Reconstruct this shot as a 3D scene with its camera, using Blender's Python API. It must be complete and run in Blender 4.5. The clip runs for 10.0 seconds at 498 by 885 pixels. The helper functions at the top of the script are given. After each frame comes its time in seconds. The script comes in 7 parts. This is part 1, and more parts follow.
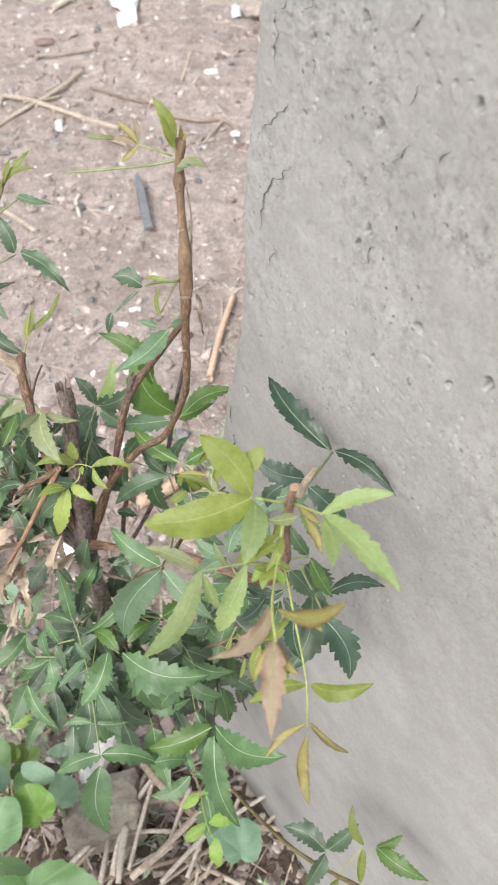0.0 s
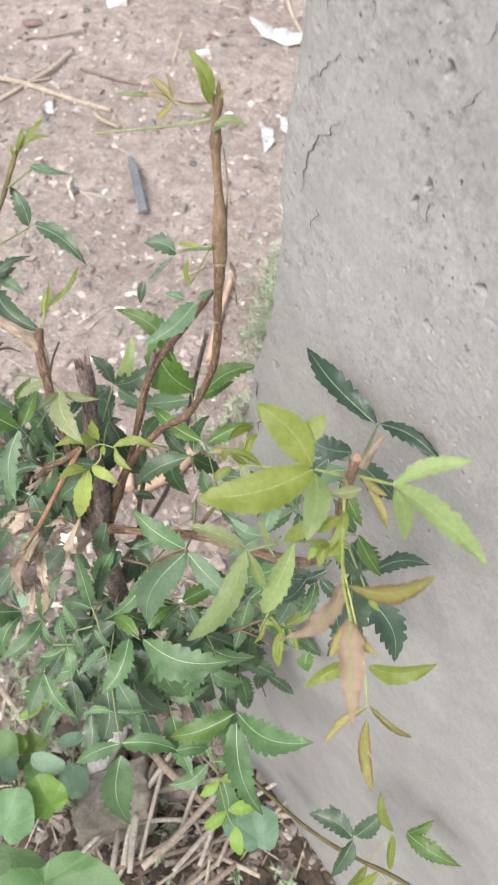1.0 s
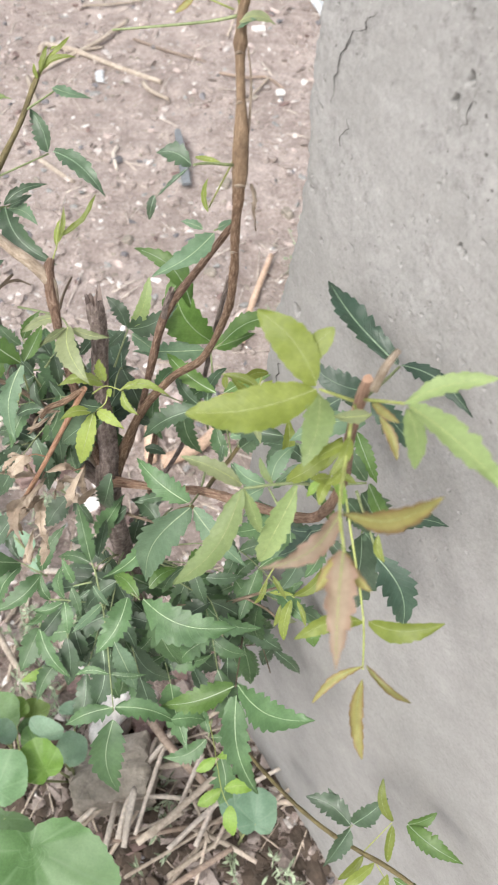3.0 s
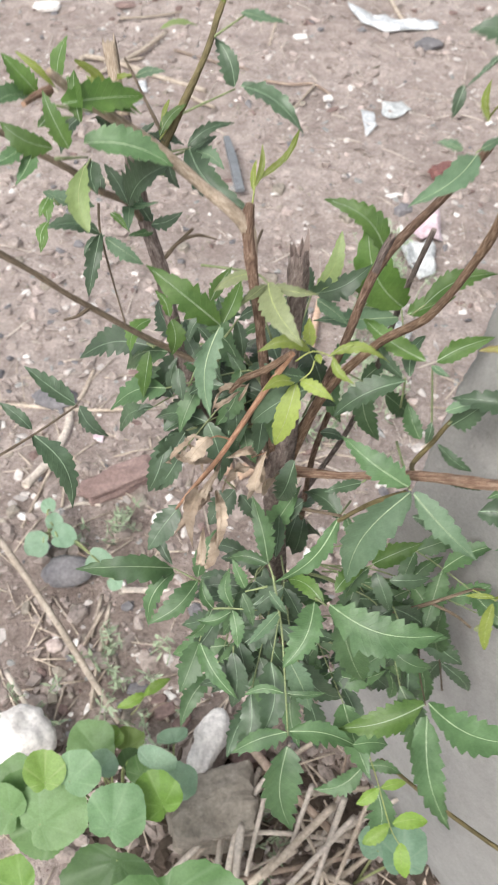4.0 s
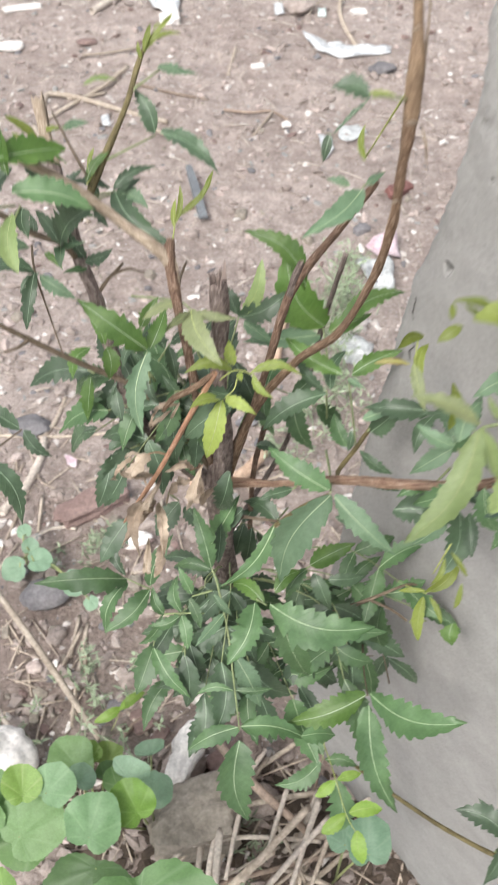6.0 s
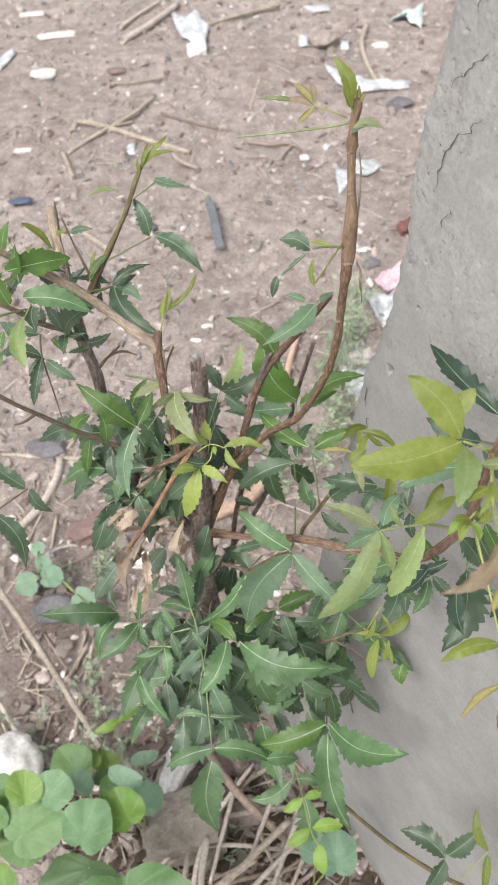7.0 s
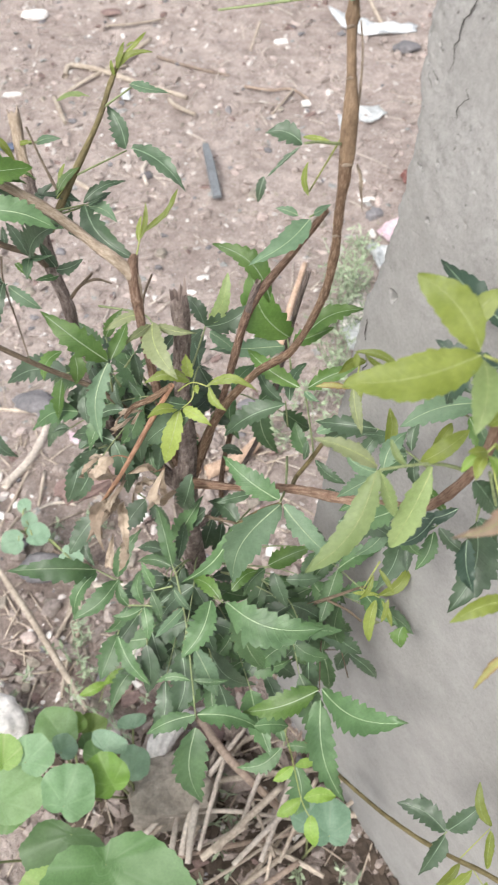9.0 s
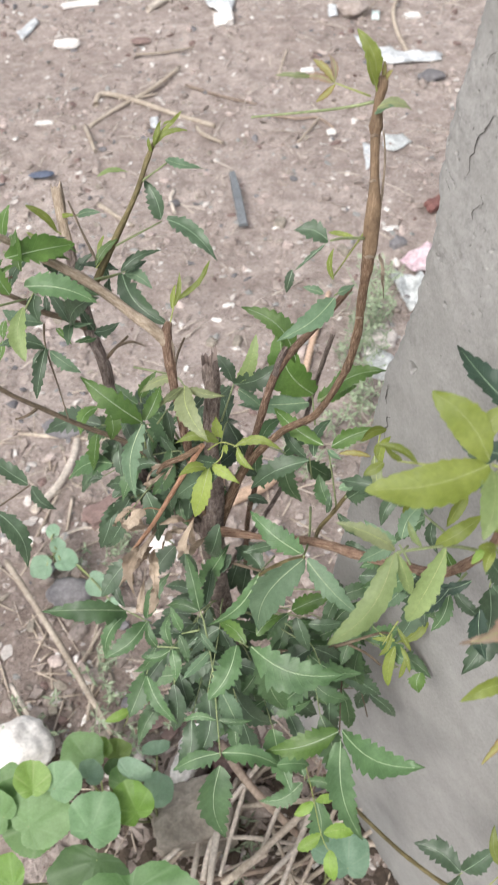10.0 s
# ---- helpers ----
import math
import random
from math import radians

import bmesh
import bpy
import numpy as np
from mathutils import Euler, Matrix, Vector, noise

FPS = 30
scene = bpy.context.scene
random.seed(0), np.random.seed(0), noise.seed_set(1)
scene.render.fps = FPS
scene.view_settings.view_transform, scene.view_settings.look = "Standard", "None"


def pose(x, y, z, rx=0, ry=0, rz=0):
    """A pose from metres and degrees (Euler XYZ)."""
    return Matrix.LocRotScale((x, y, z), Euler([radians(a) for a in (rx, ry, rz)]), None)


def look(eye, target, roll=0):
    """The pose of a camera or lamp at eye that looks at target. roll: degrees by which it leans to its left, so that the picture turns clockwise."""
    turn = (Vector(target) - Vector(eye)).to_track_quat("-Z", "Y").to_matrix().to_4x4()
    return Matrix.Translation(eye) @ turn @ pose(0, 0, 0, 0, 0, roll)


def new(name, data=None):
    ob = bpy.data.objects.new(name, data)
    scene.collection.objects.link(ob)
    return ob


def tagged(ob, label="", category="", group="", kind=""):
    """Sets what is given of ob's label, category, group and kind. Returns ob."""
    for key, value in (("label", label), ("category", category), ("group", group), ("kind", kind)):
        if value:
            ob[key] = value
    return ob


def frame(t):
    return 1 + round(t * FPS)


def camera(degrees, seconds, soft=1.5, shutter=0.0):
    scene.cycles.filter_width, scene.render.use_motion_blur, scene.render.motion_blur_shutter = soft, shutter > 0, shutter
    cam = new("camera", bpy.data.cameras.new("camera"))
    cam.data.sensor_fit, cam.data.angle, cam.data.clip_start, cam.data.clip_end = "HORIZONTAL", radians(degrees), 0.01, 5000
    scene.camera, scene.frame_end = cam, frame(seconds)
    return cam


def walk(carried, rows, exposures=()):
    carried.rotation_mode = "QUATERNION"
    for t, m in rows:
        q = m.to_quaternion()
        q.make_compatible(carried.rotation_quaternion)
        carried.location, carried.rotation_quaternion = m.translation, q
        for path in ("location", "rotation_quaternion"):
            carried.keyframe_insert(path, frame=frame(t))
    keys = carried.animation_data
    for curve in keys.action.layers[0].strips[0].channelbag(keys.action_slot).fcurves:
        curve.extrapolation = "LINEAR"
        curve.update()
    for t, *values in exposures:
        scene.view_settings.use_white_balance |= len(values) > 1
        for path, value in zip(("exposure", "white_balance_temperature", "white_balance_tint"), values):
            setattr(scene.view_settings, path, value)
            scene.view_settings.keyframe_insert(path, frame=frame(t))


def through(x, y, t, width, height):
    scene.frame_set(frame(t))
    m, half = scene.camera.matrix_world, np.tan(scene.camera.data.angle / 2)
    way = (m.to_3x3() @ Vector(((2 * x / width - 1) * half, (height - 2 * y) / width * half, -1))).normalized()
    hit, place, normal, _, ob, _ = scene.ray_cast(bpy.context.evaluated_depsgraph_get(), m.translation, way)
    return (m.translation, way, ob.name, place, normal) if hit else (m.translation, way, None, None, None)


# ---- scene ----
cam = camera(33.3, 10.0, 1.5, 0.35)
# the lens is focused on the leaves, with the soil behind them a little soft
cam.data.dof.use_dof = True
cam.data.dof.focus_distance = 0.46
cam.data.dof.aperture_fstop = 32.0
PATH = [
    (0, (0.023, 0.041, 1.217), (0.014, 1.277, -0.355), 0.0),
    (0.5, (0.004, 0.042, 1.208), (0.0, 1.28, -0.363), 0.2),
    (1, (-0.003, 0.047, 1.198), (0.018, 1.261, -0.391), 0.5),
    (1.5, (0.062, 0.033, 1.168), (0.139, 1.224, -0.438), 1.0),
    (2, (0.035, 0.05, 1.179), (0.084, 1.248, -0.422), 0.6),
    (2.2, (0.024, 0.054, 1.173), (0.044, 1.248, -0.432), 0.1),
    (3.3, (-0.004, 0.046, 1.143), (-0.092, 1.246, -0.455), 0.5),
    (3.5, (-0.039, 0.054, 1.13), (-0.141, 1.252, -0.469), -0.2),
    (4, (-0.11, 0.063, 1.078), (-0.187, 1.312, -0.482), -0.5),
    (4.5, (-0.12, 0.072, 0.997), (-0.185, 1.368, -0.525), -1.1),
    (5, (-0.134, 0.069, 0.991), (-0.193, 1.356, -0.539), -1.9),
    (5.5, (-0.113, 0.058, 1.031), (-0.161, 1.336, -0.507), -2.1),
    (6, (-0.075, 0.035, 1.106), (-0.126, 1.323, -0.423), -2.2),
    (6.2, (-0.061, 0.023, 1.149), (-0.128, 1.321, -0.371), -2.6),
    (7.3, (-0.031, 0.016, 1.192), (-0.146, 1.31, -0.329), -2.4),
    (7.5, (-0.025, 0.023, 1.19), (-0.145, 1.306, -0.339), -2.7),
    (8, (-0.034, 0.042, 1.174), (-0.162, 1.306, -0.37), -2.7),
    (8.5, (-0.017, 0.058, 1.162), (-0.112, 1.305, -0.4), -1.7),
    (9, (-0.033, 0.041, 1.138), (-0.139, 1.27, -0.436), -2.1),
    (9.5, (-0.042, 0.03, 1.16), (-0.192, 1.259, -0.411), -3.5),
    (10, (-0.035, 0.047, 1.178), (-0.195, 1.293, -0.378), -3.4),
]
walk(cam, [(t, look(eye, target, roll)) for t, eye, target, roll in PATH],
     [(0, 0.80), (1, 0.78), (1.5, 0.81), (2, 0.85), (3.5, 0.83), (4, 0.68), (4.5, 0.68), (5, 0.73), (5.5, 0.74), (6, 0.73), (7.5, 0.55), (8.5, 0.58), (9, 0.78), (9.5, 0.66), (10, 0.58)])

# ---- light ----
world = bpy.data.worlds.new("sky")
scene.world = world
world.use_nodes = True
wn = world.node_tree.nodes
sky = wn.new("ShaderNodeTexSky")
sky.sky_type = "NISHITA"
sky.sun_disc = False
sky.sun_elevation = radians(58)
sky.sun_rotation = radians(205)
sky.air_density, sky.dust_density = 1.0, 4.0
overcast = wn.new("ShaderNodeHueSaturation")
overcast.inputs["Saturation"].default_value = 0.28
world.node_tree.links.new(sky.outputs[0], overcast.inputs["Color"])
world.node_tree.links.new(overcast.outputs[0], wn["Background"].inputs[0])
wn["Background"].inputs[1].default_value = 0.140
sun = new("sun", bpy.data.lights.new("sun", "SUN"))
sun.data.energy, sun.data.angle, sun.data.color = 1.45, radians(20), (1.0, 0.96, 0.9)
sun.matrix_world = look((-1.6, -1.3, 3.4), (0, 0.35, 0.4))


# ---- materials ----
def nodes_of(name, rough=0.7):
    m = bpy.data.materials.new(name)
    m.use_nodes = True
    n = m.node_tree.nodes
    b = n["Principled BSDF"]
    b.inputs["Roughness"].default_value = rough
    return m, n, m.node_tree.links, b


def noise_node(n, l, scale, detail=5.0, rough=0.6, coord="Object", stretch=None):
    tc = n.new("ShaderNodeTexCoord")
    t = n.new("ShaderNodeTexNoise")
    t.inputs["Scale"].default_value, t.inputs["Detail"].default_value, t.inputs["Roughness"].default_value = scale, detail, rough
    if stretch:
        mp = n.new("ShaderNodeMapping")
        mp.inputs["Scale"].default_value = stretch
        l.new(tc.outputs[coord], mp.inputs[0])
        l.new(mp.outputs[0], t.inputs[0])
    else:
        l.new(tc.outputs[coord], t.inputs[0])
    return t


def ramp(n, l, source, stops):
    r = n.new("ShaderNodeValToRGB")
    while len(r.color_ramp.elements) < len(stops):
        r.color_ramp.elements.new(0.5)
    for e, (p, c) in zip(r.color_ramp.elements, stops):
        e.position, e.color = p, (*c, 1) if len(c) == 3 else c
    l.new(source, r.inputs[0])
    return r


def mix(n, l, kind, fac, a, b):
    m = n.new("ShaderNodeMix")
    m.data_type, m.blend_type = "RGBA", kind
    for sock, v in ((m.inputs[0], fac), (m.inputs[6], a), (m.inputs[7], b)):
        if isinstance(v, (int, float)):
            sock.default_value = v
        elif isinstance(v, tuple):
            sock.default_value = (*v, 1)
        else:
            l.new(v, sock)
    return m.outputs[2]


def bump(n, l, b, height, strength, dist):
    k = n.new("ShaderNodeBump")
    k.inputs["Strength"].default_value, k.inputs["Distance"].default_value = strength, dist
    l.new(height, k.inputs["Height"])
    l.new(k.outputs[0], b.inputs["Normal"])


def grainy(name, dark, light, scale, rough=0.85, bump_d=0.002, fine=6.0, vary=0.25, stretch=None, bump_s=0.6, coord="Object"):
    """Two scales of variation between two colours, a change from thing to thing, and fine relief."""
    m, n, l, b = nodes_of(name, rough)
    big = noise_node(n, l, scale, 4, 0.6, stretch=stretch)
    small = noise_node(n, l, scale * fine, 6, 0.7, stretch=stretch)
    base = ramp(n, l, big.outputs[0], [(0.3, dark), (0.7, light)]).outputs[0]
    speck = ramp(n, l, small.outputs[0], [(0.3, (0.55, 0.55, 0.55)), (0.7, (1.25, 1.25, 1.25))]).outputs[0]
    col = mix(n, l, "MULTIPLY", 0.8, base, speck)
    info = n.new("ShaderNodeObjectInfo")
    rnd = ramp(n, l, info.outputs["Random"], [(0, (1 - vary,) * 3), (1, (1 + vary,) * 3)]).outputs[0]
    col = mix(n, l, "MULTIPLY", 1.0, col, rnd)
    l.new(col, b.inputs["Base Color"])
    bump(n, l, b, small.outputs[0], bump_s, bump_d)
    return m


def leaf_material(name, deep, pale, vein, rough=0.42, through=0.3, edge=None, veins=0.06, vary=0.24):
    """A leaf blade: side veins along the blade's own length, mottling, and light that comes through."""
    m, n, l, b = nodes_of(name, rough)
    uv = n.new("ShaderNodeUVMap")
    sep = n.new("ShaderNodeSeparateXYZ")
    l.new(uv.outputs[0], sep.inputs[0])
    away = n.new("ShaderNodeMath")
    away.operation = "ABSOLUTE"
    l.new(sep.outputs[1], away.inputs[0])
    slant = n.new("ShaderNodeMath")
    slant.operation = "MULTIPLY_ADD"
    l.new(away.outputs[0], slant.inputs[0])
    slant.inputs[1].default_value = -0.16
    l.new(sep.outputs[0], slant.inputs[2])
    many = n.new("ShaderNodeMath")
    many.operation = "MULTIPLY"
    many.inputs[1].default_value = 11.0
    l.new(slant.outputs[0], many.inputs[0])
    saw = n.new("ShaderNodeMath")
    saw.operation = "PINGPONG"
    saw.inputs[1].default_value = 0.5
    l.new(many.outputs[0], saw.inputs[0])
    lines = ramp(n, l, saw.outputs[0], [(0.0, (1, 1, 1)), (0.1, (0, 0, 0))]).outputs[0]
    big = noise_node(n, l, 45, 3)
    small = noise_node(n, l, 500, 4, 0.7)
    col = ramp(n, l, big.outputs[0], [(0.32, deep), (0.72, pale)]).outputs[0]
    if edge:
        rim = ramp(n, l, away.outputs[0], [(0.50, (0, 0, 0)), (1.0, (0.9, 0.9, 0.9))]).outputs[0]
        col = mix(n, l, "MIX", rim, col, edge)
    col = mix(n, l, "MULTIPLY", 0.5, col, ramp(n, l, small.outputs[0], [(0.3, (0.7, 0.7, 0.7)), (0.7, (1.2, 1.2, 1.2))]).outputs[0])
    vfac = n.new("ShaderNodeMath")
    vfac.operation = "MULTIPLY"
    vfac.inputs[1].default_value = veins
    l.new(lines, vfac.inputs[0])
    col = mix(n, l, "MIX", vfac.outputs[0], col, vein)
    info = n.new("ShaderNodeObjectInfo")
    hue = n.new("ShaderNodeHueSaturation")
    spread = n.new("ShaderNodeMapRange")
    spread.inputs[3].default_value, spread.inputs[4].default_value = 1 - vary, 1 + vary
    l.new(info.outputs["Random"], spread.inputs[0])
    l.new(spread.outputs[0], hue.inputs["Value"])
    l.new(col, hue.inputs["Color"])
    l.new(hue.outputs[0], b.inputs["Base Color"])
    bump(n, l, b, mix(n, l, "ADD", 0.8, mix(n, l, "MIX", 0.6, lines, (0, 0, 0)), small.outputs[0]), 0.35, 0.0006)
    thin = n.new("ShaderNodeBsdfTranslucent")
    l.new(hue.outputs[0], thin.inputs[0])
    both = n.new("ShaderNodeMixShader")
    both.inputs[0].default_value = through
    l.new(b.outputs[0], both.inputs[1])
    l.new(thin.outputs[0], both.inputs[2])
    l.new(both.outputs[0], n["Material Output"].inputs[0])
    return m


RIB = grainy("pale_rib", (0.24, 0.335, 0.19), (0.34, 0.435, 0.27), 60, 0.5, 0.0003)
RIB_DARK = grainy("dull_rib", (0.175, 0.26, 0.165), (0.275, 0.37, 0.25), 60, 0.5, 0.0003)
RIB_YOUNG = grainy("young_rib", (0.30, 0.35, 0.13), (0.40, 0.45, 0.20), 60, 0.5, 0.0003)
LEAVES = {
    "dark": (leaf_material("mature_leaf", (0.045, 0.077, 0.042), (0.085, 0.138, 0.077), (0.16, 0.22, 0.14), 0.35, 0.10), RIB_DARK),
    "deep": (leaf_material("deep_leaf", (0.027, 0.056, 0.036), (0.052, 0.096, 0.060), (0.13, 0.20, 0.13), 0.40, 0.08), RIB_DARK),
    "mid": (leaf_material("green_leaf", (0.057, 0.116, 0.046), (0.106, 0.191, 0.081), (0.19, 0.29, 0.16), 0.42, 0.14), RIB),
    "green": (leaf_material("fresh_leaf", (0.066, 0.140, 0.028), (0.120, 0.212, 0.050), (0.24, 0.33, 0.14), 0.44, 0.28), RIB),
    "bright": (leaf_material("bright_leaf", (0.170, 0.295, 0.045), (0.245, 0.375, 0.080), (0.36, 0.48, 0.14), 0.46, 0.35), RIB_YOUNG),
    "tender": (leaf_material("tender_leaf", (0.235, 0.315, 0.055), (0.345, 0.425, 0.115), (0.45, 0.52, 0.20), 0.46, 0.38), RIB_YOUNG),
    "grey": (leaf_material("dull_leaf", (0.096, 0.166, 0.093), (0.158, 0.247, 0.147), (0.24, 0.33, 0.25), 0.5, 0.2), RIB),
    "lime": (leaf_material("young_leaf", (0.168, 0.218, 0.034), (0.255, 0.306, 0.070), (0.37, 0.41, 0.15), 0.44, 0.35), RIB_YOUNG),
    "pale": (leaf_material("pale_leaf", (0.205, 0.285, 0.105), (0.290, 0.375, 0.160), (0.42, 0.50, 0.26), 0.45, 0.35), RIB_YOUNG),
    "olive": (leaf_material("olive_leaf", (0.175, 0.215, 0.095), (0.270, 0.300, 0.165), (0.41, 0.43, 0.25), 0.5, 0.3), RIB_YOUNG),
    "bronze": (leaf_material("bronze_leaf", (0.265, 0.245, 0.075), (0.355, 0.330, 0.120), (0.43, 0.40, 0.18), 0.42, 0.3, (0.170, 0.080, 0.040)), RIB_YOUNG),
    "rosy": (leaf_material("rosy_leaf", (0.33, 0.245, 0.170), (0.420, 0.340, 0.245), (0.48, 0.43, 0.27), 0.45, 0.3, (0.34, 0.215, 0.160)), RIB_YOUNG),
    "dry": (leaf_material("dry_leaf", (0.30, 0.225, 0.165), (0.58, 0.485, 0.385), (0.52, 0.42, 0.32), 0.85, 0.2), grainy("dry_rib", (0.35, 0.27, 0.19), (0.5, 0.40, 0.29), 60)),
}
# tooth depth, ripple, curl and breadth of each kind of leaf
FORM = {"deep": (1.0, 0.05, 0.07, 1.0), "bright": (0.5, 0.05, 0.07, 1.15), "tender": (0.75, 0.05, 0.08, 1.2), "dark": (1.0, 0.05, 0.07, 1.15), "mid": (1.0, 0.05, 0.07, 1.15), "green": (0.9, 0.05, 0.07, 1.1), "grey": (0.8, 0.045, 0.07, 1.15), "lime": (0.32, 0.05, 0.08, 1.15),
        "pale": (0.6, 0.04, 0.06, 1.05), "olive": (0.7, 0.05, 0.08, 1.1), "bronze": (0.6, 0.06, 0.04, 0.95), "rosy": (0.9, 0.09, 0.09, 0.92), "dry": (0.8, 0.36, 0.5, 0.74)}


def bark_material(name, dark, light, ridge, rough=0.9, scale=420, along=0.36, depth=0.0032):
    """Furrows that run along the stem, paler ridges, and blotches."""
    m, n, l, b = nodes_of(name, rough)
    fur = noise_node(n, l, scale, 5, 0.7, "UV", (1, along, 1))
    blot = noise_node(n, l, 60, 4, 0.6, "Object")
    fine = noise_node(n, l, scale * 4, 4, 0.7, "UV", (1, 0.4, 1))
    col = ramp(n, l, fur.outputs[0], [(0.34, dark), (0.52, light), (0.68, ridge)]).outputs[0]
    col = mix(n, l, "MULTIPLY", 0.85, col, ramp(n, l, blot.outputs[0], [(0.3, (0.6, 0.58, 0.56)), (0.7, (1.25, 1.25, 1.25))]).outputs[0])
    col = mix(n, l, "MULTIPLY", 0.6, col, ramp(n, l, fine.outputs[0], [(0.3, (0.6, 0.6, 0.6)), (0.7, (1.25, 1.25, 1.25))]).outputs[0])
    l.new(col, b.inputs["Base Color"])
    bump(n, l, b, mix(n, l, "ADD", 0.35, fur.outputs[0], fine.outputs[0]), 1.0, depth)
    return m


BARK = {
    "grey": bark_material("grey_bark", (0.105, 0.078, 0.068), (0.27, 0.215, 0.192), (0.45, 0.39, 0.36)),
    "brown": bark_material("brown_bark", (0.110, 0.062, 0.043), (0.270, 0.172, 0.120), (0.48, 0.35, 0.27)),
    "ochre": bark_material("olive_brown_bark", (0.135, 0.078, 0.046), (0.310, 0.200, 0.128), (0.54, 0.40, 0.29)),
    "smooth": bark_material("smooth_olive_bark", (0.165, 0.108, 0.066), (0.250, 0.172, 0.108), (0.345, 0.250, 0.168), 0.75, depth=0.0006),
    "tan": bark_material("tan_bark", (0.30, 0.23, 0.165), (0.48, 0.39, 0.30), (0.62, 0.53, 0.43), depth=0.0015),
    "red": bark_material("reddish_bark", (0.22, 0.120, 0.082), (0.42, 0.270, 0.190), (0.60, 0.46, 0.345), along=0.18),
    "twig": bark_material("orange_twig_bark", (0.25, 0.120, 0.070), (0.40, 0.225, 0.140), (0.53, 0.37, 0.26), 0.7, along=0.3, depth=0.001),
    "olive": bark_material("green_twig_bark", (0.105, 0.085, 0.035), (0.190, 0.155, 0.070), (0.26, 0.22, 0.11), 0.7, depth=0.001),
    "stalk": grainy("leaf_stalk", (0.20, 0.25, 0.11), (0.29, 0.34, 0.17), 80, 0.55, 0.0005, 5, 0.15),
    "young": grainy("young_stalk", (0.30, 0.35, 0.09), (0.39, 0.43, 0.15), 80, 0.5, 0.0005, 5, 0.15),
    "purple": bark_material("slender_bark", (0.095, 0.070, 0.048), (0.190, 0.145, 0.100), (0.29, 0.235, 0.175), 0.75, depth=0.001),
}


def part(name, bm, material, parent=None, label=""):
    """Links a bmesh, given in world places, as one mesh object."""
    me = bpy.data.meshes.new(name)
    home = parent
    while home is not None and home.parent is not None:
        home = home.parent
    if home is not None:
        bmesh.ops.translate(bm, verts=bm.verts, vec=-home.location)
    bm.to_mesh(me)
    bm.free()
    for m in material if isinstance(material, (list, tuple)) else [material]:
        me.materials.append(m)
    ob = new(name, me)
    ob.parent = parent
    if label:
        ob["label"] = label
    return ob


def smooth(bm):
    for f in bm.faces:
        f.smooth = True


def glide(points, steps):
    """Points on a smooth curve through the given ones."""
    pts = [Vector(p) for p in points]
    if len(pts) == 2:
        return [pts[0].lerp(pts[1], i / steps) for i in range(steps + 1)]
    out = []
    for i in range(len(pts) - 1):
        a, b, c, d = pts[max(i - 1, 0)], pts[i], pts[i + 1], pts[min(i + 2, len(pts) - 1)]
        for k in range(steps):
            t = k / steps
            out.append(0.5 * (2 * b + (c - a) * t + (2 * a - 5 * b + 4 * c - d) * t * t + (3 * b - a - 3 * c + d) * t ** 3))
    return out + [pts[-1]]


def tube(points, radii, sides=8, steps=4, lumps=0.0, bm=None, seed=0, jagged=0.0):
    """A tapering round stem along a smooth curve; lumps: the furrows and knots of its skin; jagged: a torn first end."""
    bm = bm or bmesh.new()
    uvs = bm.loops.layers.uv.verify()
    line = glide(points, steps)
    n = len(line)
    radii = list(radii) if isinstance(radii, (list, tuple)) else [radii, radii]
    side, run = None, 0.0
    rings, runs = [], []
    for i, p in enumerate(line):
        ahead = (line[min(i + 1, n - 1)] - line[max(i - 1, 0)]).normalized()
        if side is None:
            side = ahead.orthogonal().normalized()
        side = (side - ahead * side.dot(ahead)).normalized()
        other = ahead.cross(side)
        f = i / (n - 1) * (len(radii) - 1)
        k = min(int(f), len(radii) - 2)
        r = radii[k] + (radii[k + 1] - radii[k]) * (f - k)
        if i:
            run += (p - line[i - 1]).length
        ring = []
        for j in range(sides):
            a = 2 * math.pi * j / sides
            ring_scar = max(0.0, math.sin(run * 260 + 3 * noise.noise(Vector((seed, run * 30, 2)))) - 0.86) * 1.6
            skin = ring_scar + noise.noise(Vector((seed + 2.6 * math.cos(a), 2.6 * math.sin(a), run * 22))) + 0.6 * noise.noise(Vector((seed + 7 * math.cos(a), 7 * math.sin(a), run * 60)))
            knot = max(0.0, noise.noise(Vector((seed * 1.7, 5, run * 75))) - 0.25) * 1.3
            rr = r * (1 + lumps * (skin + knot))
            q = p + side * math.cos(a) * rr + other * math.sin(a) * rr
            if jagged and i == 0:
                q -= ahead * jagged * (0.1 + abs(noise.noise(Vector((j * 1.7, seed, 0))) * 2.2))
            ring.append(bm.verts.new(q))
        rings.append(ring)
        runs.append(run)
    for (a, ra), (b, rb) in zip(zip(rings, runs), zip(rings[1:], runs[1:])):
        for j in range(sides):
            f = bm.faces.new((a[j], a[(j + 1) % sides], b[(j + 1) % sides], b[j]))
            f.smooth = True
            for loop, uv in zip(f.loops, ((j, ra), (j + 1, ra), (j + 1, rb), (j, rb))):
                loop[uvs].uv = (uv[0] / sides * 0.03, uv[1] + seed * 0.37)
    if jagged:
        # a torn end is hollow between its splinters
        inward = (line[1] - line[0]).normalized()
        heart = bm.verts.new(line[0] + inward * (radii[0] * 1.2 + jagged * 0.2))
        for j in range(sides):
            bm.faces.new((rings[0][(j + 1) % sides], rings[0][j], heart))
    else:
        bm.faces.new(list(reversed(rings[0])))
    bm.faces.new(rings[-1])
    return bm


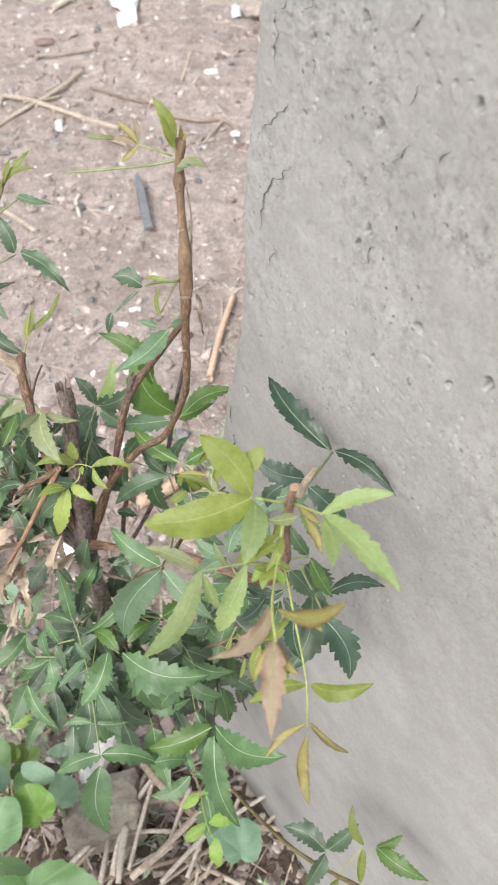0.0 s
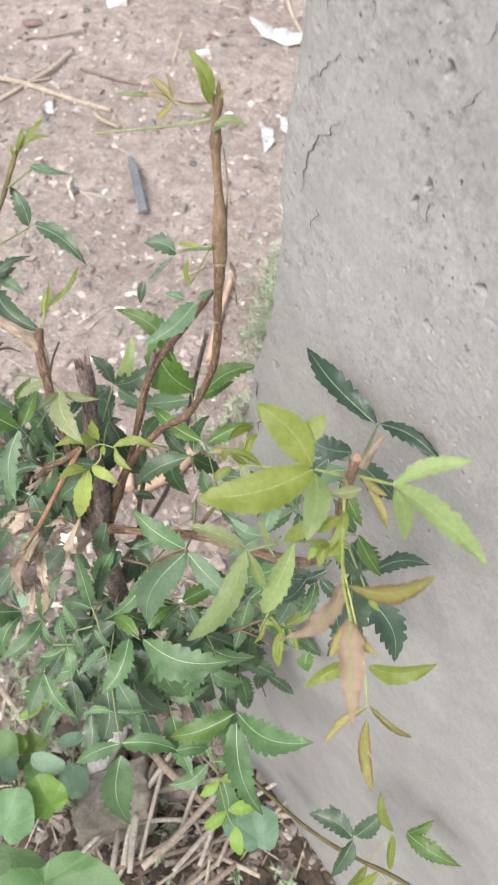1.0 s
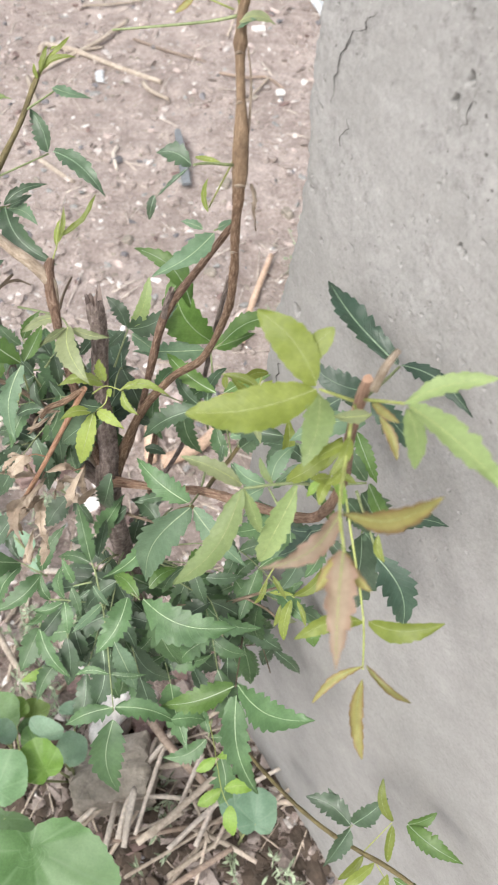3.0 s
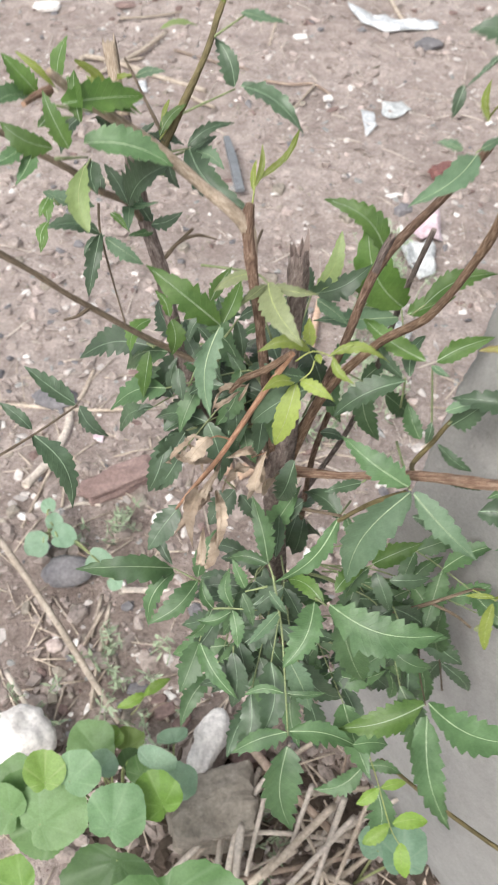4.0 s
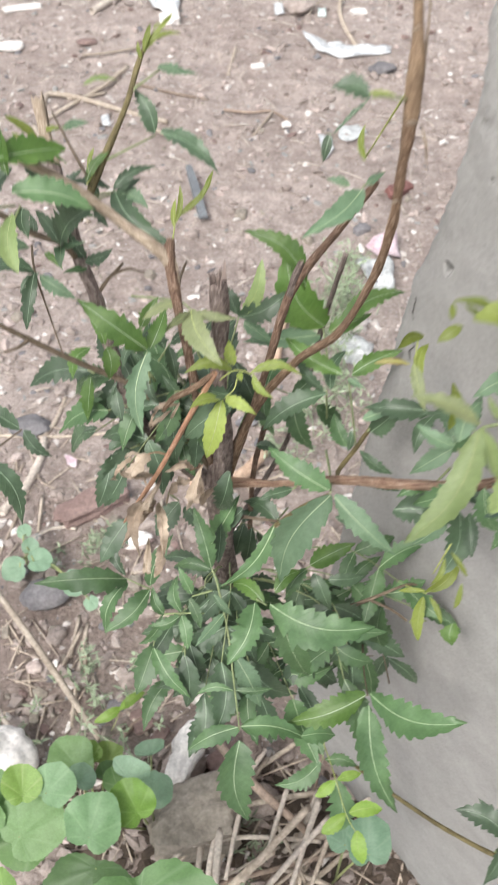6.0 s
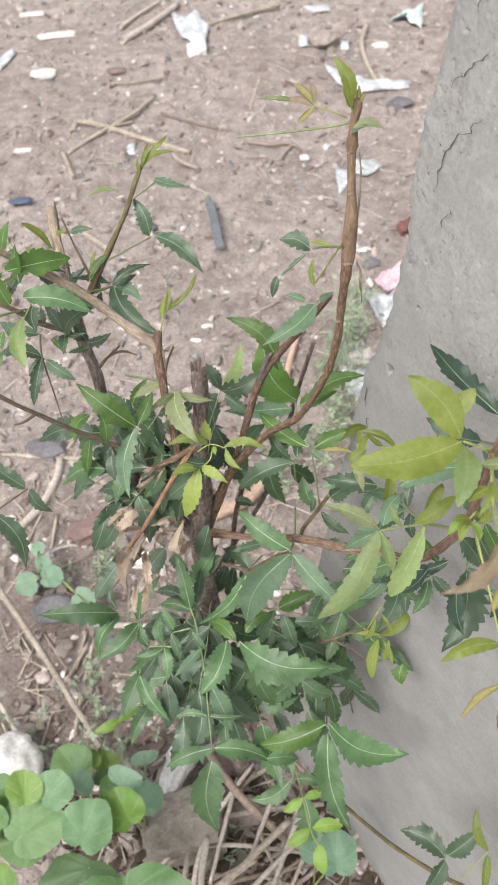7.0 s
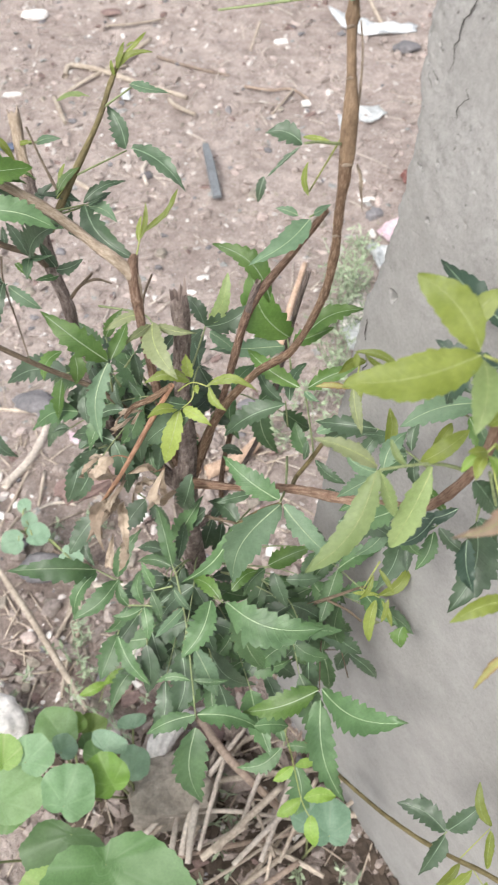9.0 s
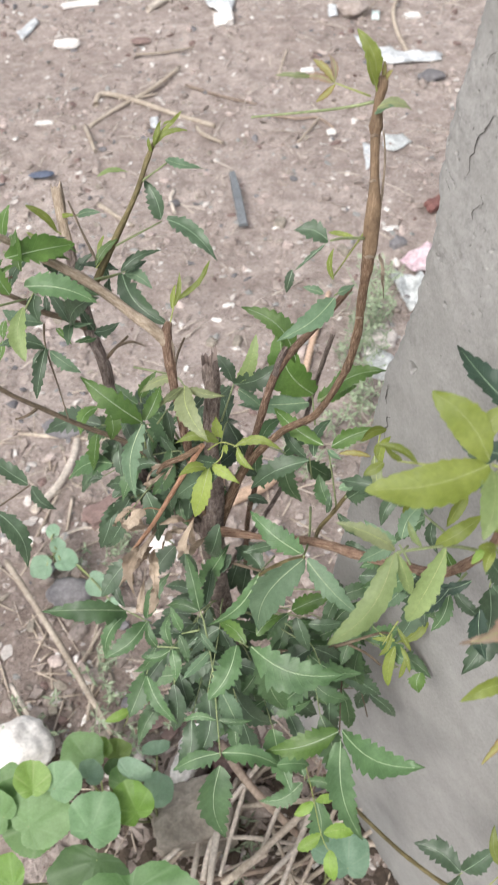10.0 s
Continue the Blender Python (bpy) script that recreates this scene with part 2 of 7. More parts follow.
FACING = Vector((-0.05, -0.50, 0.86))
count = 0


def blade(base, tip, width, seed, kind, facing=None):
    """A toothed, tapering, slightly sickle-shaped leaflet; its midrib is a raised strip; width as a share of its length."""
    toothy, ripple, curl, broad = FORM[kind]
    base, tip = Vector(base), Vector(tip)
    axis = tip - base
    length = axis.length
    rnd = random.Random(seed)
    face = (facing or FACING) + Vector((rnd.uniform(-.3, .3), rnd.uniform(-.3, .3), rnd.uniform(-.1, .1)))
    side = axis.cross(face).normalized()
    up = side.cross(axis).normalized()
    bm = bmesh.new()
    uvs = bm.loops.layers.uv.verify()
    sickle = rnd.uniform(-0.14, 0.14) * length
    half = width * broad * length * 0.5
    bend = curl * rnd.uniform(0.2, 1.9) * length
    fold = rnd.uniform(0.08, 0.42)
    twist = rnd.uniform(-0.4, 0.4)
    young = toothy < 0.65
    teeth = (rnd.choice((8, 9, 10)) if length > 0.042 else rnd.choice((7, 8))) if length > 0.02 else 5
    taper = rnd.uniform(0.7, 0.88) if young else rnd.uniform(0.92, 1.2)
    swell = rnd.uniform(0.62, 0.82)
    peak = swell / (swell + taper)
    most = peak ** swell * (1 - peak) ** taper / 0.76
    oblique = rnd.choice((-1, 1)) * rnd.uniform(0.0, 0.05)
    lean = rnd.uniform(-0.16, 0.16)
    cut = {k: [toothy * rnd.uniform(0.10, 0.34) * (1.9 if rnd.random() < 0.2 else 1) for _ in range(teeth)] for k in (-1, 1)}
    shift = {k: [rnd.uniform(-0.08, 0.08) for _ in range(teeth)] for k in (-1, 1)}

    def centre(t):
        return base + axis * t + up * bend * (4 * t * (1 - t) - 0.8 * t * t) + side * sickle * math.sin(math.pi * t)

    def breadth(t, k):
        t = min(max(t - oblique * k * (1 - t), 0.0), 1.0)
        return t ** swell * (1 - t) ** taper / most

    rows, marks = [], []
    stations = [(0.0, 0, 0.0)]
    for i in range(teeth):
        stations += [((i + 0.12) / teeth, i, -0.55), ((i + 0.50) / teeth, i, 0.12), ((i + 0.84) / teeth, i, 0.62)]
    stations.append((1.0, teeth - 1, 0.0))
    for t, i, grow in stations:
        row = []
        for k in (-1, -0.5, 0, 0.5, 1):
            u, g = t, 1.0
            if abs(k) == 1 and 0 < t < 1:
                calm = min(1.0, t / 0.16) * min(1.0, (1 - t) / 0.10)
                u = t + (shift[k][i] + (0.12 if grow > 0.5 else 0.0)) / teeth * calm * min(1, toothy)
                g = 1 + cut[k][i] * grow * calm
            c = centre(u)
            s2 = (side + up * twist * u).normalized()
            off = half * breadth(u, 1 if k > 0 else -1) * k * g * (1 + lean * (1 if k > 0 else -1)) + half * 0.02 * k
            lift = fold * abs(off) + ripple * length * abs(k) * (noise.noise(Vector((t * 4 + seed, k * 2, seed * 0.11))) + 0.5 * noise.noise(Vector((t * 11 + seed, k * 3, seed * 0.2))))
            row.append(bm.verts.new(c + s2 * off + up * lift))
        rows.append(row)
        marks.append(t)
    for (a, ta), (b, tb) in zip(zip(rows, marks), zip(rows[1:], marks[1:])):
        for j in range(4):
            f = bm.faces.new((a[j], a[j + 1], b[j + 1], b[j]))
            f.smooth = True
            for loop, uv in zip(f.loops, ((ta, j), (ta, j + 1), (tb, j + 1), (tb, j))):
                loop[uvs].uv = (uv[0], (uv[1] - 2) / 2)
    rib_w = min(max(0.015 * length, 0.0004), 0.00085) * (0.55 if young else 1.0)
    last = None
    for i in range(13):
        t = i / 13
        c = centre(t) + up * 0.0003
        w = rib_w * (1 - 0.75 * t) * 0.5
        pair = [bm.verts.new(c - side * w), bm.verts.new(c + up * w * 0.6), bm.verts.new(c + side * w)]
        if last:
            for j in (0, 1):
                f = bm.faces.new((last[j], last[j + 1], pair[j + 1], pair[j]))
                f.material_index, f.smooth = 1, True
        last = pair
    return bm


def compound_leaf(plant, look_of, stalk, leaflets, bark="stalk", r=0.0008):
    """A feathered leaf: a stalk, and leaflets given as base, tip and width."""
    global count
    pts = [Vector(p) for p in stalk]
    if bark == "young":
        r *= 0.68
    leaf = part("leaf", tube(pts, [r * 1.0, r * 0.65], 6, 4), BARK[bark], plant)
    for base, tip, width, *kind in leaflets:
        count += 1
        made = kind[0] if kind else look_of
        part("leaflet", blade(base, tip, width, count, made), LEAVES[made], leaf)
    return leaf


def stem(plant, bark, points, radii, name="branch", label="", lumps=0.3, sides=12, jagged=0.0):
    global count
    count += 1
    return part(name, tube(points, radii, sides, 9, lumps, seed=count, jagged=jagged), BARK[bark], plant, label)

# ---- ground ----
def soil_height(x, y):
    p = Vector((x, y, 0))
    h = 0.010 * noise.noise(p * 3.1) + 0.007 * noise.noise(p * 11) + 0.005 * noise.noise(p * 31)
    h += 0.003 * abs(noise.noise(p * 70))
    far = max(0.0, math.hypot(x, y) - 4)
    return h - 0.004 + 0.03 * noise.noise(p * 0.6) * min(1, far * 0.2)


def soil_material():
    m, n, l, b = nodes_of("bare_soil", 0.95)
    big = noise_node(n, l, 2.2, 4, 0.6)
    mid = noise_node(n, l, 22, 6, 0.7)
    fine = noise_node(n, l, 160, 6, 0.75)
    col = ramp(n, l, big.outputs[0], [(0.3, (0.385, 0.322, 0.298)), (0.7, (0.535, 0.465, 0.436))]).outputs[0]
    col = mix(n, l, "MULTIPLY", 0.8, col, ramp(n, l, mid.outputs[0], [(0.3, (0.54, 0.50, 0.47)), (0.66, (1.24, 1.24, 1.24))]).outputs[0])
    col = mix(n, l, "MULTIPLY", 0.8, col, ramp(n, l, fine.outputs[0], [(0.32, (0.55, 0.53, 0.5)), (0.66, (1.25, 1.25, 1.25))]).outputs[0])
    cells = n.new("ShaderNodeTexVoronoi")
    cells.inputs["Scale"].default_value = 95
    tc = n.new("ShaderNodeTexCoord")
    l.new(tc.outputs["Object"], cells.inputs[0])
    grit = ramp(n, l, cells.outputs["Distance"], [(0.12, (1, 1, 1)), (0.2, (0, 0, 0))]).outputs[0]
    pick = ramp(n, l, cells.outputs["Color"], [(0.74, (0, 0, 0)), (0.78, (1, 1, 1))]).outputs[0]
    chips = mix(n, l, "MULTIPLY", 1.0, grit, pick)
    col = mix(n, l, "MIX", chips, col, (0.56, 0.52, 0.49))
    # earth toned darker round the roots of the plants, with a ragged edge
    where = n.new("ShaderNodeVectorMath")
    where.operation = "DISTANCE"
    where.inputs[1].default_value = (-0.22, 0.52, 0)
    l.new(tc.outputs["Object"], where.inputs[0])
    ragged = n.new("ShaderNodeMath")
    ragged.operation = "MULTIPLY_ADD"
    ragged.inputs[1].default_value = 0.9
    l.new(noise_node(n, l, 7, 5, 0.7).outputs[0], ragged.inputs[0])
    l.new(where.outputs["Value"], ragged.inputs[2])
    root_tone = ramp(n, l, ragged.outputs[0], [(0.60, (0.77, 0.74, 0.72)), (0.98, (1, 1, 1))]).outputs[0]
    col = mix(n, l, "MULTIPLY", 1.0, col, root_tone)
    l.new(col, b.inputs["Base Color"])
    bump(n, l, b, mix(n, l, "ADD", 0.7, mid.outputs[0], fine.outputs[0]), 1.0, 0.010)
    return m


def spread_out(inner, step, outer):
    xs = list(np.arange(0, inner, step))
    while xs[-1] < outer:
        step *= 1.22
        xs.append(xs[-1] + step)
    return xs


def ground_sheet():
    right = spread_out(0.9, 0.013, 80)
    xs = [-v for v in reversed(right[1:])] + right
    ahead = spread_out(3.0, 0.014, 80)
    back = spread_out(0.1, 0.05, 60)
    ys = [-v for v in reversed(back[1:])] + ahead
    verts = [(x, y, soil_height(x, y)) for y in ys for x in xs]
    w = len(xs)
    faces = [(j * w + i, j * w + i + 1, (j + 1) * w + i + 1, (j + 1) * w + i) for j in range(len(ys) - 1) for i in range(w - 1)]
    me = bpy.data.meshes.new("ground")
    me.from_pydata(verts, [], faces)
    me.polygons.foreach_set("use_smooth", [True] * len(faces))
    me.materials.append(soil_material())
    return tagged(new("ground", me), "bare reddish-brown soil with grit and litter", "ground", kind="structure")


ground = ground_sheet()

STONES = {
    "rock": grainy("rock", (0.235, 0.205, 0.172), (0.41, 0.365, 0.310), 22, 0.95, 0.006, 6, 0.05),
    "rubble": grainy("pale_rubble", (0.29, 0.285, 0.275), (0.38, 0.375, 0.365), 25, 0.95, 0.003, 6, 0.05),
    "white": grainy("white_stone", (0.72, 0.68, 0.65), (0.88, 0.85, 0.82), 30, 0.8, 0.0015, 5, 0.08),
    "chip": grainy("dusty_chip", (0.50, 0.45, 0.42), (0.70, 0.65, 0.62), 30, 0.85, 0.0015, 5, 0.08),
    "brick": grainy("brick_clay", (0.185, 0.125, 0.113), (0.30, 0.215, 0.195), 30, 0.95, 0.002, 7, 0.15),
    "redbrick": grainy("red_brick_clay", (0.175, 0.075, 0.068), (0.28, 0.140, 0.125), 30, 0.95, 0.002, 7, 0.15),
    "clay": grainy("brown_clod", (0.290, 0.238, 0.214), (0.46, 0.392, 0.358), 30, 0.95, 0.003, 6, 0.12),
    "pink": grainy("pink_stone", (0.46, 0.37, 0.34), (0.64, 0.54, 0.50), 30, 0.85, 0.002, 6, 0.1),
    "slate": grainy("grey_stone", (0.150, 0.145, 0.155), (0.275, 0.262, 0.272), 30, 0.9, 0.002, 6, 0.15),
    "blue": grainy("blue_fragment", (0.07, 0.085, 0.13), (0.12, 0.145, 0.21), 30, 0.6, 0.001, 6, 0.1),
    "film": grainy("white_film", (0.50, 0.52, 0.54), (0.72, 0.74, 0.76), 25, 0.35, 0.003, 4, 0.05),
    "wrapper": grainy("pale_wrapper", (0.45, 0.62, 0.60), (0.80, 0.86, 0.84), 18, 0.3, 0.003, 4, 0.05),
    "foil": grainy("foil", (0.40, 0.42, 0.43), (0.68, 0.70, 0.70), 30, 0.3, 0.003, 4, 0.05),
    "pinkfilm": grainy("pink_film", (0.62, 0.42, 0.49), (0.72, 0.64, 0.67), 30, 0.4, 0.003, 4, 0.05),
    "strip": grainy("grey_plastic", (0.13, 0.14, 0.155), (0.21, 0.225, 0.24), 30, 0.6, 0.001, 5, 0.05),
}
WOOD = {
    "straw": grainy("straw", (0.35, 0.285, 0.225), (0.55, 0.475, 0.395), 25, 0.8, 0.001, 8, 0.2),
    "pale": grainy("pale_wood", (0.45, 0.39, 0.335), (0.66, 0.59, 0.52), 25, 0.8, 0.001, 8, 0.12),
    "brown": grainy("brown_wood", (0.22, 0.16, 0.125), (0.36, 0.28, 0.225), 25, 0.85, 0.001, 8, 0.2),
    "peach": grainy("peeled_wood", (0.50, 0.34, 0.24), (0.68, 0.50, 0.38), 25, 0.75, 0.001, 8, 0.1),
}


def lone(name, bm, material, at, label, category, group="", kind=""):
    """A thing of one mesh, its origin at its own place."""
    bmesh.ops.translate(bm, verts=bm.verts, vec=-Vector(at))
    me = bpy.data.meshes.new(name)
    bm.to_mesh(me)
    bm.free()
    me.materials.append(material)
    ob = new(name, me)
    ob.location = at
    return tagged(ob, label, category, group, kind)


def stone(at, half, turn, mat, name, label, blocky=0.0, lean=0.0, lumps=0.0):
    global count
    count += 1
    bm = bmesh.new()
    bmesh.ops.create_icosphere(bm, subdivisions=4 if half[0] > 0.025 else 3, radius=1)
    rot = Matrix.Rotation(lean, 3, "Y") @ Matrix.Rotation(turn, 3, "Z")
    for v in bm.verts:
        d = v.co.normalized()
        cube = d / max(abs(d.x), abs(d.y), abs(d.z))
        q = d.lerp(cube * 0.9, blocky)
        s = Vector((count * 1.3, 0, 0))
        craggy = 0.10 * blocky * (noise.cell(d * 2.3 + s) - 0.5) if half[0] > 0.1 else 0
        k = 1 + craggy * 1.6 + 0.22 * noise.noise(d * 1.4 + s) + 0.09 * noise.noise(d * 4 + s) + 0.04 * noise.noise(d * 11 + s) + 0.02 * noise.noise(d * 26 + s)
        q = Vector((q.x * half[0], q.y * half[1], q.z * half[2])) * k
        if lumps:
            q.xy *= 1 + lumps * noise.noise(q * 42 + s) + 0.25 * q.z / half[2]
        v.co = rot @ q + Vector(at)
    if blocky < 0.3:
        smooth(bm)
    return lone(name, bm, STONES[mat], at, label, name.replace("_", " "))


def stick(points, r, mat, name, label):
    global count
    count += 1
    bm = tube(points, [r, r * 0.95, r * 0.8], 8, 5, 0.14, seed=count, jagged=r * 0.8)
    return lone(name, bm, WOOD[mat], points[0], label, "straw" if name == "straw" else "stick", "straw at the foot of the post" if name == "straw" else "sticks on the soil")


def scrap(outline, mat, name, label, lift):
    """A crumpled thin sheet over the given outline."""
    global count
    count += 1
    pts = [Vector(p) for p in outline]
    mid = sum(pts, Vector()) / len(pts)
    bm = bmesh.new()

    def place(p, rim):
        h = noise.noise(Vector((p.x * 24, p.y * 24, count))) + 0.5 * noise.noise(Vector((p.x * 60, p.y * 60, count)))
        q = p.copy()
        q.z = soil_height(p.x, p.y) + 0.005 + max(0.0, lift * (0.4 + 0.8 * h)) * (0.5 if rim else 1)
        q.x += 0.005 * noise.noise(Vector((p.y * 60, count, 3)))
        q.y += 0.005 * noise.noise(Vector((p.x * 60, count, 9)))
        return q

    n = len(pts) * 4
    sheets = []
    for below in (0, 1):
        rings = []
        for k in range(1, 7):
            ring = [place(mid.lerp(pts[i // 4].lerp(pts[(i // 4 + 1) % len(pts)], (i % 4) / 4), k / 6), k == 6) for i in range(n)]
            rings.append([bm.verts.new(q - Vector((0, 0, 0.0012 * below))) for q in ring])
        hub = bm.verts.new(place(mid, False) - Vector((0, 0, 0.0012 * below)))
        turn = -1 if below else 1
        for i in range(n):
            bm.faces.new((hub, rings[0][i], rings[0][(i + 1) % n])[::turn])
            for a, b in zip(rings, rings[1:]):
                bm.faces.new((a[i], b[i], b[(i + 1) % n], a[(i + 1) % n])[::turn])
        sheets.append(rings[-1])
    for i in range(n):
        bm.faces.new((sheets[0][i], sheets[1][i], sheets[1][(i + 1) % n], sheets[0][(i + 1) % n]))
    bmesh.ops.recalc_face_normals(bm, faces=bm.faces)
    smooth(bm)
    mid.z = 0
    return lone(name, bm, STONES[mat], mid, label, "litter", "litter on the soil")


def plastic_strip(a, b, width):
    a, b = Vector(a), Vector(b)
    ahead = (b - a).normalized()
    side = ahead.cross(Vector((0, 0, 1))).normalized() * width
    bm = bmesh.new()
    rows = []
    for i in range(9):
        p = a.lerp(b, i / 8) + Vector((0, 0, 0.006 * math.sin(i * 0.5)))
        w = 0.72 + 0.28 * min(1, i / 3)
        rows.append([bm.verts.new(p - side * w), bm.verts.new(p - side * w * 0.8 + Vector((0, 0, 0.008))), bm.verts.new(p + side * w * 0.8 + Vector((0, 0, 0.008))), bm.verts.new(p + side * w)])
    for r, s in zip(rows, rows[1:]):
        for j in range(3):
            bm.faces.new((r[j], r[j + 1], s[j + 1], s[j]))
        bm.faces.new((r[3], r[0], s[0], s[3]))
    bm.faces.new(rows[0][::-1])
    bm.faces.new(rows[-1])
    bmesh.ops.recalc_face_normals(bm, faces=bm.faces)
    return lone("plastic_strip", bm, STONES["strip"], (*a.lerp(b, 0.5).xy, 0), "flat dark grey plastic strip lying on soil", "litter", "litter on the soil")


# ---- concrete post ----
FACE_OUT = Vector((-0.8132, -0.5820, 0.0))
ALONG = Vector((0.5820, -0.8132, 0.0))
PLANE = 0.240


def on_face(s, z, out=0.0):
    return ALONG * s - FACE_OUT * PLANE + FACE_OUT * out + Vector((0, 0, z))


def far_edge(z):
    chips = 0.0012 * noise.noise(Vector((z * 31, 2, 5))) + 0.0016 * noise.noise(Vector((z * 90, 2, 5))) + 0.0012 * noise.noise(Vector((z * 240, 2, 5)))
    bulge = max(0.0, min(1.0, (z - 0.920) / 0.045))
    return -0.289 - (1.07 - z) * 0.118 + chips - 0.009 * max(0.0, min(1.0, (0.86 - z) / 0.06)) - 0.0078 * bulge * bulge * (3 - 2 * bulge)


def concrete_material():
    """Grey weathered concrete: blotches, sandy grain, and pores of three sizes that crowd in the rougher patches."""
    m, n, l, b = nodes_of("weathered_concrete", 0.92)
    big = noise_node(n, l, 5, 5, 0.6)
    mid = noise_node(n, l, 34, 6, 0.7)
    fine = noise_node(n, l, 400, 6, 0.8)
    rough = ramp(n, l, noise_node(n, l, 17, 4, 0.6).outputs[0], [(0.40, (0.12, 0.12, 0.12)), (0.56, (1, 1, 1))]).outputs[0]
    # the cast skin is smoother low down and worn open higher up
    where = n.new("ShaderNodeTexCoord")
    split = n.new("ShaderNodeSeparateXYZ")
    l.new(where.outputs["Object"], split.inputs[0])
    worn = n.new("ShaderNodeMapRange")
    worn.inputs[1].default_value, worn.inputs[2].default_value, worn.inputs[3].default_value, worn.inputs[4].default_value = 0.78, 1.02, 0.10, 1.0
    l.new(split.outputs[2], worn.inputs[0])
    rough = mix(n, l, "MULTIPLY", 1.0, rough, worn.outputs[0])
    # the face's own plane: along it and up it
    tc = n.new("ShaderNodeTexCoord")
    turned = n.new("ShaderNodeMapping")
    turned.inputs["Rotation"].default_value = (0, 0, math.atan2(0.8132, 0.5820))
    l.new(tc.outputs["Object"], turned.inputs[0])
    apart = n.new("ShaderNodeSeparateXYZ")
    l.new(turned.outputs[0], apart.inputs[0])
    flat = n.new("ShaderNodeCombineXYZ")
    l.new(apart.outputs[0], flat.inputs[0])
    l.new(apart.outputs[2], flat.inputs[1])
    warp = n.new("ShaderNodeVectorMath")
    warp.operation = "MULTIPLY_ADD"
    wob = noise_node(n, l, 420, 4, 0.7)
    l.new(wob.outputs["Color"], warp.inputs[0])
    warp.inputs[1].default_value = (0.0042, 0.0042, 0.0)
    l.new(flat.outputs[0], warp.inputs[2])
    pores = None
    for scale, share, size, soft_rim in ((85, 0.90, 0.13, 0.03), (170, 0.86, 0.14, 0.04), (380, 0.89, 0.18, 0.06), (760, 0.90, 0.24, 0.10)):
        cells = n.new("ShaderNodeTexVoronoi")
        cells.voronoi_dimensions = "2D"
        cells.inputs["Scale"].default_value = scale
        l.new(warp.outputs[0], cells.inputs[0])
        hole = ramp(n, l, cells.outputs["Distance"], [(size, (1, 1, 1)), (size + soft_rim, (0, 0, 0))]).outputs[0]
        pick = ramp(n, l, cells.outputs["Color"], [(share, (0, 0, 0)), (share + 0.04, (1, 1, 1))]).outputs[0]
        layer = mix(n, l, "MULTIPLY", 1.0, hole, pick)
        pores = layer if pores is None else mix(n, l, "LIGHTEN", 1.0, pores, layer)
    # crooked little tears in the skin
    wander = n.new("ShaderNodeVectorMath")
    wander.operation = "MULTIPLY_ADD"
    l.new(noise_node(n, l, 85, 4).outputs["Color"], wander.inputs[0])
    wander.inputs[1].default_value = (0.018, 0.018, 0.018)
    l.new(tc.outputs["Object"], wander.inputs[2])
    tears = n.new("ShaderNodeTexVoronoi")
    tears.inputs["Scale"].default_value = 190
    l.new(wander.outputs[0], tears.inputs[0])
    torn = ramp(n, l, tears.outputs["Distance"], [(0.13, (1, 1, 1)), (0.19, (0, 0, 0))]).outputs[0]
    torn = mix(n, l, "MULTIPLY", 1.0, torn, ramp(n, l, tears.outputs["Color"], [(0.80, (0, 0, 0)), (0.83, (1, 1, 1))]).outputs[0])
    pores = mix(n, l, "LIGHTEN", 1.0, pores, torn)
    pores = mix(n, l, "MULTIPLY", 1.0, pores, rough)
    col = ramp(n, l, big.outputs[0], [(0.3, (0.280, 0.276, 0.268)), (0.7, (0.345, 0.341, 0.333))]).outputs[0]
    col = mix(n, l, "MULTIPLY", 0.75, col, ramp(n, l, mid.outputs[0], [(0.32, (0.86, 0.86, 0.85)), (0.68, (1.13, 1.13, 1.13))]).outputs[0])
    crumb = ramp(n, l, noise_node(n, l, 150, 5, 0.75).outputs[0], [(0.34, (0.66, 0.65, 0.64)), (0.46, (0.98, 0.98, 0.98)), (0.68, (1.22, 1.22, 1.22))]).outputs[0]
    col = mix(n, l, "MULTIPLY", rough, col, crumb)
    col = mix(n, l, "MULTIPLY", 0.8, col, ramp(n, l, fine.outputs[0], [(0.30, (0.78, 0.78, 0.77)), (0.47, (0.98, 0.98, 0.98)), (0.70, (1.18, 1.18, 1.18))]).outputs[0])
    deep = n.new("ShaderNodeMath")
    deep.operation = "MULTIPLY"
    deep.inputs[1].default_value = 0.92
    l.new(pores, deep.inputs[0])
    flecks = n.new("ShaderNodeTexVoronoi")
    flecks.inputs["Scale"].default_value = 380
    l.new(warp.outputs[0], flecks.inputs[0])
    grain = ramp(n, l, flecks.outputs["Distance"], [(0.16, (0.55, 0.55, 0.55)), (0.30, (0, 0, 0))]).outputs[0]
    grain = mix(n, l, "MULTIPLY", 1.0, grain, ramp(n, l, flecks.outputs["Color"], [(0.80, (0, 0, 0)), (0.84, (1, 1, 1))]).outputs[0])
    grain = mix(n, l, "MULTIPLY", 1.0, grain, rough)
    col = mix(n, l, "MIX", grain, col, (0.56, 0.55, 0.53))
    col = mix(n, l, "MIX", deep.outputs[0], col, (0.085, 0.080, 0.075))
    l.new(col, b.inputs["Base Color"])
    h = mix(n, l, "MULTIPLY", 1.0, fine.outputs[0], mix(n, l, "ADD", 1.0, mix(n, l, "MULTIPLY", 1.0, rough, (0.7, 0.7, 0.7)), (0.3, 0.3, 0.3)))
    h = mix(n, l, "SUBTRACT", 0.9, h, pores)
    bump(n, l, b, h, 0.6, 0.0013)
    return m


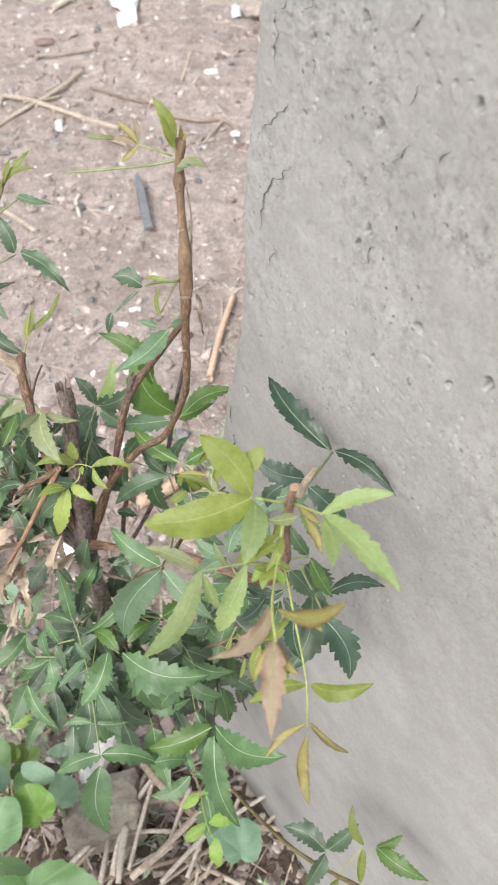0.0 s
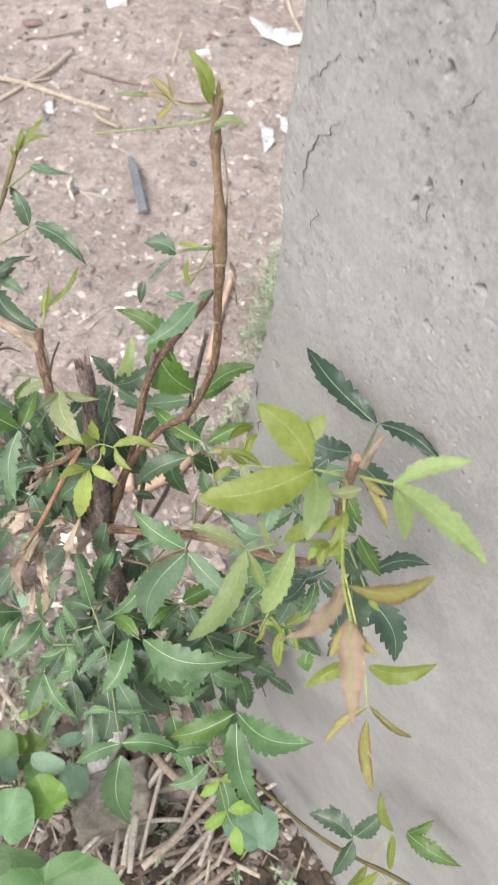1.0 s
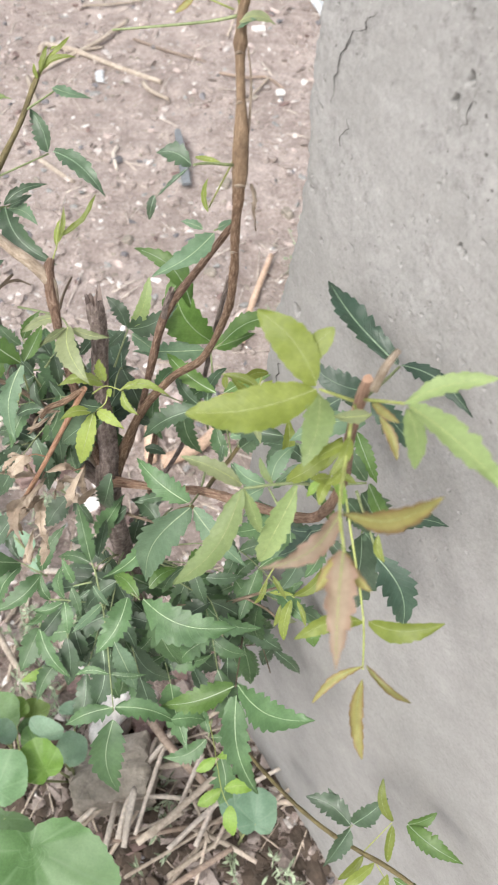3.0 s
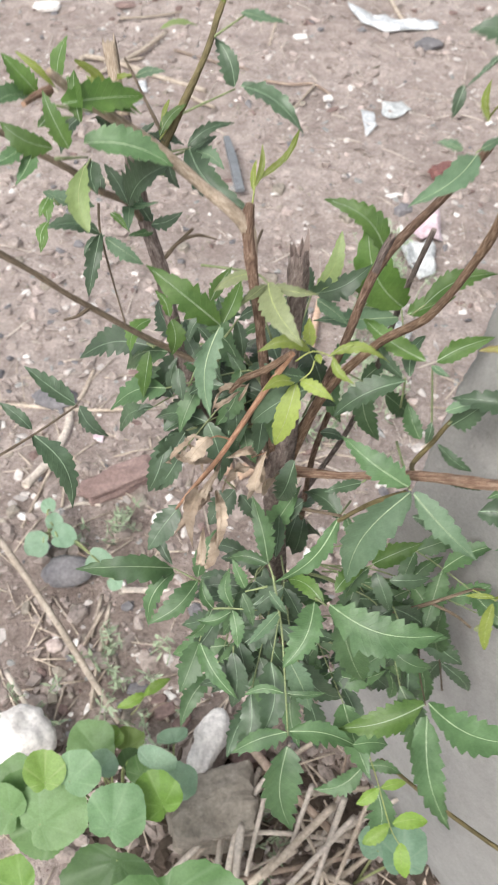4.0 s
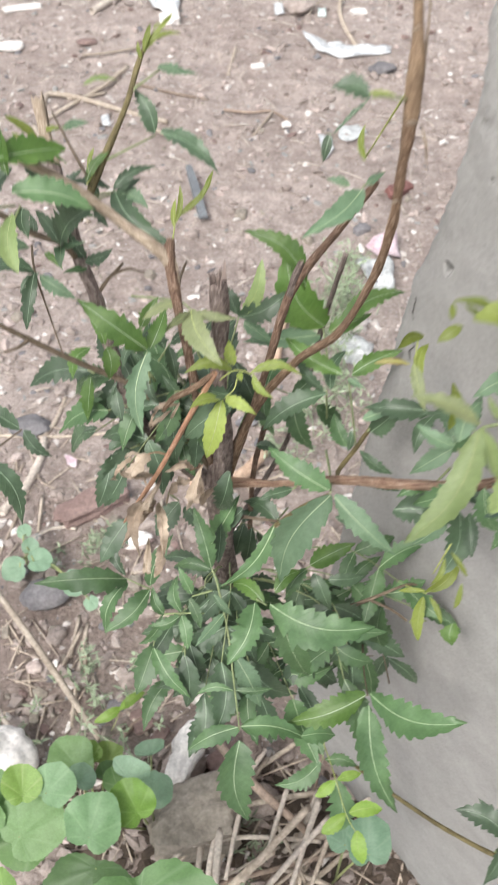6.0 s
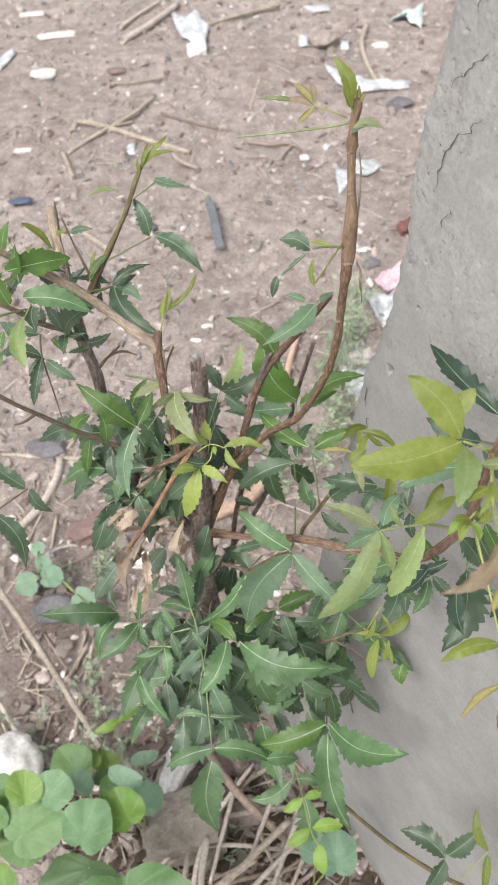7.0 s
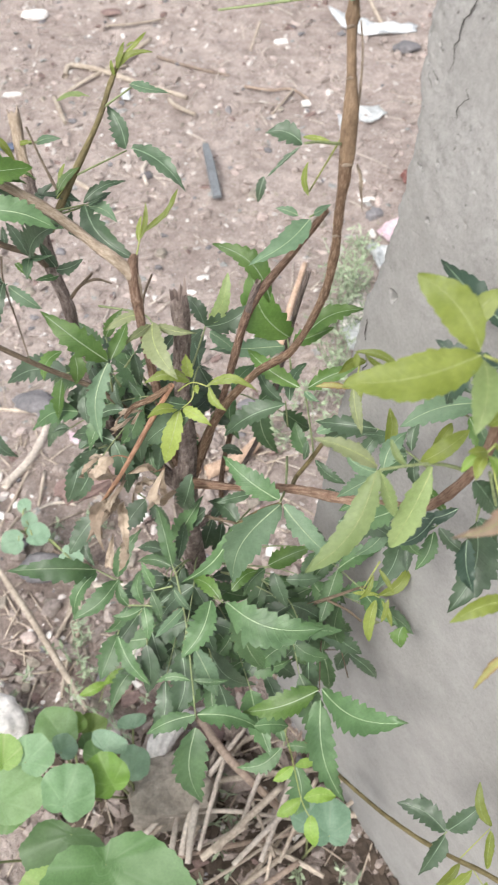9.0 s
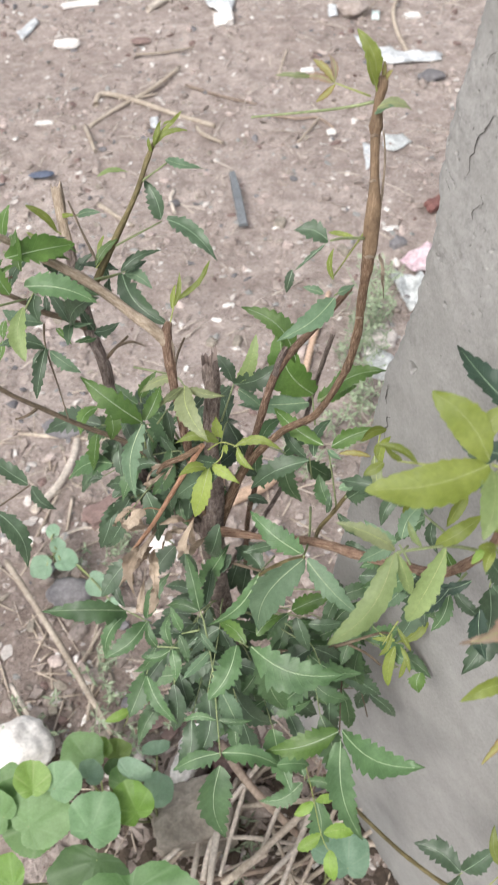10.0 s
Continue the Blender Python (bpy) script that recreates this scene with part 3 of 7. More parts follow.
CONCRETE = concrete_material()
DARK_CRACK = grainy("crack_shadow", (0.035, 0.033, 0.030), (0.07, 0.065, 0.06), 60)


def concrete_post():
    """A leaning slab; its broad face is a fine sheet with broad waves, shallow hollows and pits."""
    post = tagged(new("concrete_post"), "weathered grey concrete post with cracks and pits, leaning", "post")
    post.location = on_face(-0.2, 0.0, -0.09)
    pits = []
    # the larger pits and hollows that stand out
    for place, size, deep, long in (((-0.3034, 0.8288), 0.0024, 0.016, 1.5), ((-0.1811, 0.9798), 0.0025, 0.005, 0.7), ((-0.2182, 1.0507), 0.0019, 0.006, 1.4), ((-0.202, 0.9457), 0.0012, 0.004, 1.4), ((-0.1998, 0.9447), 0.0012, 0.004, 1.4), ((-0.232, 1.0834), 0.0015, 0.005, 1.6), ((-0.2173, 1.0052), 0.0016, 0.005, 1.4), ((-0.2221, 0.995), 0.0014, 0.004, 2), ((-0.176, 1.0787), 0.0016, 0.005, 1.2), ((-0.1412, 0.9823), 0.0016, 0.004, 1.6), ((-0.1591, 0.9655), 0.0015, 0.004, 1.3), ((-0.2876, 0.8888), 0.0012, 0.004, 1), ((-0.2329, 1.0259), 0.0012, 0.004, 1.3), ((-0.1074, 1.0204), 0.0019, 0.005, 1.2), ((-0.1418, 0.981), 0.0019, 0.004, 1.6)):
        pits.append((place[0], place[1], size, deep, long))
    z0, z1 = -0.05, 1.75
    zs = list(np.arange(z0, 0.55, 0.0035)) + list(np.arange(0.55, 0.76, 0.0014)) + list(np.arange(0.76, 1.10, 0.00065)) + list(np.arange(1.10, 1.12, 0.002)) + list(np.arange(1.12, z1, 0.02))
    cols = 600
    grid = np.zeros((len(zs), cols))
    ss = np.array([[far_edge(z) + 0.362 * (i / (cols - 1)) for i in range(cols)] for z in zs])
    zz = np.array([[z] * cols for z in zs])
    for s, z, size, deep, long in pits:
        rows = [i for i, v in enumerate(zs) if abs(v - z) < 4 * size * long]
        if not rows:
            continue
        a, b = rows[0], rows[-1] + 1
        d2 = ((ss[a:b] - s) / size) ** 2 + ((zz[a:b] - z) / (size * long)) ** 2
        ragged = 1 + 0.35 * np.sin(np.arctan2(zz[a:b] - z, ss[a:b] - s) * 3 + s * 900)
        grid[a:b] -= deep * np.exp(-(d2 * ragged) ** 3)
    verts, faces = [], []
    for r, z in enumerate(zs):
        for c in range(cols):
            s = ss[r][c]
            p = Vector((s * 7, z * 7, 0))
            skin = 0.4 + 0.6 * max(0.0, min(1.0, (z - 0.5) / 0.25))
            out = grid[r][c] + 0.0022 * noise.noise(p) + skin * (0.0007 * noise.noise(p * 4) + 0.0004 * noise.noise(p * 14))
            if 0.55 < z < 1.12:
                # open, sandy skin where the surface has worn
                bare = max(0.0, min(1.0, 0.35 + 1.6 * noise.noise(p * 1.1 + Vector((3, 8, 0))) + (z - 0.85) * 2))
                out += bare * (0.0002 * noise.noise(p * 33) + 0.00025 * noise.noise(p * 70) - 0.006 * max(0.0, noise.noise(p * 40 + Vector((9, 1, 4))) - 0.48))
            edge = min(c, cols - 1 - c)
            rim = 7 + 9 * max(0.0, min(1.0, (z - 0.91) / 0.06))
            if edge < rim:
                out -= 0.0042 * (1 - edge / rim) ** 2.2 * (1 + 0.9 * noise.noise(Vector((z * 60, 3, 1))))
            verts.append(on_face(s, z, out) - post.location)
    n = len(verts)
    for r in range(len(zs) - 1):
        for c in range(cols - 1):
            k = r * cols + c
            faces.append((k, k + 1, k + cols + 1, k + cols))
    # back and sides
    thick = 0.17
    for r, z in enumerate(zs):
        verts.append(on_face(ss[r][0] + 0.012, z, -thick) - post.location)
        verts.append(on_face(ss[r][-1], z, -thick) - post.location)
    for r in range(len(zs) - 1):
        a, b = n + 2 * r, n + 2 * r + 2
        faces.append((a, a + 1, b + 1, b)[::-1])
        faces.append((r * cols, (r + 1) * cols, b, a))
        faces.append((r * cols + cols - 1, a + 1, b + 1, (r + 1) * cols + cols - 1))
    top = len(zs) - 1
    faces.append([top * cols + c for c in range(cols)] + [n + 2 * top + 1, n + 2 * top])
    me = bpy.data.meshes.new("body")
    me.from_pydata([tuple(v) for v in verts], [], faces)
    me.polygons.foreach_set("use_smooth", [True] * len(faces))
    me.materials.append(CONCRETE)
    body = new("body", me)
    body.parent = post

    def crack(points, wide):
        line, k = [], 0
        for p, q in zip(points, points[1:]):
            for i in range(8):
                f = i / 8
                s, z = p[0] + (q[0] - p[0]) * f, p[1] + (q[1] - p[1]) * f
                line.append((s + 0.0036 * noise.noise(Vector((s * 230, z * 230, 1))), z + 0.0026 * noise.noise(Vector((s * 210, z * 210, 7)))))
        bm = bmesh.new()
        last = None
        for i, (s, z) in enumerate(line):
            w = wide * 0.42 * (0.35 + 0.9 * abs(noise.noise(Vector((i * 0.6, s * 50, 2))))) * min(1, i / 4, (len(line) - 1 - i) / 4 + 0.1)
            p = Vector((s * 7, z * 7, 0))
            out = 0.0022 * noise.noise(p) + 0.0007 * noise.noise(p * 4) + 0.0004 * noise.noise(p * 14) + 0.0006
            pair = [bm.verts.new(on_face(s - w, z, out)), bm.verts.new(on_face(s + w, z, out))]
            if last:
                bm.faces.new((last[0], last[1], pair[1], pair[0]))
            last = pair
        part("crack", bm, DARK_CRACK, post)

    crack([(-0.2817, 1.0685), (-0.2819, 1.0572), (-0.2829, 1.0441)], 0.0011)
    crack([(-0.268, 1.0371), (-0.2798, 1.0258), (-0.2845, 1.0217), (-0.291, 1.0115)], 0.0013)
    crack([(-0.2674, 1.0072), (-0.2793, 0.9943), (-0.2877, 0.9805), (-0.2881, 0.959)], 0.0013)
    crack([(-0.276, 0.961), (-0.2789, 0.9512), (-0.2848, 0.9419)], 0.001)
    crack([(-0.2044, 1.0978), (-0.2065, 1.0935), (-0.2095, 1.0882)], 0.0008)
    crack([(-0.2025, 1.0735), (-0.2036, 1.0698), (-0.2075, 1.0656)], 0.0008)
    crack([(-0.1846, 1.0598), (-0.1873, 1.0546), (-0.1951, 1.0496)], 0.0008)
    crack([(-0.2129, 1.0039), (-0.2156, 0.995), (-0.2167, 0.9867)], 0.0007)
    crack([(-0.2977, 0.9598), (-0.2957, 0.9559), (-0.2942, 0.9541)], 0.001)
    crack([(-0.3218, 0.798), (-0.3221, 0.7897), (-0.3221, 0.7777)], 0.0019)
    crack([(-0.318, 0.7741), (-0.3192, 0.7615), (-0.3196, 0.7463)], 0.0022)
    crack([(-0.2738, 1.0748), (-0.2782, 1.0719), (-0.2817, 1.0681)], 0.0011)
    crack([(-0.2584, 1.0807), (-0.2621, 1.0778), (-0.2672, 1.0739)], 0.0008)
    crack([(-0.3006, 0.9563), (-0.2977, 0.954), (-0.2976, 0.9512)], 0.0006)
    crack([(-0.2578, 1.0582), (-0.2571, 1.0552), (-0.2582, 1.0514)], 0.0007)
    crack([(-0.2086, 1.0386), (-0.2053, 1.0474), (-0.2043, 1.0512)], 0.0008)
    return post


post = concrete_post()

# ---- sapling ----
sapling = tagged(new("neem_sapling"), "young neem sapling with serrated green leaves and cut stems", "sapling")
sapling.location = (-0.098, 0.412, 0.0)
trunk = stem(sapling, "grey", [(-0.105, 0.415, 0.797), (-0.105, 0.412, 0.770), (-0.107, 0.402, 0.727), (-0.108, 0.390, 0.673), (-0.111, 0.385, 0.642), (-0.112, 0.392, 0.52), (-0.105, 0.405, 0.25), (-0.100, 0.41, 0.10), (-0.098, 0.412, -0.02)], [0.0048, 0.0051, 0.0052, 0.006, 0.0083, 0.0085, 0.0088, 0.010, 0.012], "trunk", "grey-brown furrowed trunk with a splintered top", 0.40, 20, 0.014)
stem(sapling, "tan", [(-0.210, 0.504, 0.863), (-0.206, 0.489, 0.848), (-0.202, 0.478, 0.837)], [0.0037, 0.0035, 0.0035], "branch", "pale weathered broken branch end", jagged=0.006)
stem(sapling, "grey", [(-0.203, 0.480, 0.838), (-0.199, 0.470, 0.825), (-0.192, 0.452, 0.789), (-0.184, 0.442, 0.765), (-0.177, 0.425, 0.735), (-0.161, 0.406, 0.685), (-0.115, 0.391, 0.636)], [0.0037, 0.0039, 0.0041, 0.0043, 0.0043, 0.0043, 0.0057], "branch", "", lumps=0.25)
stem(sapling, "olive", [(-0.188, 0.456, 0.814), (-0.173, 0.470, 0.840), (-0.158, 0.505, 0.861), (-0.153, 0.527, 0.871), (-0.149, 0.536, 0.878)], [0.0023, 0.002, 0.0017, 0.0018, 0.001], "branch", "")
stem(sapling, "tan", [(-0.219, 0.417, 0.893), (-0.210, 0.425, 0.878), (-0.181, 0.431, 0.852), (-0.155, 0.427, 0.830), (-0.138, 0.423, 0.816), (-0.131, 0.420, 0.806), (-0.129, 0.412, 0.790)], [0.0017, 0.0024, 0.0029, 0.0032, 0.0035, 0.0036, 0.0026], "branch", "bare tan branch with peeling bark", jagged=0.003)
stem(sapling, "brown", [(-0.131, 0.430, 0.818), (-0.132, 0.422, 0.812), (-0.129, 0.410, 0.788), (-0.124, 0.398, 0.761), (-0.119, 0.390, 0.708), (-0.113, 0.390, 0.650)], [0.002, 0.0033, 0.0031, 0.0028, 0.0028, 0.0035], "branch", "")
stem(sapling, "purple", [(-0.297, 0.360, 0.880), (-0.266, 0.369, 0.845), (-0.237, 0.379, 0.812), (-0.221, 0.382, 0.794), (-0.190, 0.389, 0.762), (-0.160, 0.398, 0.730), (-0.136, 0.396, 0.698), (-0.114, 0.391, 0.649)], [0.0019, 0.002, 0.0015, 0.0015, 0.0016, 0.0017, 0.0018, 0.0023], "branch", "slender bare brown branch")
stem(sapling, "purple", [(-0.212, 0.381, 0.786), (-0.217, 0.375, 0.786), (-0.223, 0.371, 0.787)], [0.0013, 0.0009, 0.0006], "twig", "")
stem(sapling, "twig", [(-0.106, 0.369, 0.771), (-0.121, 0.367, 0.741), (-0.144, 0.359, 0.697), (-0.161, 0.361, 0.663), (-0.175, 0.358, 0.639)], [0.0018, 0.0016, 0.0017, 0.0015, 0.0007], "branch", "broken orange-brown twig")
stem(sapling, "ochre", [(-0.106, 0.369, 0.771), (-0.120, 0.368, 0.759), (-0.132, 0.370, 0.749), (-0.139, 0.370, 0.738)], [0.0016, 0.002, 0.0018, 0.001], "twig", "")
stem(sapling, "smooth", [(-0.0125, 0.401, 0.9945), (-0.0125, 0.4000, 0.9925), (-0.0125, 0.399, 0.990), (-0.0133, 0.398, 0.985), (-0.0137, 0.396, 0.978), (-0.0139, 0.3945, 0.974), (-0.0139, 0.393, 0.971), (-0.0136, 0.390, 0.963), (-0.0130, 0.386, 0.954), (-0.0124, 0.382, 0.942), (-0.0126, 0.380, 0.932), (-0.0128, 0.377, 0.920), (-0.0133, 0.3758, 0.914)], [0.0016, 0.0026, 0.0024, 0.0021, 0.0023, 0.0029, 0.0021, 0.0020, 0.0021, 0.0033, 0.0038, 0.0035, 0.0028], "branch", "smooth olive-brown upper stem, swollen above the fork", lumps=0.15, sides=16)
stem(sapling, "ochre", [(-0.0131, 0.376, 0.918), (-0.0133, 0.3752, 0.911), (-0.0142, 0.3738, 0.899), (-0.0150, 0.373, 0.883), (-0.0155, 0.374, 0.865), (-0.020, 0.381, 0.829), (-0.036, 0.388, 0.783), (-0.059, 0.401, 0.748), (-0.085, 0.404, 0.702), (-0.106, 0.391, 0.651)], [0.0029, 0.0030, 0.0023, 0.0021, 0.0022, 0.0022, 0.0022, 0.0024, 0.0028, 0.0043], "branch", "tall brown main stem with ridged bark", lumps=0.26)
for x, y, z, r in ((-0.0130, 0.386, 0.953, 0.0021), (-0.0150, 0.3735, 0.880, 0.0023), (-0.0139, 0.3935, 0.9715, 0.0023), (-0.0122, 0.3765, 0.918, 0.0037)):
    arc = [(x + r * math.cos(a), y + r * math.sin(a), z + 0.0006 * math.sin(3 * a)) for a in (3.5, 4.0, 4.5, 5.0, 5.5)]
    stem(sapling, "tan", arc, [0.0002, 0.0006, 0.0008, 0.0005, 0.0002], "bark_scar", "small pale scar of a fallen leaf", lumps=0.2, sides=8)
stem(sapling, "tan", [(-0.0105, 0.392, 0.974), (-0.0088, 0.389, 0.961), (-0.0090, 0.384, 0.945), (-0.0100, 0.381, 0.934)], [0.0003, 0.0005, 0.0006, 0.0006], "twig", "loose strip of pale bark")
stem(sapling, "brown", [(-0.019, 0.414, 0.864), (-0.034, 0.414, 0.839), (-0.049, 0.420, 0.811), (-0.059, 0.420, 0.793), (-0.067, 0.417, 0.772), (-0.076, 0.412, 0.735), (-0.088, 0.411, 0.690), (-0.106, 0.392, 0.643)], [0.0018, 0.002, 0.0024, 0.0028, 0.0027, 0.0024, 0.0024, 0.0035], "branch", "brown forked branch", lumps=0.3)
stem(sapling, "grey", [(-0.057, 0.419, 0.808), (-0.060, 0.419, 0.798), (-0.063, 0.418, 0.786)], [0.0017, 0.0023, 0.0021], "twig", "cut grey stub", jagged=0.004)
stem(sapling, "grey", [(-0.026, 0.467, 0.778), (-0.037, 0.466, 0.726), (-0.052, 0.454, 0.651), (-0.070, 0.441, 0.603), (-0.108, 0.414, 0.544)], [0.0016, 0.0017, 0.0018, 0.0018, 0.0021], "branch", "")
stem(sapling, "brown", [(-0.0763, 0.4280, 0.6697), (-0.0829, 0.4260, 0.6374), (-0.0880, 0.4240, 0.6085), (-0.0908, 0.4220, 0.5665), (-0.0925, 0.4180, 0.5209)], [0.0016, 0.0019, 0.0020, 0.0020, 0.0020], "twig", "")
stem(sapling, "red", [(-0.110, 0.383, 0.650), (-0.097, 0.380, 0.654), (-0.072, 0.372, 0.663), (-0.033, 0.347, 0.699), (0.002, 0.309, 0.744), (0.031, 0.272, 0.795), (0.038, 0.237, 0.875), (0.037, 0.226, 0.920), (0.038, 0.224, 0.948), (0.039, 0.224, 0.957)], [0.0048, 0.0032, 0.0023, 0.0028, 0.0030, 0.0025, 0.0021, 0.002, 0.002, 0.0018], "branch", "reddish peeling side branch", lumps=0.3, jagged=0.0)
stem(sapling, "tan", [(0.046, 0.221, 0.974), (0.043, 0.219, 0.969), (0.041, 0.221, 0.956)], [0.0008, 0.0012, 0.0016], "twig", "pale splintered twig end")
stem(sapling, "olive", [(-0.014, 0.302, 0.354), (0.016, 0.256, 0.406), (0.045, 0.217, 0.452), (0.070, 0.193, 0.478), (0.088, 0.180, 0.492), (0.111, 0.164, 0.512), (0.138, 0.144, 0.521)], [0.0016, 0.0016, 0.0016, 0.0016, 0.0016, 0.0018, 0.001], "branch", "thin olive branch along the concrete")
stem(sapling, "purple", [(-0.059, 0.339, 0.543), (-0.032, 0.334, 0.556), (-0.005, 0.336, 0.572), (0.019, 0.338, 0.588), (0.027, 0.336, 0.592)], [0.0016, 0.0014, 0.0013, 0.0009, 0.0006], "twig", "")
stem(sapling, "purple", [(-0.005, 0.336, 0.572), (0.011, 0.330, 0.568), (0.022, 0.323, 0.564)], [0.001, 0.0009, 0.0008], "twig", "")
stem(sapling, "purple", [(-0.297, 0.403, 0.902), (-0.264, 0.410, 0.879), (-0.237, 0.420, 0.853), (-0.219, 0.422, 0.840), (-0.209, 0.428, 0.825), (-0.196, 0.434, 0.814), (-0.193, 0.447, 0.794)], [0.0014, 0.0015, 0.0016, 0.0016, 0.0018, 0.0018, 0.0018], "twig", "")
stem(sapling, "purple", [(-0.181, 0.444, 0.770), (-0.172, 0.443, 0.782), (-0.161, 0.442, 0.788), (-0.150, 0.436, 0.790)], [0.0012, 0.0010, 0.0008, 0.0004], "twig", "")
stem(sapling, "purple", [(-0.172, 0.443, 0.782), (-0.164, 0.445, 0.790)], [0.001, 0.0008], "twig", "")
stem(sapling, "purple", [(-0.125, 0.443, 0.792), (-0.128, 0.431, 0.789), (-0.129, 0.420, 0.786)], [0.0007, 0.0008, 0.0009], "twig", "")
stem(sapling, "purple", [(-0.180, 0.463, 0.839), (-0.191, 0.478, 0.852), (-0.201, 0.495, 0.861)], [0.0008, 0.0008, 0.0006], "twig", "")
compound_leaf(sapling, "dark", [(-0.169, 0.473, 0.843), (-0.143, 0.501, 0.842)],
    [((-0.143, 0.502, 0.843), (-0.155, 0.517, 0.863), 0.42), ((-0.140, 0.502, 0.843), (-0.104, 0.475, 0.833), 0.3)], "stalk", 0.0008)
compound_leaf(sapling, "pale", [(-0.155, 0.512, 0.865), (-0.139, 0.527, 0.870)],
    [((-0.141, 0.528, 0.871), (-0.115, 0.522, 0.870), 0.3, "grey"), ((-0.164, 0.516, 0.869), (-0.183, 0.508, 0.871), 0.22, "pale")], "stalk", 0.0008)
compound_leaf(sapling, "lime", [(-0.149, 0.534, 0.876), (-0.144, 0.540, 0.885)],
    [((-0.149, 0.534, 0.877), (-0.145, 0.543, 0.890), 0.25), ((-0.145, 0.540, 0.883), (-0.131, 0.549, 0.894), 0.16), ((-0.148, 0.534, 0.877), (-0.127, 0.538, 0.887), 0.2), ((-0.150, 0.531, 0.874), (-0.152, 0.534, 0.883), 0.3), ((-0.143, 0.542, 0.886), (-0.137, 0.543, 0.890), 0.25)], "young", 0.0008)
compound_leaf(sapling, "dark", [(-0.182, 0.456, 0.829), (-0.166, 0.467, 0.826)],
    [((-0.166, 0.467, 0.826), (-0.131, 0.433, 0.812), 0.32), ((-0.167, 0.468, 0.827), (-0.142, 0.483, 0.833), 0.24), ((-0.169, 0.469, 0.827), (-0.192, 0.462, 0.837), 0.24)], "stalk", 0.0008)
compound_leaf(sapling, "lime", [(-0.180, 0.459, 0.836), (-0.176, 0.466, 0.839)],
    [((-0.180, 0.460, 0.837), (-0.167, 0.474, 0.848), 0.3, "green"), ((-0.179, 0.464, 0.840), (-0.176, 0.476, 0.849), 0.2)], "young", 0.0008)
compound_leaf(sapling, "lime", [(-0.206, 0.482, 0.844), (-0.212, 0.482, 0.851)],
    [((-0.208, 0.480, 0.847), (-0.225, 0.483, 0.866), 0.22)], "young", 0.0008)
compound_leaf(sapling, "grey", [(-0.200, 0.490, 0.853), (-0.193, 0.489, 0.855)],
    [((-0.195, 0.489, 0.854), (-0.179, 0.487, 0.859), 0.35), ((-0.196, 0.489, 0.855), (-0.209, 0.492, 0.852), 0.25, "lime")], "stalk", 0.0008)
compound_leaf(sapling, "dark", [(-0.199, 0.440, 0.800), (-0.194, 0.427, 0.817)],
    [((-0.194, 0.427, 0.817), (-0.206, 0.435, 0.836), 0.36), ((-0.194, 0.427, 0.817), (-0.169, 0.415, 0.85), 0.40), ((-0.194, 0.427, 0.817), (-0.177, 0.42, 0.825), 0.22, "grey"), ((-0.194, 0.427, 0.817), (-0.192, 0.41, 0.816), 0.40, "grey"), ((-0.209, 0.43, 0.82), (-0.211, 0.44, 0.83), 0.36), ((-0.205, 0.43, 0.81), (-0.194, 0.42, 0.806), 0.3, "green")], "purple", 0.0008)
compound_leaf(sapling, "mid", [(-0.208, 0.42, 0.823), (-0.207, 0.41, 0.812), (-0.202, 0.4, 0.789), (-0.195, 0.385, 0.771)],
    [((-0.207, 0.41, 0.812), (-0.236, 0.405, 0.818), 0.44, "dark"), ((-0.207, 0.41, 0.812), (-0.212, 0.385, 0.791), 0.26, "dark"), ((-0.205, 0.41, 0.809), (-0.185, 0.4, 0.801), 0.38, "grey"), ((-0.205, 0.41, 0.811), (-0.215, 0.4, 0.805), 0.30, "dark"), ((-0.213, 0.43, 0.814), (-0.243, 0.44, 0.817), 0.34, "grey")], "purple", 0.0007)
compound_leaf(sapling, "green", [(-0.229, 0.42, 0.821), (-0.231, 0.42, 0.825)],
    [((-0.232, 0.42, 0.825), (-0.233, 0.41, 0.818), 0.55), ((-0.239, 0.42, 0.807), (-0.241, 0.41, 0.798), 0.42, "green")], "stalk", 0.0007)
compound_leaf(sapling, "green", [(-0.212, 0.378, 0.875), (-0.203, 0.397, 0.864)],
    [((-0.206, 0.405, 0.866), (-0.165, 0.405, 0.856), 0.36, "mid"), ((-0.214, 0.410, 0.882), (-0.182, 0.439, 0.871), 0.42), ((-0.203, 0.390, 0.864), (-0.199, 0.363, 0.848), 0.4, "pale"), ((-0.209, 0.391, 0.872), (-0.219, 0.400, 0.894), 0.4), ((-0.207, 0.409, 0.874), (-0.211, 0.427, 0.890), 0.4)], "stalk", 0.0008)
compound_leaf(sapling, "green", [(-0.146, 0.379, 0.753), (-0.144, 0.375, 0.782)],
    [((-0.144, 0.376, 0.783), (-0.179, 0.385, 0.813), 0.36), ((-0.144, 0.375, 0.782), (-0.147, 0.342, 0.748), 0.26, "grey"), ((-0.142, 0.377, 0.783), (-0.134, 0.398, 0.794), 0.42)], "stalk", 0.0008)
compound_leaf(sapling, "green", [(-0.171, 0.410, 0.755), (-0.175, 0.404, 0.756)],
    [((-0.174, 0.404, 0.759), (-0.173, 0.391, 0.744), 0.62), ((-0.175, 0.405, 0.760), (-0.183, 0.413, 0.772), 0.4)], "stalk", 0.0008)
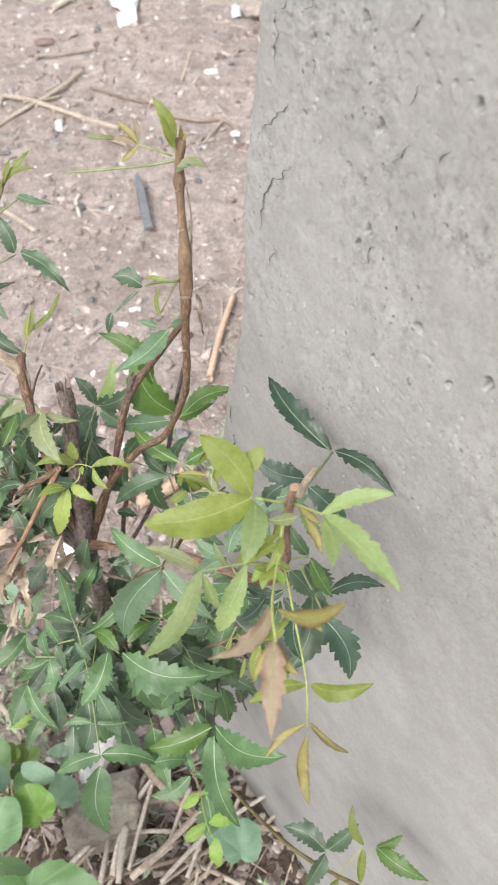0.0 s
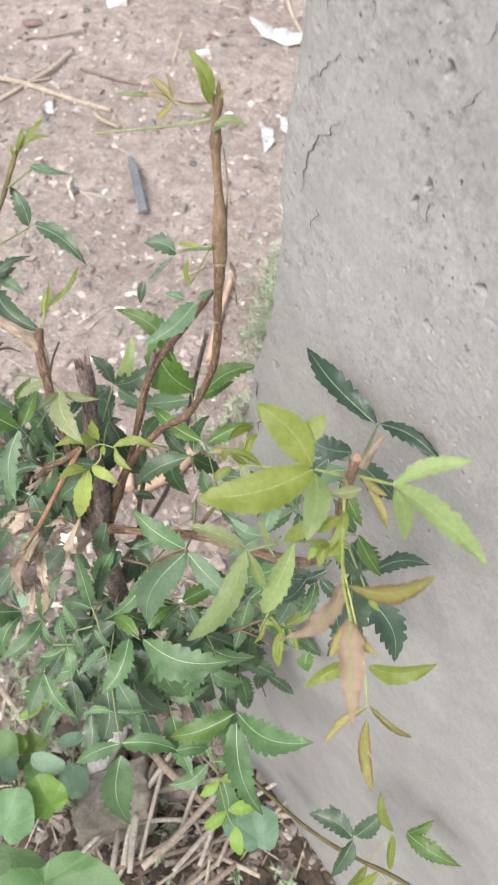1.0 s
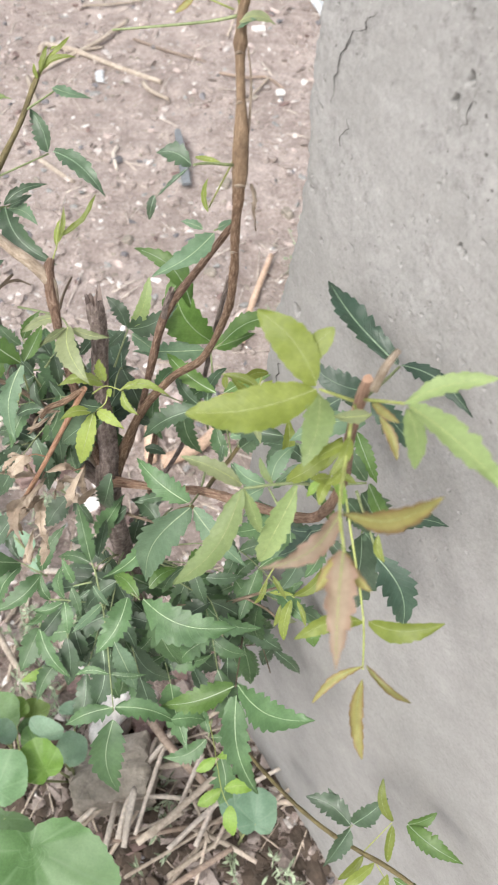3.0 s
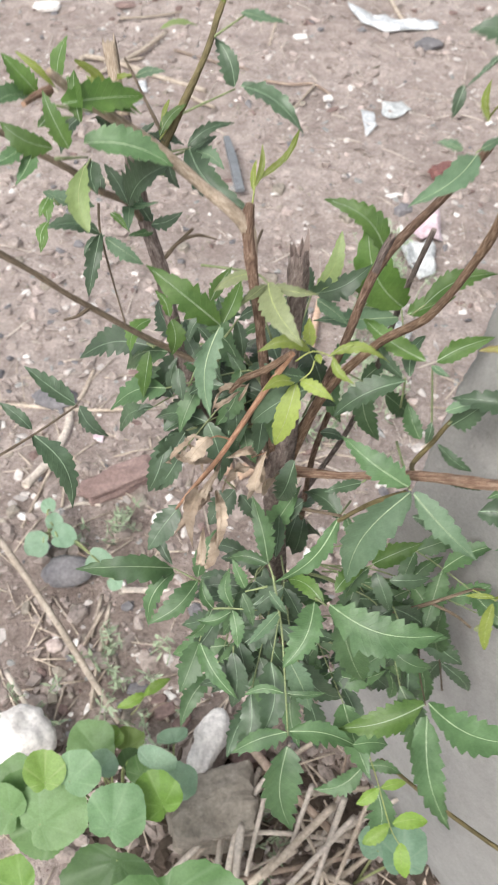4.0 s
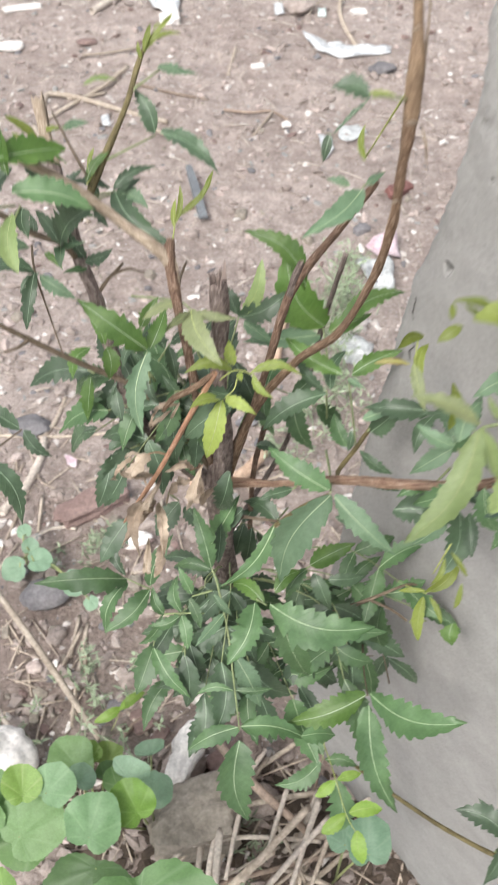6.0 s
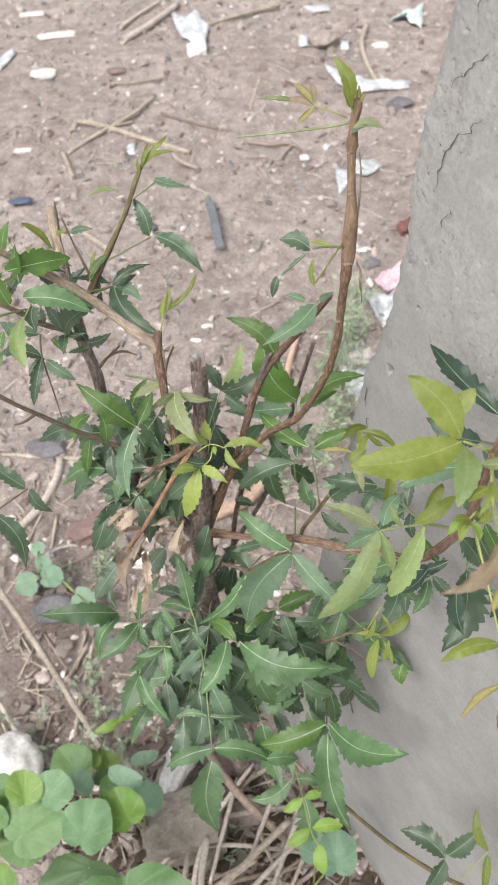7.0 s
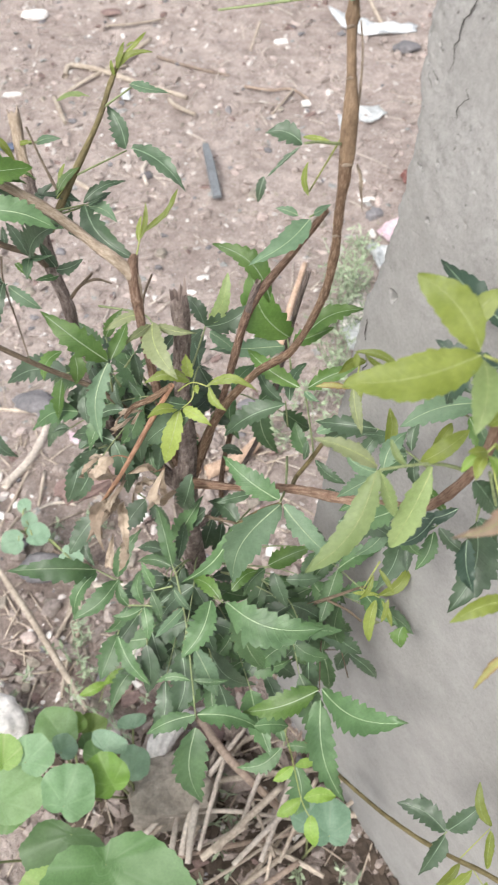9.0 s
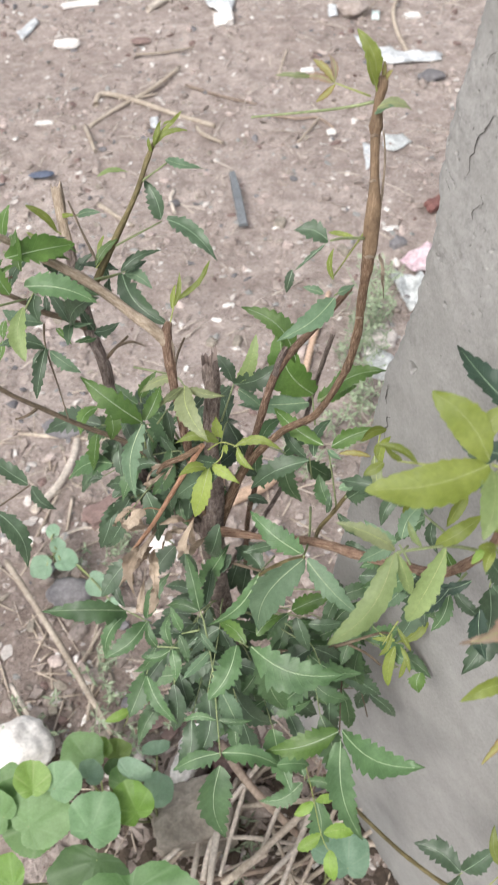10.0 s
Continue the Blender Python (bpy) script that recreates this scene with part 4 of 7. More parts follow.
compound_leaf(sapling, "dark", [(-0.160, 0.397, 0.730), (-0.166, 0.394, 0.715)],
    [((-0.167, 0.409, 0.741), (-0.160, 0.397, 0.730), 0.5), ((-0.171, 0.395, 0.729), (-0.168, 0.381, 0.717), 0.5), ((-0.165, 0.391, 0.712), (-0.142, 0.389, 0.722), 0.35)], "stalk", 0.0008)
compound_leaf(sapling, "olive", [(-0.158, 0.426, 0.780), (-0.129, 0.414, 0.786), (-0.120, 0.403, 0.788)],
    [((-0.120, 0.403, 0.788), (-0.102, 0.364, 0.784), 0.38), ((-0.121, 0.402, 0.788), (-0.137, 0.383, 0.788), 0.3), ((-0.127, 0.411, 0.788), (-0.149, 0.400, 0.784), 0.3), ((-0.118, 0.402, 0.788), (-0.093, 0.397, 0.787), 0.26)], "stalk", 0.0008)
compound_leaf(sapling, "tender", [(-0.094, 0.374, 0.761), (-0.096, 0.371, 0.755), (-0.103, 0.368, 0.750)],
    [((-0.103, 0.368, 0.750), (-0.115, 0.349, 0.718), 0.36), ((-0.104, 0.366, 0.752), (-0.1205, 0.355, 0.757), 0.38), ((-0.101, 0.369, 0.750), (-0.083, 0.357, 0.749), 0.36)], "young", 0.0008)
compound_leaf(sapling, "tender", [(-0.104, 0.375, 0.759), (-0.095, 0.377, 0.765), (-0.084, 0.375, 0.763)],
    [((-0.097, 0.378, 0.766), (-0.124, 0.373, 0.768), 0.3), ((-0.096, 0.379, 0.767), (-0.098, 0.382, 0.784), 0.42), ((-0.087, 0.375, 0.763), (-0.055, 0.372, 0.766), 0.2), ((-0.085, 0.374, 0.764), (-0.073, 0.361, 0.758), 0.28), ((-0.084, 0.376, 0.765), (-0.074, 0.377, 0.771), 0.35), ((-0.093, 0.376, 0.764), (-0.091, 0.368, 0.765), 0.5)], "young", 0.0008)
compound_leaf(sapling, "dark", [(-0.108, 0.378, 0.735), (-0.098, 0.370, 0.745)],
    [((-0.096, 0.368, 0.746), (-0.128, 0.362, 0.722), 0.45), ((-0.098, 0.372, 0.750), (-0.120, 0.372, 0.760), 0.42), ((-0.107, 0.372, 0.733), (-0.116, 0.364, 0.700), 0.40, "mid"), ((-0.101, 0.372, 0.676), (-0.113, 0.366, 0.640), 0.42), ((-0.118, 0.362, 0.604), (-0.098, 0.372, 0.648), 0.36, "mid"), ((-0.094, 0.368, 0.640), (-0.117, 0.362, 0.620), 0.4)], "stalk", 0.0008)
compound_leaf(sapling, "dark", [(-0.162, 0.389, 0.684), (-0.169, 0.391, 0.678)],
    [((-0.170, 0.390, 0.677), (-0.190, 0.370, 0.654), 0.42)], "stalk", 0.0008)
compound_leaf(sapling, "mid", [(-0.160, 0.343, 0.572), (-0.180, 0.348, 0.582)],
    [((-0.180, 0.348, 0.582), (-0.241, 0.334, 0.600), 0.3), ((-0.181, 0.350, 0.583), (-0.192, 0.377, 0.598), 0.24, "dark"), ((-0.180, 0.346, 0.580), (-0.198, 0.318, 0.552), 0.3), ((-0.163, 0.342, 0.577), (-0.195, 0.313, 0.568), 0.36), ((-0.163, 0.344, 0.578), (-0.146, 0.369, 0.607), 0.32)], "stalk", 0.0008)
compound_leaf(sapling, "mid", [(-0.112, 0.324, 0.621), (-0.115, 0.329, 0.627)],
    [((-0.115, 0.329, 0.627), (-0.127, 0.357, 0.657), 0.32), ((-0.115, 0.328, 0.627), (-0.142, 0.334, 0.621), 0.32), ((-0.111, 0.333, 0.627), (-0.110, 0.363, 0.632), 0.35, "dark")], "stalk", 0.0008)
compound_leaf(sapling, "mid", [(-0.112, 0.324, 0.621), (-0.105, 0.301, 0.593), (-0.101, 0.275, 0.560), (-0.098, 0.255, 0.534)],
    [((-0.099, 0.257, 0.535), (-0.135, 0.245, 0.522), 0.38), ((-0.097, 0.257, 0.536), (-0.049, 0.253, 0.522), 0.32), ((-0.098, 0.250, 0.528), (-0.092, 0.208, 0.485), 0.46), ((-0.102, 0.274, 0.557), (-0.128, 0.272, 0.555), 0.24), ((-0.101, 0.274, 0.557), (-0.074, 0.276, 0.556), 0.2), ((-0.107, 0.310, 0.600), (-0.126, 0.287, 0.598), 0.32, "grey"), ((-0.086, 0.306, 0.621), (-0.104, 0.269, 0.608), 0.44), ((-0.055, 0.254, 0.526), (-0.029, 0.260, 0.511), 0.5)], "stalk", 0.0008)
compound_leaf(sapling, "mid", [(-0.153, 0.319, 0.579), (-0.159, 0.304, 0.564)],
    [((-0.159, 0.303, 0.564), (-0.170, 0.274, 0.549), 0.55), ((-0.158, 0.302, 0.565), (-0.132, 0.271, 0.550), 0.3)], "stalk", 0.0008)
compound_leaf(sapling, "mid", [(-0.150, 0.318, 0.584), (-0.137, 0.315, 0.591), (-0.121, 0.312, 0.596)],
    [((-0.137, 0.315, 0.593), (-0.140, 0.334, 0.610), 0.42), ((-0.137, 0.313, 0.592), (-0.133, 0.292, 0.581), 0.42), ((-0.151, 0.317, 0.584), (-0.169, 0.303, 0.567), 0.3), ((-0.150, 0.318, 0.584), (-0.158, 0.333, 0.597), 0.4)], "stalk", 0.0008)
compound_leaf(sapling, "dark", [(-0.136, 0.300, 0.568), (-0.136, 0.295, 0.563)],
    [((-0.136, 0.297, 0.565), (-0.136, 0.270, 0.536), 0.42), ((-0.101, 0.297, 0.563), (-0.083, 0.270, 0.535), 0.4, "grey"), ((-0.134, 0.308, 0.561), (-0.125, 0.289, 0.532), 0.4)], "stalk", 0.0008)
compound_leaf(sapling, "mid", [(-0.085, 0.313, 0.614), (-0.078, 0.308, 0.614)],
    [((-0.0701, 0.3080, 0.6109), (-0.0487, 0.2840, 0.5510), 0.32), ((-0.076, 0.309, 0.614), (-0.0095, 0.2880, 0.6215), 0.40), ((-0.080, 0.311, 0.612), (-0.103, 0.331, 0.605), 0.4, "green"), ((-0.073, 0.317, 0.616), (-0.054, 0.334, 0.616), 0.45, "green")], "stalk", 0.0008)
compound_leaf(sapling, "mid", [(-0.037, 0.397, 0.667), (-0.037, 0.358, 0.687), (-0.040, 0.327, 0.713)],
    [((-0.040, 0.326, 0.712), (-0.0698, 0.3000, 0.6555), 0.37, "grey"), ((-0.041, 0.328, 0.714), (-0.0765, 0.3520, 0.7263), 0.36), ((-0.038, 0.326, 0.711), (-0.0021, 0.2980, 0.6908), 0.30, "grey"), ((-0.0365, 0.3220, 0.6951), (-0.0074, 0.3120, 0.6772), 0.32, "dark")], "stalk", 0.001)
compound_leaf(sapling, "mid", [(-0.063, 0.378, 0.627), (-0.072, 0.358, 0.638)],
    [((-0.072, 0.356, 0.640), (-0.111, 0.329, 0.601), 0.21), ((-0.070, 0.360, 0.633), (-0.095, 0.381, 0.633), 0.42, "dark"), ((-0.068, 0.360, 0.639), (-0.055, 0.352, 0.619), 0.3)], "stalk", 0.0008)
compound_leaf(sapling, "mid", [(-0.006, 0.326, 0.521), (-0.007, 0.306, 0.523), (-0.008, 0.277, 0.541)],
    [((-0.009, 0.277, 0.542), (-0.065, 0.265, 0.523), 0.36, "green"), ((-0.006, 0.278, 0.542), (0.047, 0.241, 0.582), 0.32), ((-0.007, 0.272, 0.537), (0.014, 0.215, 0.478), 0.27)], "purple", 0.0008)
compound_leaf(sapling, "lime", [(0.019, 0.336, 0.592), (0.032, 0.326, 0.597)],
    [((0.032, 0.327, 0.597), (0.054, 0.345, 0.617), 0.28), ((0.031, 0.328, 0.598), (0.013, 0.330, 0.595), 0.22), ((0.030, 0.325, 0.595), (0.026, 0.301, 0.576), 0.3), ((0.034, 0.325, 0.595), (0.041, 0.308, 0.587), 0.22), ((0.023, 0.321, 0.567), (0.035, 0.319, 0.571), 0.5, "olive"), ((0.049, 0.309, 0.587), (0.048, 0.297, 0.577), 0.9, "green")], "young", 0.0008)
compound_leaf(sapling, "bright", [(-0.033, 0.293, 0.410), (-0.026, 0.270, 0.410), (-0.017, 0.236, 0.407), (-0.009, 0.223, 0.402)],
    [((-0.025, 0.262, 0.410), (-0.041, 0.251, 0.402), 0.5), ((-0.023, 0.262, 0.410), (-0.003, 0.266, 0.412), 0.5), ((-0.017, 0.236, 0.407), (-0.037, 0.224, 0.399), 0.5), ((-0.015, 0.237, 0.408), (0.012, 0.240, 0.408), 0.5), ((-0.009, 0.225, 0.403), (-0.005, 0.203, 0.392), 0.55)], "young", 0.0008)
compound_leaf(sapling, "mid", [(-0.031, 0.298, 0.402), (-0.033, 0.283, 0.395)],
    [((-0.035, 0.282, 0.395), (-0.074, 0.266, 0.384), 0.4), ((-0.031, 0.283, 0.395), (-0.004, 0.278, 0.395), 0.4), ((-0.033, 0.286, 0.398), (-0.042, 0.312, 0.400), 0.4), ((-0.022, 0.276, 0.369), (-0.021, 0.239, 0.338), 0.5)], "stalk", 0.0008)
compound_leaf(sapling, "green", [(-0.036, 0.437, 0.714), (-0.039, 0.453, 0.728)],
    [((-0.038, 0.454, 0.729), (-0.064, 0.471, 0.778), 0.56), ((-0.041, 0.449, 0.725), (-0.093, 0.445, 0.726), 0.34, "grey"), ((-0.035, 0.451, 0.726), (-0.008, 0.454, 0.740), 0.5), ((-0.051, 0.457, 0.759), (-0.089, 0.477, 0.791), 0.32)], "stalk", 0.0008)
compound_leaf(sapling, "dark", [(-0.103, 0.428, 0.725), (-0.095, 0.449, 0.742)],
    [((-0.095, 0.449, 0.742), (-0.061, 0.453, 0.762), 0.4), ((-0.096, 0.450, 0.743), (-0.110, 0.461, 0.760), 0.45), ((-0.094, 0.450, 0.743), (-0.080, 0.462, 0.778), 0.3, "pale"), ((-0.097, 0.448, 0.741), (-0.111, 0.445, 0.727), 0.4), ((-0.092, 0.446, 0.740), (-0.072, 0.436, 0.729), 0.4, "grey")], "stalk", 0.0008)
compound_leaf(sapling, "grey", [(-0.020, 0.412, 0.866), (-0.028, 0.401, 0.869)],
    [((-0.028, 0.400, 0.868), (-0.0585, 0.374, 0.860), 0.34), ((-0.026, 0.402, 0.870), (-0.018, 0.400, 0.878), 0.5), ((-0.034, 0.402, 0.869), (-0.046, 0.404, 0.872), 0.4)], "stalk", 0.0008)
compound_leaf(sapling, "green", [(-0.016, 0.376, 0.927), (-0.026, 0.368, 0.933), (-0.032, 0.362, 0.936)],
    [((-0.033, 0.362, 0.936), (-0.049, 0.366, 0.939), 0.6, "dark"), ((-0.034, 0.361, 0.935), (-0.049, 0.355, 0.924), 0.13, "dark"), ((-0.049, 0.355, 0.924), (-0.052, 0.350, 0.914), 0.42, "dark"), ((-0.021, 0.372, 0.931), (-0.033, 0.374, 0.932), 0.22, "lime")], "stalk", 0.0008)
compound_leaf(sapling, "lime", [(-0.012, 0.379, 0.936), (-0.029, 0.389, 0.893)],
    [((-0.029, 0.387, 0.892), (-0.030, 0.396, 0.905), 0.25), ((-0.007, 0.382, 0.913), (-0.005, 0.365, 0.900), 0.12, "dry")], "young", 0.0008)
compound_leaf(sapling, "green", [(-0.0145, 0.398, 0.989), (-0.0155, 0.397, 0.9925)],
    [((-0.0155, 0.397, 0.9925), (-0.0245, 0.403, 1.0135), 0.32, "lime"), ((-0.0150, 0.396, 0.992), (-0.0195, 0.398, 1.0075), 0.26, "lime"), ((-0.0140, 0.393, 0.984), (0.0010, 0.391, 0.985), 0.42, "olive"), ((-0.0150, 0.393, 0.981), (-0.0070, 0.390, 0.987), 0.42, "grey"), ((-0.0110, 0.399, 0.9925), (-0.0085, 0.399, 0.998), 0.5, "bronze"), ((-0.0125, 0.400, 0.9925), (-0.0120, 0.403, 1.000), 0.35, "bronze")], "young", 0.0008)
compound_leaf(sapling, "bronze", [(-0.017, 0.399, 0.986), (-0.033, 0.401, 0.991)],
    [((-0.033, 0.401, 0.991), (-0.043, 0.409, 0.998), 0.34), ((-0.033, 0.400, 0.991), (-0.041, 0.394, 0.986), 0.34), ((-0.034, 0.401, 0.991), (-0.048, 0.402, 0.993), 0.30, "rosy"), ((-0.044, 0.402, 0.993), (-0.060, 0.404, 0.994), 0.2, "olive"), ((-0.033, 0.402, 0.991), (-0.036, 0.412, 0.999), 0.32, "rosy")], "young", 0.0007)
compound_leaf(sapling, "mid", [(-0.015, 0.400, 0.983), (-0.031, 0.401, 0.979), (-0.071, 0.407, 0.971)],
    [], "stalk", 0.0008)
compound_leaf(sapling, "dark", [(-0.037, 0.407, 0.689), (-0.039, 0.401, 0.722)],
    [((-0.039, 0.399, 0.721), (-0.081, 0.388, 0.701), 0.32), ((-0.041, 0.400, 0.723), (-0.058, 0.417, 0.741), 0.28), ((-0.0364, 0.4030, 0.7210), (-0.0257, 0.4320, 0.7278), 0.30), ((-0.0235, 0.3950, 0.6729), (-0.0320, 0.4120, 0.6882), 0.5, "mid")], "stalk", 0.0008)
compound_leaf(sapling, "green", [(-0.0188, 0.3880, 0.6840), (-0.0220, 0.3920, 0.7078), (-0.0265, 0.3960, 0.7381)],
    [((-0.0247, 0.3960, 0.7416), (0.0055, 0.4020, 0.7559), 0.36), ((-0.0297, 0.4000, 0.7371), (-0.0651, 0.4250, 0.7457), 0.30), ((-0.0265, 0.3960, 0.7381), (-0.0172, 0.3880, 0.7376), 0.4, "grey")], "stalk", 0.0008)
stem(sapling, "olive", [(-0.0330, 0.3470, 0.6990), (-0.0304, 0.3720, 0.6774), (-0.0208, 0.3770, 0.6920), (-0.0130, 0.3810, 0.7055), (-0.0041, 0.3840, 0.7178), (0.0033, 0.3860, 0.7264)], [0.0014, 0.0014, 0.0015, 0.0014, 0.0012, 0.0007], "branch", "slender dark side branch in front of the concrete")
compound_leaf(sapling, "dark", [(-0.0133, 0.3800, 0.7065), (-0.0132, 0.3760, 0.7131)],
    [((-0.0186, 0.3740, 0.7243), (0.0001, 0.3720, 0.7363), 0.34, "grey"), ((-0.0120, 0.3780, 0.7077), (0.0048, 0.3740, 0.7375), 0.40), ((-0.0182, 0.3740, 0.6951), (0.0028, 0.3620, 0.6859), 0.32), ((-0.0118, 0.3600, 0.6794), (0.0060, 0.3500, 0.6842), 0.32), ((-0.0232, 0.3780, 0.7095), (-0.0261, 0.3720, 0.6964), 0.42)], "stalk", 0.0008)
compound_leaf(sapling, "dark", [(-0.0583, 0.3620, 0.6731), (-0.0608, 0.3600, 0.6726)],
    [((-0.0608, 0.3600, 0.6726), (-0.0830, 0.3520, 0.6732), 0.34)], "stalk", 0.0008)
stem(sapling, "olive", [(-0.0722, 0.3520, 0.6425), (-0.0616, 0.3460, 0.6649), (-0.0516, 0.3400, 0.6841), (-0.0399, 0.3340, 0.7006)], [0.0013, 0.0013, 0.0015, 0.0016], "twig", "")
stem(sapling, "purple", [(-0.1063, 0.3780, 0.6192), (-0.0880, 0.3640, 0.6350), (-0.0711, 0.3520, 0.6481)], [0.0012, 0.0011, 0.0009], "twig", "")
compound_leaf(sapling, "mid", [(-0.0429, 0.3420, 0.4271), (-0.0228, 0.3450, 0.4460), (-0.0034, 0.3470, 0.4558), (0.0097, 0.3470, 0.4585)],
    [((-0.0038, 0.3470, 0.4586), (-0.0155, 0.3520, 0.4739), 0.42), ((-0.0025, 0.3470, 0.4585), (-0.0010, 0.3540, 0.4787), 0.5), ((-0.0032, 0.3460, 0.4532), (0.0091, 0.3360, 0.4136), 0.42), ((-0.0168, 0.3450, 0.4421), (-0.0126, 0.3340, 0.4067), 0.44), ((-0.0320, 0.3430, 0.4425), (-0.0286, 0.3350, 0.4170), 0.5, "dark"), ((0.0190, 0.3400, 0.4723), (0.0118, 0.3340, 0.4439), 0.46, "dark"), ((0.0199, 0.3380, 0.4727), (0.0452, 0.3260, 0.4446), 0.32, "dark")], "purple", 0.0007)
compound_leaf(sapling, "mid", [(0.0186, 0.3180, 0.4696), (0.0131, 0.3220, 0.4970), (0.0081, 0.3260, 0.5198)],
    [((0.0083, 0.3260, 0.5182), (0.0058, 0.3380, 0.5585), 0.46)], "purple", 0.0007)
compound_leaf(sapling, "deep", [(0.040, 0.225, 0.948), (0.051, 0.259, 0.917), (0.063, 0.296, 0.885)],
    [((0.062, 0.296, 0.886), (0.031, 0.341, 0.895), 0.27), ((0.064, 0.296, 0.886), (0.091, 0.268, 0.889), 0.26)], "stalk", 0.0009)
compound_leaf(sapling, "deep", [(0.039, 0.228, 0.944), (0.044, 0.262, 0.907)],
    [((0.048, 0.274, 0.893), (0.023, 0.283, 0.899), 0.5), ((0.050, 0.272, 0.889), (0.070, 0.260, 0.874), 0.52), ((0.037, 0.272, 0.890), (0.029, 0.269, 0.875), 0.6)], "stalk", 0.0008)
compound_leaf(sapling, "lime", [(0.037, 0.225, 0.944), (0.024, 0.221, 0.954)],
    [((0.023, 0.221, 0.954), (-0.018, 0.211, 0.951), 0.4), ((0.023, 0.222, 0.955), (0.003, 0.237, 0.972), 0.46), ((0.024, 0.220, 0.953), (0.020, 0.195, 0.949), 0.46, "pale"), ((0.018, 0.227, 0.959), (0.027, 0.234, 0.969), 0.55)], "young", 0.001)
compound_leaf(sapling, "lime", [(0.011, 0.252, 0.912), (-0.002, 0.256, 0.909)],
    [((0.006, 0.253, 0.911), (-0.011, 0.258, 0.917), 0.2), ((-0.000, 0.256, 0.910), (-0.007, 0.258, 0.915), 0.4), ((-0.007, 0.258, 0.905), (-0.015, 0.254, 0.901), 0.5), ((-0.010, 0.260, 0.906), (-0.010, 0.263, 0.911), 0.5)], "young", 0.0008)
compound_leaf(sapling, "pale", [(0.039, 0.222, 0.949), (0.047, 0.202, 0.972)],
    [((0.047, 0.202, 0.972), (0.071, 0.202, 0.985), 0.27), ((0.048, 0.201, 0.972), (0.070, 0.168, 0.981), 0.25), ((0.048, 0.201, 0.971), (0.052, 0.189, 0.958), 0.44)], "young", 0.001)
compound_leaf(sapling, "bronze", [(0.036, 0.222, 0.946), (0.037, 0.213, 0.948)],
    [((0.040, 0.215, 0.950), (0.028, 0.212, 0.952), 0.42, "olive"), ((0.041, 0.219, 0.952), (0.049, 0.210, 0.953), 0.35), ((0.043, 0.214, 0.951), (0.049, 0.201, 0.946), 0.3)], "young", 0.0008)
compound_leaf(sapling, "bronze", [(0.035, 0.217, 0.946), (0.033, 0.199, 0.947), (0.030, 0.175, 0.958), (0.031, 0.159, 0.960)],
    [((0.031, 0.173, 0.958), (0.051, 0.158, 0.990), 0.21, "bronze"), ((0.030, 0.173, 0.958), (0.009, 0.155, 0.955), 0.3, "rosy"), ((0.031, 0.160, 0.959), (0.029, 0.128, 0.957), 0.34, "rosy"), ((0.031, 0.160, 0.959), (0.024, 0.149, 0.956), 0.42, "bronze"), ((0.031, 0.160, 0.959), (0.038, 0.148, 0.960), 0.4, "bronze"), ((0.033, 0.206, 0.946), (0.024, 0.199, 0.947), 0.4, "lime"), ((0.034, 0.208, 0.947), (0.028, 0.195, 0.944), 0.3, "lime"), ((0.032, 0.197, 0.945), (0.027, 0.190, 0.946), 0.4, "lime")], "young", 0.001)
compound_leaf(sapling, "olive", [(0.037, 0.222, 0.901), (0.041, 0.203, 0.892), (0.046, 0.179, 0.880), (0.046, 0.161, 0.876)],
    [((0.048, 0.178, 0.879), (0.072, 0.173, 0.890), 0.3, "lime"), ((0.046, 0.178, 0.879), (0.022, 0.169, 0.879), 0.28, "lime"), ((0.047, 0.162, 0.877), (0.063, 0.151, 0.874), 0.20, "bronze"), ((0.046, 0.162, 0.877), (0.029, 0.150, 0.870), 0.20, "bronze"), ((0.046, 0.158, 0.874), (0.046, 0.132, 0.871), 0.26, "bronze"), ((0.050, 0.205, 0.894), (0.053, 0.197, 0.888), 0.35, "lime")], "young", 0.0008)
compound_leaf(sapling, "deep", [(0.046, 0.242, 0.866), (0.056, 0.241, 0.834), (0.060, 0.237, 0.824)],
    [((0.063, 0.247, 0.831), (0.093, 0.252, 0.827), 0.36), ((0.060, 0.236, 0.823), (0.075, 0.212, 0.798), 0.5), ((0.045, 0.239, 0.819), (0.049, 0.221, 0.804), 0.5), ((0.040, 0.247, 0.832), (0.017, 0.247, 0.826), 0.3), ((0.030, 0.244, 0.829), (0.015, 0.239, 0.813), 0.4)], "stalk", 0.0008)
compound_leaf(sapling, "mid", [(0.039, 0.244, 0.868), (0.050, 0.246, 0.867)],
    [((0.050, 0.247, 0.867), (0.040, 0.258, 0.879), 0.36), ((0.051, 0.246, 0.866), (0.063, 0.232, 0.852), 0.36, "green"), ((0.049, 0.247, 0.858), (0.063, 0.246, 0.831), 0.5, "dark"), ((0.042, 0.245, 0.856), (0.055, 0.239, 0.838), 0.5, "dark")], "stalk", 0.0008)
compound_leaf(sapling, "lime", [(0.034, 0.214, 0.920), (0.030, 0.211, 0.917)],
    [((0.031, 0.212, 0.918), (0.024, 0.208, 0.923), 0.5), ((0.031, 0.211, 0.917), (0.027, 0.203, 0.915), 0.5), ((0.032, 0.212, 0.916), (0.036, 0.206, 0.911), 0.45, "bright"), ((0.030, 0.212, 0.917), (0.023, 0.207, 0.913), 0.4, "bright"), ((0.033, 0.213, 0.920), (0.039, 0.208, 0.922), 0.4, "lime")], "young", 0.0008)
